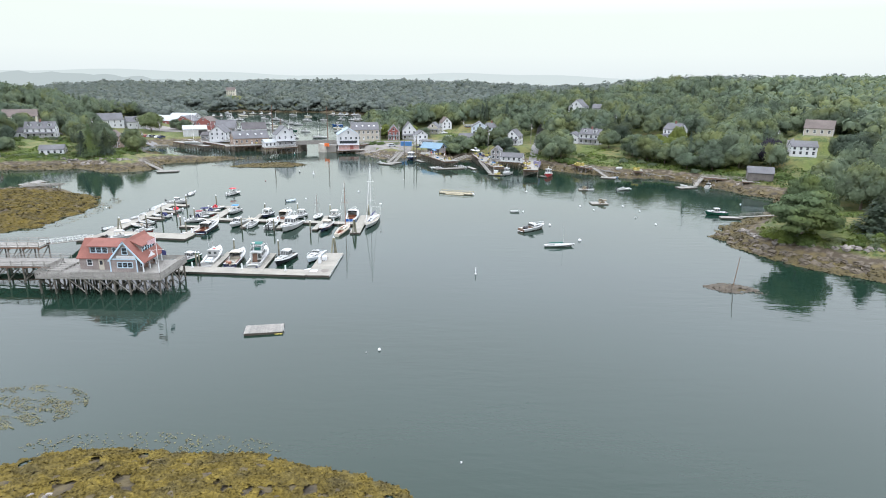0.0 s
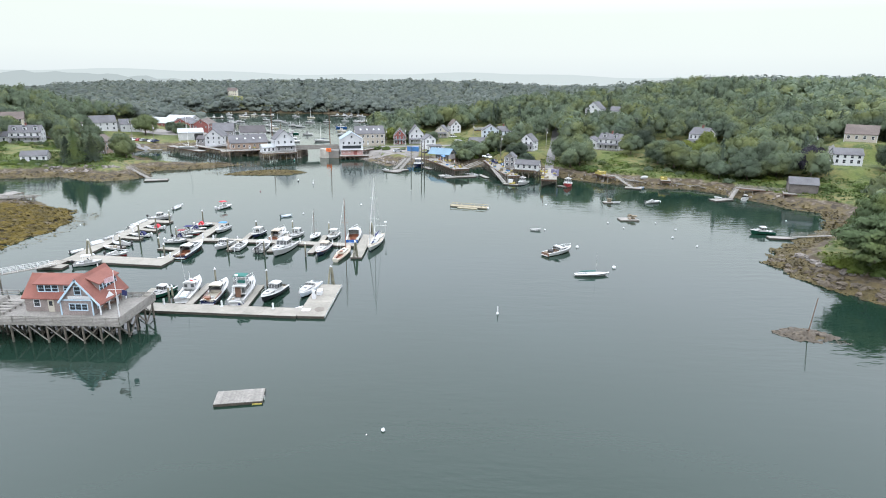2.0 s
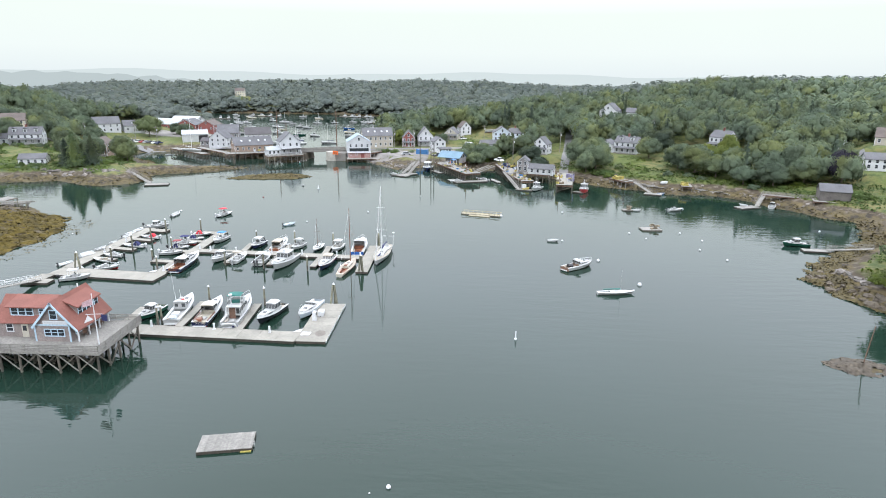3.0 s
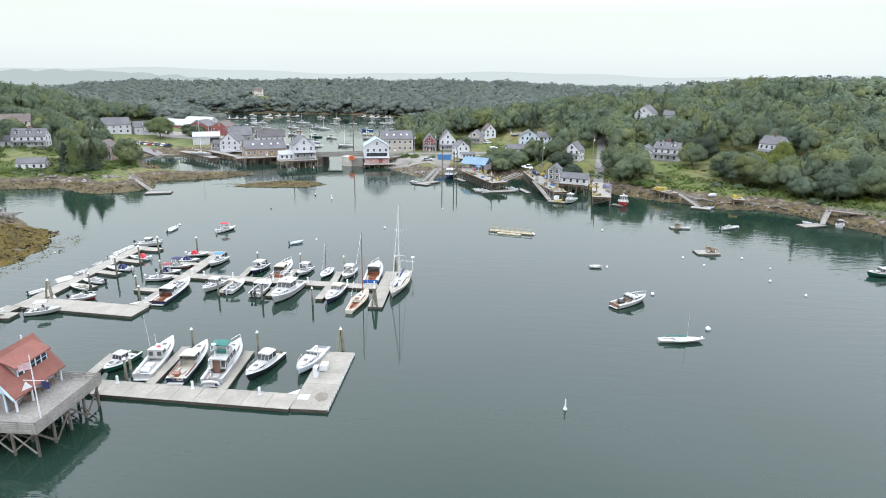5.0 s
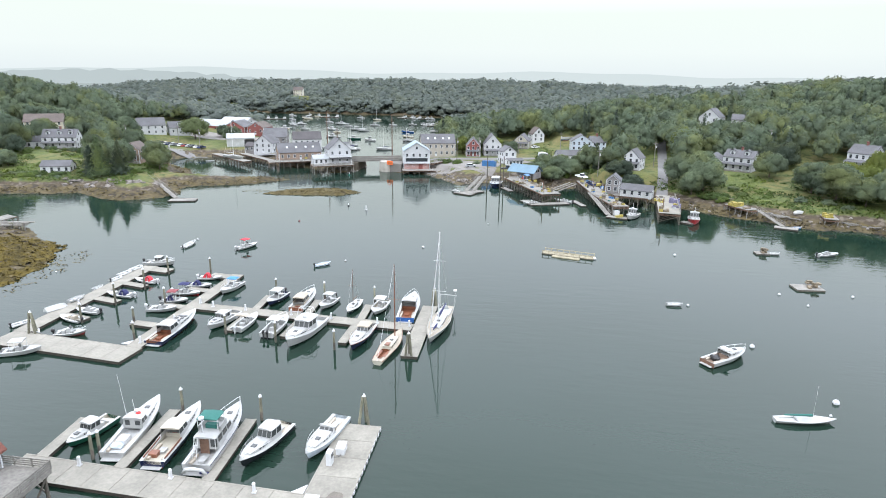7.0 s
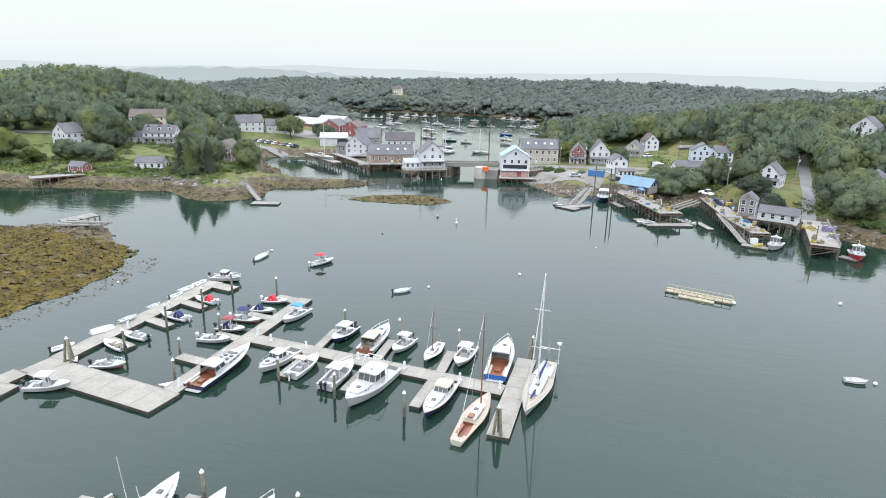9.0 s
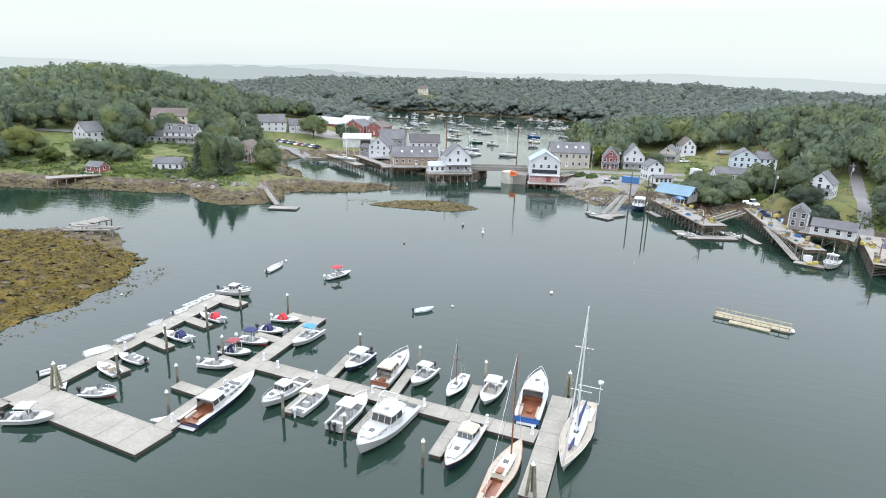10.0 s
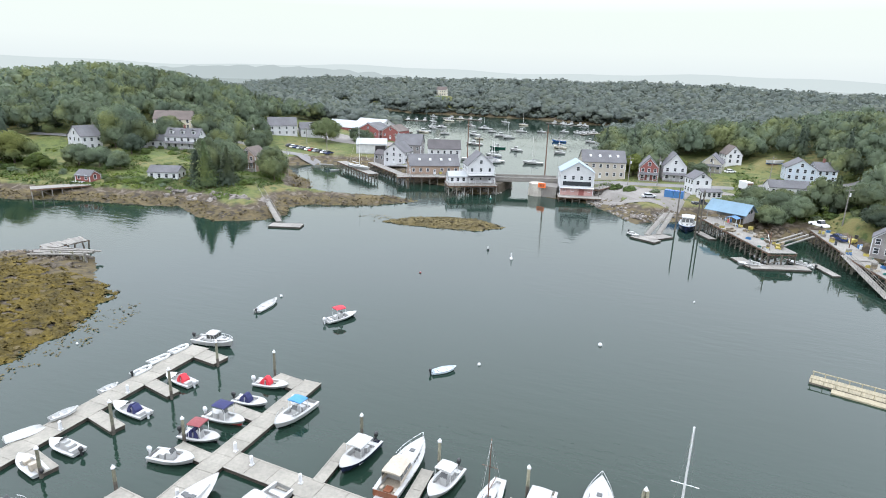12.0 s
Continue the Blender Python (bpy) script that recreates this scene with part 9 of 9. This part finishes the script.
trap_stack("yellow traps under a cover on a small stage", 82.0, 265.4, 2.8, 2, 4, 3, 5, "yellow_plastic", 10)
trap_stack("brown traps at the lobster wharf's end", 20.6, 270.5, 3.2, 2, 3, 2, 15, "trap", 11)
trap_stack("yellow traps at the float's edge", 21.5, 264.2, 0.45, 2, 2, 2, 15, "yellow_plastic", 12)
barrel = Geo().tube((0, 0, 0), (0, 0, 0.9), 0.3, 0.3, 10)
for x, y, z, m, c in ((19.0, 296.0, 3.4, "blue_plastic", "blue"), (19.7, 296.6, 3.4, "blue_plastic", "blue"), (19.3, 295.2, 3.4, "white", "white"), (-9.8, 311.5, 3.4, "blue_plastic", "blue"), (-9.0, 310.6, 3.4, "red", "red"), (-8.4, 311.4, 3.4, "blue_plastic", "blue"), (12.9, 308.0, 3.4, "yellow_plastic", "yellow"), (13.6, 307.4, 3.4, "yellow_plastic", "yellow"), (14.4, 296.8, 3.4, "car_dark", "grey")):
    solo("barrel", barrel, M[m], c + " plastic barrel standing on the wharf", "barrel", pose(x, y, z), "barrels")
cr = thing("bait_shack", "small open grey shack at the wharf's end", "shack", pose(20.8, 269.0, 0.3, 0, 0, 15))
for a in (-1.8, 1.8):
    for b in (-1.6, 1.6):
        part("post", Geo().box(a, b, 0, 0.18, 0.18, 3.0), M["grey_wood"], cr)
tk = solo("white_tank", Geo().box(0, 0, 0, 1.5, 1.3, 1.4), M["white"], "white plastic bait tank on the float", "tank", pose(20.6, 266.4, 0.45, 0, 0, 15))
tb = thing("blue_awning", "blue awning over a stall on the wharf", "awning", pose(-8.2, 308.2, 3.4, 0, 0, -28))
part("cloth", Geo().rings([[(-1.6, yy, 2.0), (0, yy, 2.5), (1.6, yy, 2.0), (1.6, yy, 1.9), (0, yy, 2.4), (-1.6, yy, 1.9)] for yy in (-1.4, 1.4)]), M["blue_plastic"], tb)
for a in (-1.5, 1.5):
    for b in (-1.3, 1.3):
        part("post", Geo().box(a, b, 0, 0.1, 0.1, 2.0), M["alu"], tb)
for x, y, a, n in ((8.6, 306.5, 52, 11), (9.8, 305.2, 52, 11), (11.0, 304.0, 52, 10)):
    ob = Geo().beam((0, 0, 3.6), (-n * 0.82, -n * 0.55, 1.0), 0.5, 0.25)
    solo("slip_timber", ob, M["grey_wood"], "long weathered timber of an old slipway", "timber", pose(x, y, 0, 0, 0, a - 52))
for x, y in ((67.5, 272.5), (70.5, 270.2), (73.2, 268.6), (58.0, 285.0), (88.0, 264.0), (92.0, 261.5), (95.0, 259.0)):
    ob = Geo()
    for i in range(4):
        ob.beam((-2.5, i * 0.7 - 1, 0.9 + 0.15 * i), (2.6, i * 0.6 - 1.2, 0.7), 0.28, 0.2)
    solo("driftwood_pile", ob, M["grey_wood"], "heap of weathered grey timbers on the bank", "timber pile", pose(x, y, gz(x, y) - 0.6, 0, 0, (x * 31) % 180), "timber piles", "stuff")
solo("upturned_tender", Geo().lump(0, 0, 0.3, 2.2, 1.0, 0.7, 3, 9, 5, 0.1), M["gel"], "pale upturned boat lying on the bank", "dinghy", pose(75.5, 270.5, gz(75.5, 270.5), 0, 0, 30))


# ---- utility poles ----
def utility_pole(x, y, h=10.5, turn=20):
    ob = thing("utility_pole", "grey wooden utility pole with crossarm", "utility pole", pose(x, y, gz(x, y), 0, 0, turn), "utility poles")
    part("pole", Geo().tube((0, 0, -0.5), (0, 0, h), 0.17, 0.12, 8), M["grey_wood"], ob)
    part("crossarm", Geo().box(0, 0, h - 0.9, 2.4, 0.12, 0.14), M["grey_wood"], ob)
    part("transformer", Geo().tube((0.35, 0, h - 2.6), (0.35, 0, h - 1.7), 0.25, 0.25, 9), M["grey_wall"], ob)
    return ob


for x, y in ((-217, 372), (-196, 386), (-176, 372), (-160, 318), (-40, 356), (-12, 372), (8, 374), (33, 352), (44, 334), (60, 352), (92, 346), (-246, 318), (-262, 322), (20, 318), (-150, 391), (-30, 360)):
    utility_pole(x, y)
mast_pole = thing("beacon_pole", "thin dark beacon pole standing on the rock", "pole", pose(58.9, 119.9, 0.3, 2, 4, 0))
part("pole", Geo().tube((0, 0, -0.6), (0, 0, 6.3), 0.09, 0.06, 7), M["brown_wood"], mast_pole)

# ---- pink lower storey of the waterside store ----
ps = bpy.data.objects["pink_store"]
part("lower_wall", Geo().span(-0.06, 11.3, -0.06, 0.0, -0.1, 2.7), M["pink_wall"], ps, "faded pink lower front wall")
part("lower_wall", Geo().span(11.26, 11.32, 0.0, 11.0, -0.1, 2.7), M["pink_wall"], ps, "faded pink lower side wall")
part("red_door", Geo().span(6.4, 8.2, -0.1, -0.06, 0.1, 2.3), M["red_wall"], ps, "dark red double door")
part("window_band", Geo().span(0.8, 10.4, -0.09, -0.02, 3.5, 5.0), M["glass"], ps, "row of dark shop windows")
part("balcony", Geo().span(-0.2, 11.4, -1.2, 0.0, 2.75, 2.95), M["trim"], ps)


# ---- gear on the lobster wharves ----
CRATE = Geo().span(-0.55, 0.55, -0.35, 0.35, 0, 0.06)
for a in ((-0.55, -0.49, -0.35, 0.35), (0.49, 0.55, -0.35, 0.35), (-0.49, 0.49, -0.35, -0.29), (-0.49, 0.49, 0.29, 0.35)):
    CRATE.span(*a, 0.06, 0.5)
COIL = Geo()
for k in range(3):
    ring = [(0.4 * math.cos(a), 0.4 * math.sin(a), 0.07 + 0.1 * k) for a in np.linspace(0, 2 * math.pi, 11)]
    for p, q in zip(ring, ring[1:]):
        COIL.tube(p, q, 0.06, 0.06, 5)
rnd_g = random.Random(31)
for p, q, half, z, count in (((-13.0, 314.0), (0.4, 283.6), 2.9, 3.4, 34), ((14.2, 311.0), (17.6, 285.5), 2.0, 3.4, 16), ((18.0, 283.0), (21.8, 268.5), 1.8, 3.2, 14), ((39.2, 286.0), (35.0, 260.5), 2.5, 3.3, 16), ((-121, 338.5), (-104, 347.5), 3.0, 3.1, 10)):
    for i in range(count):
        x, y, _ = along(p, q, rnd_g.random(), rnd_g.choice((-1, 1)) * half * rnd_g.uniform(0.55, 1.0))
        m = pose(x, y, z, 0, 0, rnd_g.uniform(0, 360))
        kind = rnd_g.random()
        if kind < 0.5:
            c = rnd_g.choice((("trap", "brown"), ("grey_wood", "grey"), ("blue_plastic", "blue"), ("yellow_plastic", "yellow"), ("white_old", "white"), ("grey_wood", "grey")))
            solo("bait_crate", CRATE, M[c[0]], "open " + c[1] + " bait crate standing on the wharf", "crate", m, "bait crates")
        elif kind < 0.75:
            solo("rope_coil", COIL, M[rnd_g.choice(("tan", "trap", "green_canvas"))], "coil of worn rope lying on the wharf", "rope", m, "rope coils")
        else:
            ob = thing("trap_stack", "small stack of wire lobster traps on the wharf", "lobster traps", m, "trap stacks")
            for k in range(rnd_g.randint(2, 4)):
                part("lobster_trap", TRAP, M[rnd_g.choice(("trap", "trap", "grey_wood", "yellow_plastic"))], ob, "", False, pose(0, 0, k * 0.41, 0, 0, rnd_g.uniform(-5, 5)))
# hoists that lift gear from the boats
for x, y, turn in ((-1.8, 284.8, 120), (15.6, 290.0, 100), (33.4, 262.0, 170)):
    ob = thing("wharf_hoist", "dark timber hoist standing at the wharf edge", "hoist", pose(x, y, 3.3, 0, 0, turn), "wharf hoists")
    part("post", Geo().tube((0, 0, -0.1), (0, 0, 4.2), 0.14, 0.11, 8), M["brown_wood"], ob)
    part("boom", Geo().tube((0, 0, 3.0), (2.4, 0, 4.4), 0.08, 0.07, 7), M["brown_wood"], ob)
    part("brace", Geo().tube((0, 0, 1.6), (1.1, 0, 3.6), 0.05, 0.05, 6), M["metal"], ob)

# ---- boulders, riprap and rockweed ----
BOULDERS = [Geo().lump(0, 0, 0, 1.0, 0.75 + 0.1 * (k % 3), 0.55 + 0.07 * (k % 4), 40 + k, 7, 4, 0.3) for k in range(6)]


def boulder_run(name, label, points, count, size, spread, mat="stone", seed=0, sink=0.25, up=0.0):
    """Boulders heaped along a line, each a piece of its own."""
    ob = thing(name, label, "boulders", None, "", "")
    rnd_b = random.Random(seed)
    legs = [math.dist(a, b) for a, b in zip(points, points[1:])]
    for i in range(count):
        t = rnd_b.random() * sum(legs)
        k = 0
        while t > legs[k]:
            t -= legs[k]
            k += 1
        x, y, _ = along(points[k], points[k + 1], t / legs[k], rnd_b.uniform(-spread, spread))
        s = rnd_b.uniform(*size)
        z = gz(x, y)
        if z < -0.3:
            continue
        m = Matrix.LocRotScale((x, y, z - sink * s + 0.35 * s + up), Euler((rnd_b.uniform(-.4, .4), rnd_b.uniform(-.4, .4), rnd_b.uniform(0, 6.3))), (s, s, s))
        part("boulder", BOULDERS[rnd_b.randint(0, 5)], M[mat], ob, "", False, m)
    return ob


boulder_run("stone_wall", "pale granite boulder wall along the wooded point", [(80.5, 165), (79.5, 156), (82, 149.5), (87, 144), (93, 139.5), (100, 136.5), (108, 133.5), (122, 129)], 75, (0.5, 1.15), 0.8, "stone", 1)
boulder_run("riprap", "grey stone riprap below the gravel yard", [(-49, 336), (-42, 327), (-35, 317), (-28, 319), (-20, 325)], 120, (0.35, 0.8), 3.0, "stone", 2)
boulder_run("riprap", "grey stone riprap beside the bridge", [(-88, 334), (-82, 340), (-82, 350)], 34, (0.4, 1.0), 2.2, "stone", 3)
boulder_run("shore_boulders", "pale boulders scattered along the east shore", [(36, 297), (47, 285), (58, 276), (70, 270), (78, 264), (90, 265), (100, 254), (112, 236)], 70, (0.3, 0.8), 3.0, "stone", 4)
boulder_run("shore_boulders", "dark boulders on the bank beside the slipway", [(-6, 322), (4, 313), (12, 318), (20, 305)], 50, (0.5, 1.3), 3.0, "ledge", 5)
boulder_run("spit_stones", "grey stone rubble round the ruined pier", [(-180, 211), (-166, 215), (-155, 219), (-147, 218)], 290, (0.25, 0.75), 3.6, "stone", 6)
boulder_run("ledge_rocks", "pale ledge rocks on the west point", [(-176, 274), (-160, 275), (-148, 272), (-140, 280)], 40, (0.6, 1.7), 2.6, "stone", 7, 0.45)
boulder_run("ledge_rocks", "brown ledge rocks along the wooded point", [(76, 166), (75.5, 156), (77.5, 148), (82, 140), (87, 134.5), (93, 130), (103, 126)], 80, (0.6, 1.6), 2.4, "ledge", 8, 0.4)
boulder_run("cove_stones", "brown stones along the village cove", [(-150, 312), (-135, 309), (-118, 309), (-106, 308)], 30, (0.4, 0.9), 2.2, "ledge", 9)
boulder_run("near_ledge", "pale bare ledge on the near weedy rock", [(-40, 50.4), (-34, 50.8), (-29, 51.0), (-25, 50.6)], 20, (0.2, 0.5), 0.7, "stone", 10, 0.3, 0.15)

boulder_run("spit_stones", "brown and grey stones strewn over the spit", [(-176, 208), (-160, 211), (-148, 213), (-138, 211)], 90, (0.25, 0.8), 3.0, "ledge", 11)


def heap(px, py, seed):
    """Heaped rockweed: rounded drapes at three sizes."""
    return 0.34 * np.abs(waves(px, py, 4.2, seed + 5)) + 0.16 * np.abs(waves(px, py, 1.6, seed + 6)) + 0.06 * waves(px, py, 0.7, seed + 7)


def weed_beds(name, label, poly, mat, grid, gap, low, high, seed, size=0.8, reach=4.0, south=-999.0, north=9999.0):
    """Rockweed lying over a shore: a heaped mat with loose fronds on it, one body."""
    rng = np.random.default_rng(seed)
    px = [p[0] for p in poly]
    py = [max(p[1], south) for p in poly]
    x0, x1, y0, y1 = min(px) - 4, max(px) + 4, min(py) - 4, max(py) + 4

    def bed(x, y):
        z = land_height(x, y)
        patch = waves(x, y, 9, seed) + 0.6 * waves(x, y, 4, seed + 1)
        keep = (z > low) & (z < high) & (inland(x, y, poly) > -reach) & (patch > -0.75) & (y < north + 4 * patch)
        return np.maximum(z, -0.03) + heap(x, y, seed) * np.clip((z - low) / 0.5, 0.1, 1), keep

    vs, ts, count = [], [], 0
    if grid:
        xs, ys = np.meshgrid(np.arange(x0, x1, grid), np.arange(y0, y1, grid))
        xs = xs + rng.uniform(-0.3, 0.3, xs.shape) * grid
        ys = ys + rng.uniform(-0.3, 0.3, ys.shape) * grid
        z, keep = bed(xs, ys)
        m, k = xs.shape
        i = (np.arange(m - 1)[:, None] * k + np.arange(k - 1)[None, :]).ravel()
        t = np.concatenate([np.stack([i, i + 1, i + k + 1], 1), np.stack([i, i + k + 1, i + k], 1)])
        t = t[keep.ravel()[t].all(axis=1)]
        used, t = np.unique(t, return_inverse=True)
        vs.append(np.stack([xs.ravel(), ys.ravel(), z.ravel() + 0.04], 1)[used])
        ts.append(t.reshape(-1, 3))
        count = len(used)
    n = int((x1 - x0) * (y1 - y0) / gap ** 2)
    x, y = rng.uniform(x0, x1, n), rng.uniform(y0, y1, n)
    z, keep = bed(x, y)
    x, y, z = x[keep], y[keep], z[keep]
    slope = np.stack([heap(x - 0.1, y, seed) - heap(x + 0.1, y, seed), heap(x, y - 0.1, seed) - heap(x, y + 0.1, seed), np.full(len(x), 0.22)], 1)
    v, t = leaves(rng, np.stack([x, y, z + 0.06], 1), unit(slope + rng.normal(size=slope.shape) * 0.07), size)
    ob = new(name, quick_mesh(name, np.concatenate(vs + [v]), np.concatenate(ts + [t + count]), M[mat]))
    ob.data.polygons.foreach_set("use_smooth", [True] * len(ob.data.polygons))
    return tagged(ob, label, "seaweed", "", "stuff")


weed_beds("rockweed", "golden rockweed covering the near rock", NEAR_ROCK, "weed", 0.22, 0.2, -0.35, 2.2, 1, 0.3, 3.5, 46)
weed_beds("rockweed", "golden rockweed on the far side of the rock", NEAR_ROCK, "weed", 0.6, 0.8, -0.35, 2.2, 6, 0.6, 3.5, -999, 45)
weed_beds("rockweed", "golden rockweed covering the stony spit", SPIT, "weed", 0.45, 0.5, -0.5, 2.6, 2, 0.5, 7, -999, 208)
weed_beds("rockweed", "golden-brown rockweed on the low bar", BAR, "weed_brown", 0.6, 0.45, -0.5, 1.5, 3, 0.6, 5)
weed_beds("rockweed", "brown rockweed along the west shore", WEST[2:20], "weed_brown", 0, 0.85, -0.15, 1.3, 4, 0.8, 60)
weed_beds("rockweed", "brown rockweed along the wooded point", EAST[23:35], "weed_brown", 0.5, 0.55, -0.3, 1.25, 7, 0.6, 6)
weed_beds("rockweed", "brown rockweed under the east wharves", EAST[11:24], "weed_brown", 0, 0.8, -0.15, 1.2, 8, 0.8, 8)
weed_beds("rockweed", "dark weed on the beacon rock", ROCK, "ledge", 0.3, 0.5, -0.4, 1.0, 5, 0.4, 3)


def floating_weed(name, label, x, y, rx, ry, count, mat, seed, size=0.5):
    rng = np.random.default_rng(seed)
    a = rng.uniform(0, 6.28, count)
    r = np.sqrt(rng.uniform(0, 1, count))
    px, py = x + rx * r * np.cos(a), y + ry * r * np.sin(a)
    keep = waves(px, py, 6, seed) + 0.7 * waves(px, py, 1.6, seed + 3) + rng.normal(size=count) * 0.25 > 0.05
    c = np.stack([px[keep], py[keep], np.full(keep.sum(), 0.04)], 1)
    nrm = np.stack([rng.normal(size=len(c)) * 0.1, rng.normal(size=len(c)) * 0.1, np.ones(len(c))], 1)
    nrm /= np.linalg.norm(nrm, axis=1, keepdims=True)
    v, t = leaves(rng, c, nrm, size)
    ob = new(name, quick_mesh(name, v, t, M[mat]))
    return tagged(ob, label, "seaweed", "", "stuff")


floating_weed("floating_weed", "patch of olive weed breaking the surface", -54, 70, 8.5, 5.5, 4200, "weed_wet", 1, 0.24)
floating_weed("floating_weed", "wisps of olive weed off the near rock", -33, 61.6, 15, 3.0, 1500, "weed_wet", 2, 0.24)
floating_weed("floating_weed", "olive weed trailing off the spit", -112, 180, 6, 24, 1300, "weed_brown", 3, 0.42)
floating_weed("floating_weed", "olive weed trailing off the low bar", -92, 283, 19, 6, 700, "weed_brown", 4, 0.5)
floating_weed("floating_weed", "dark weed beside the beacon rock", 62.5, 117, 3, 1.6, 120, "ledge", 5, 0.35)
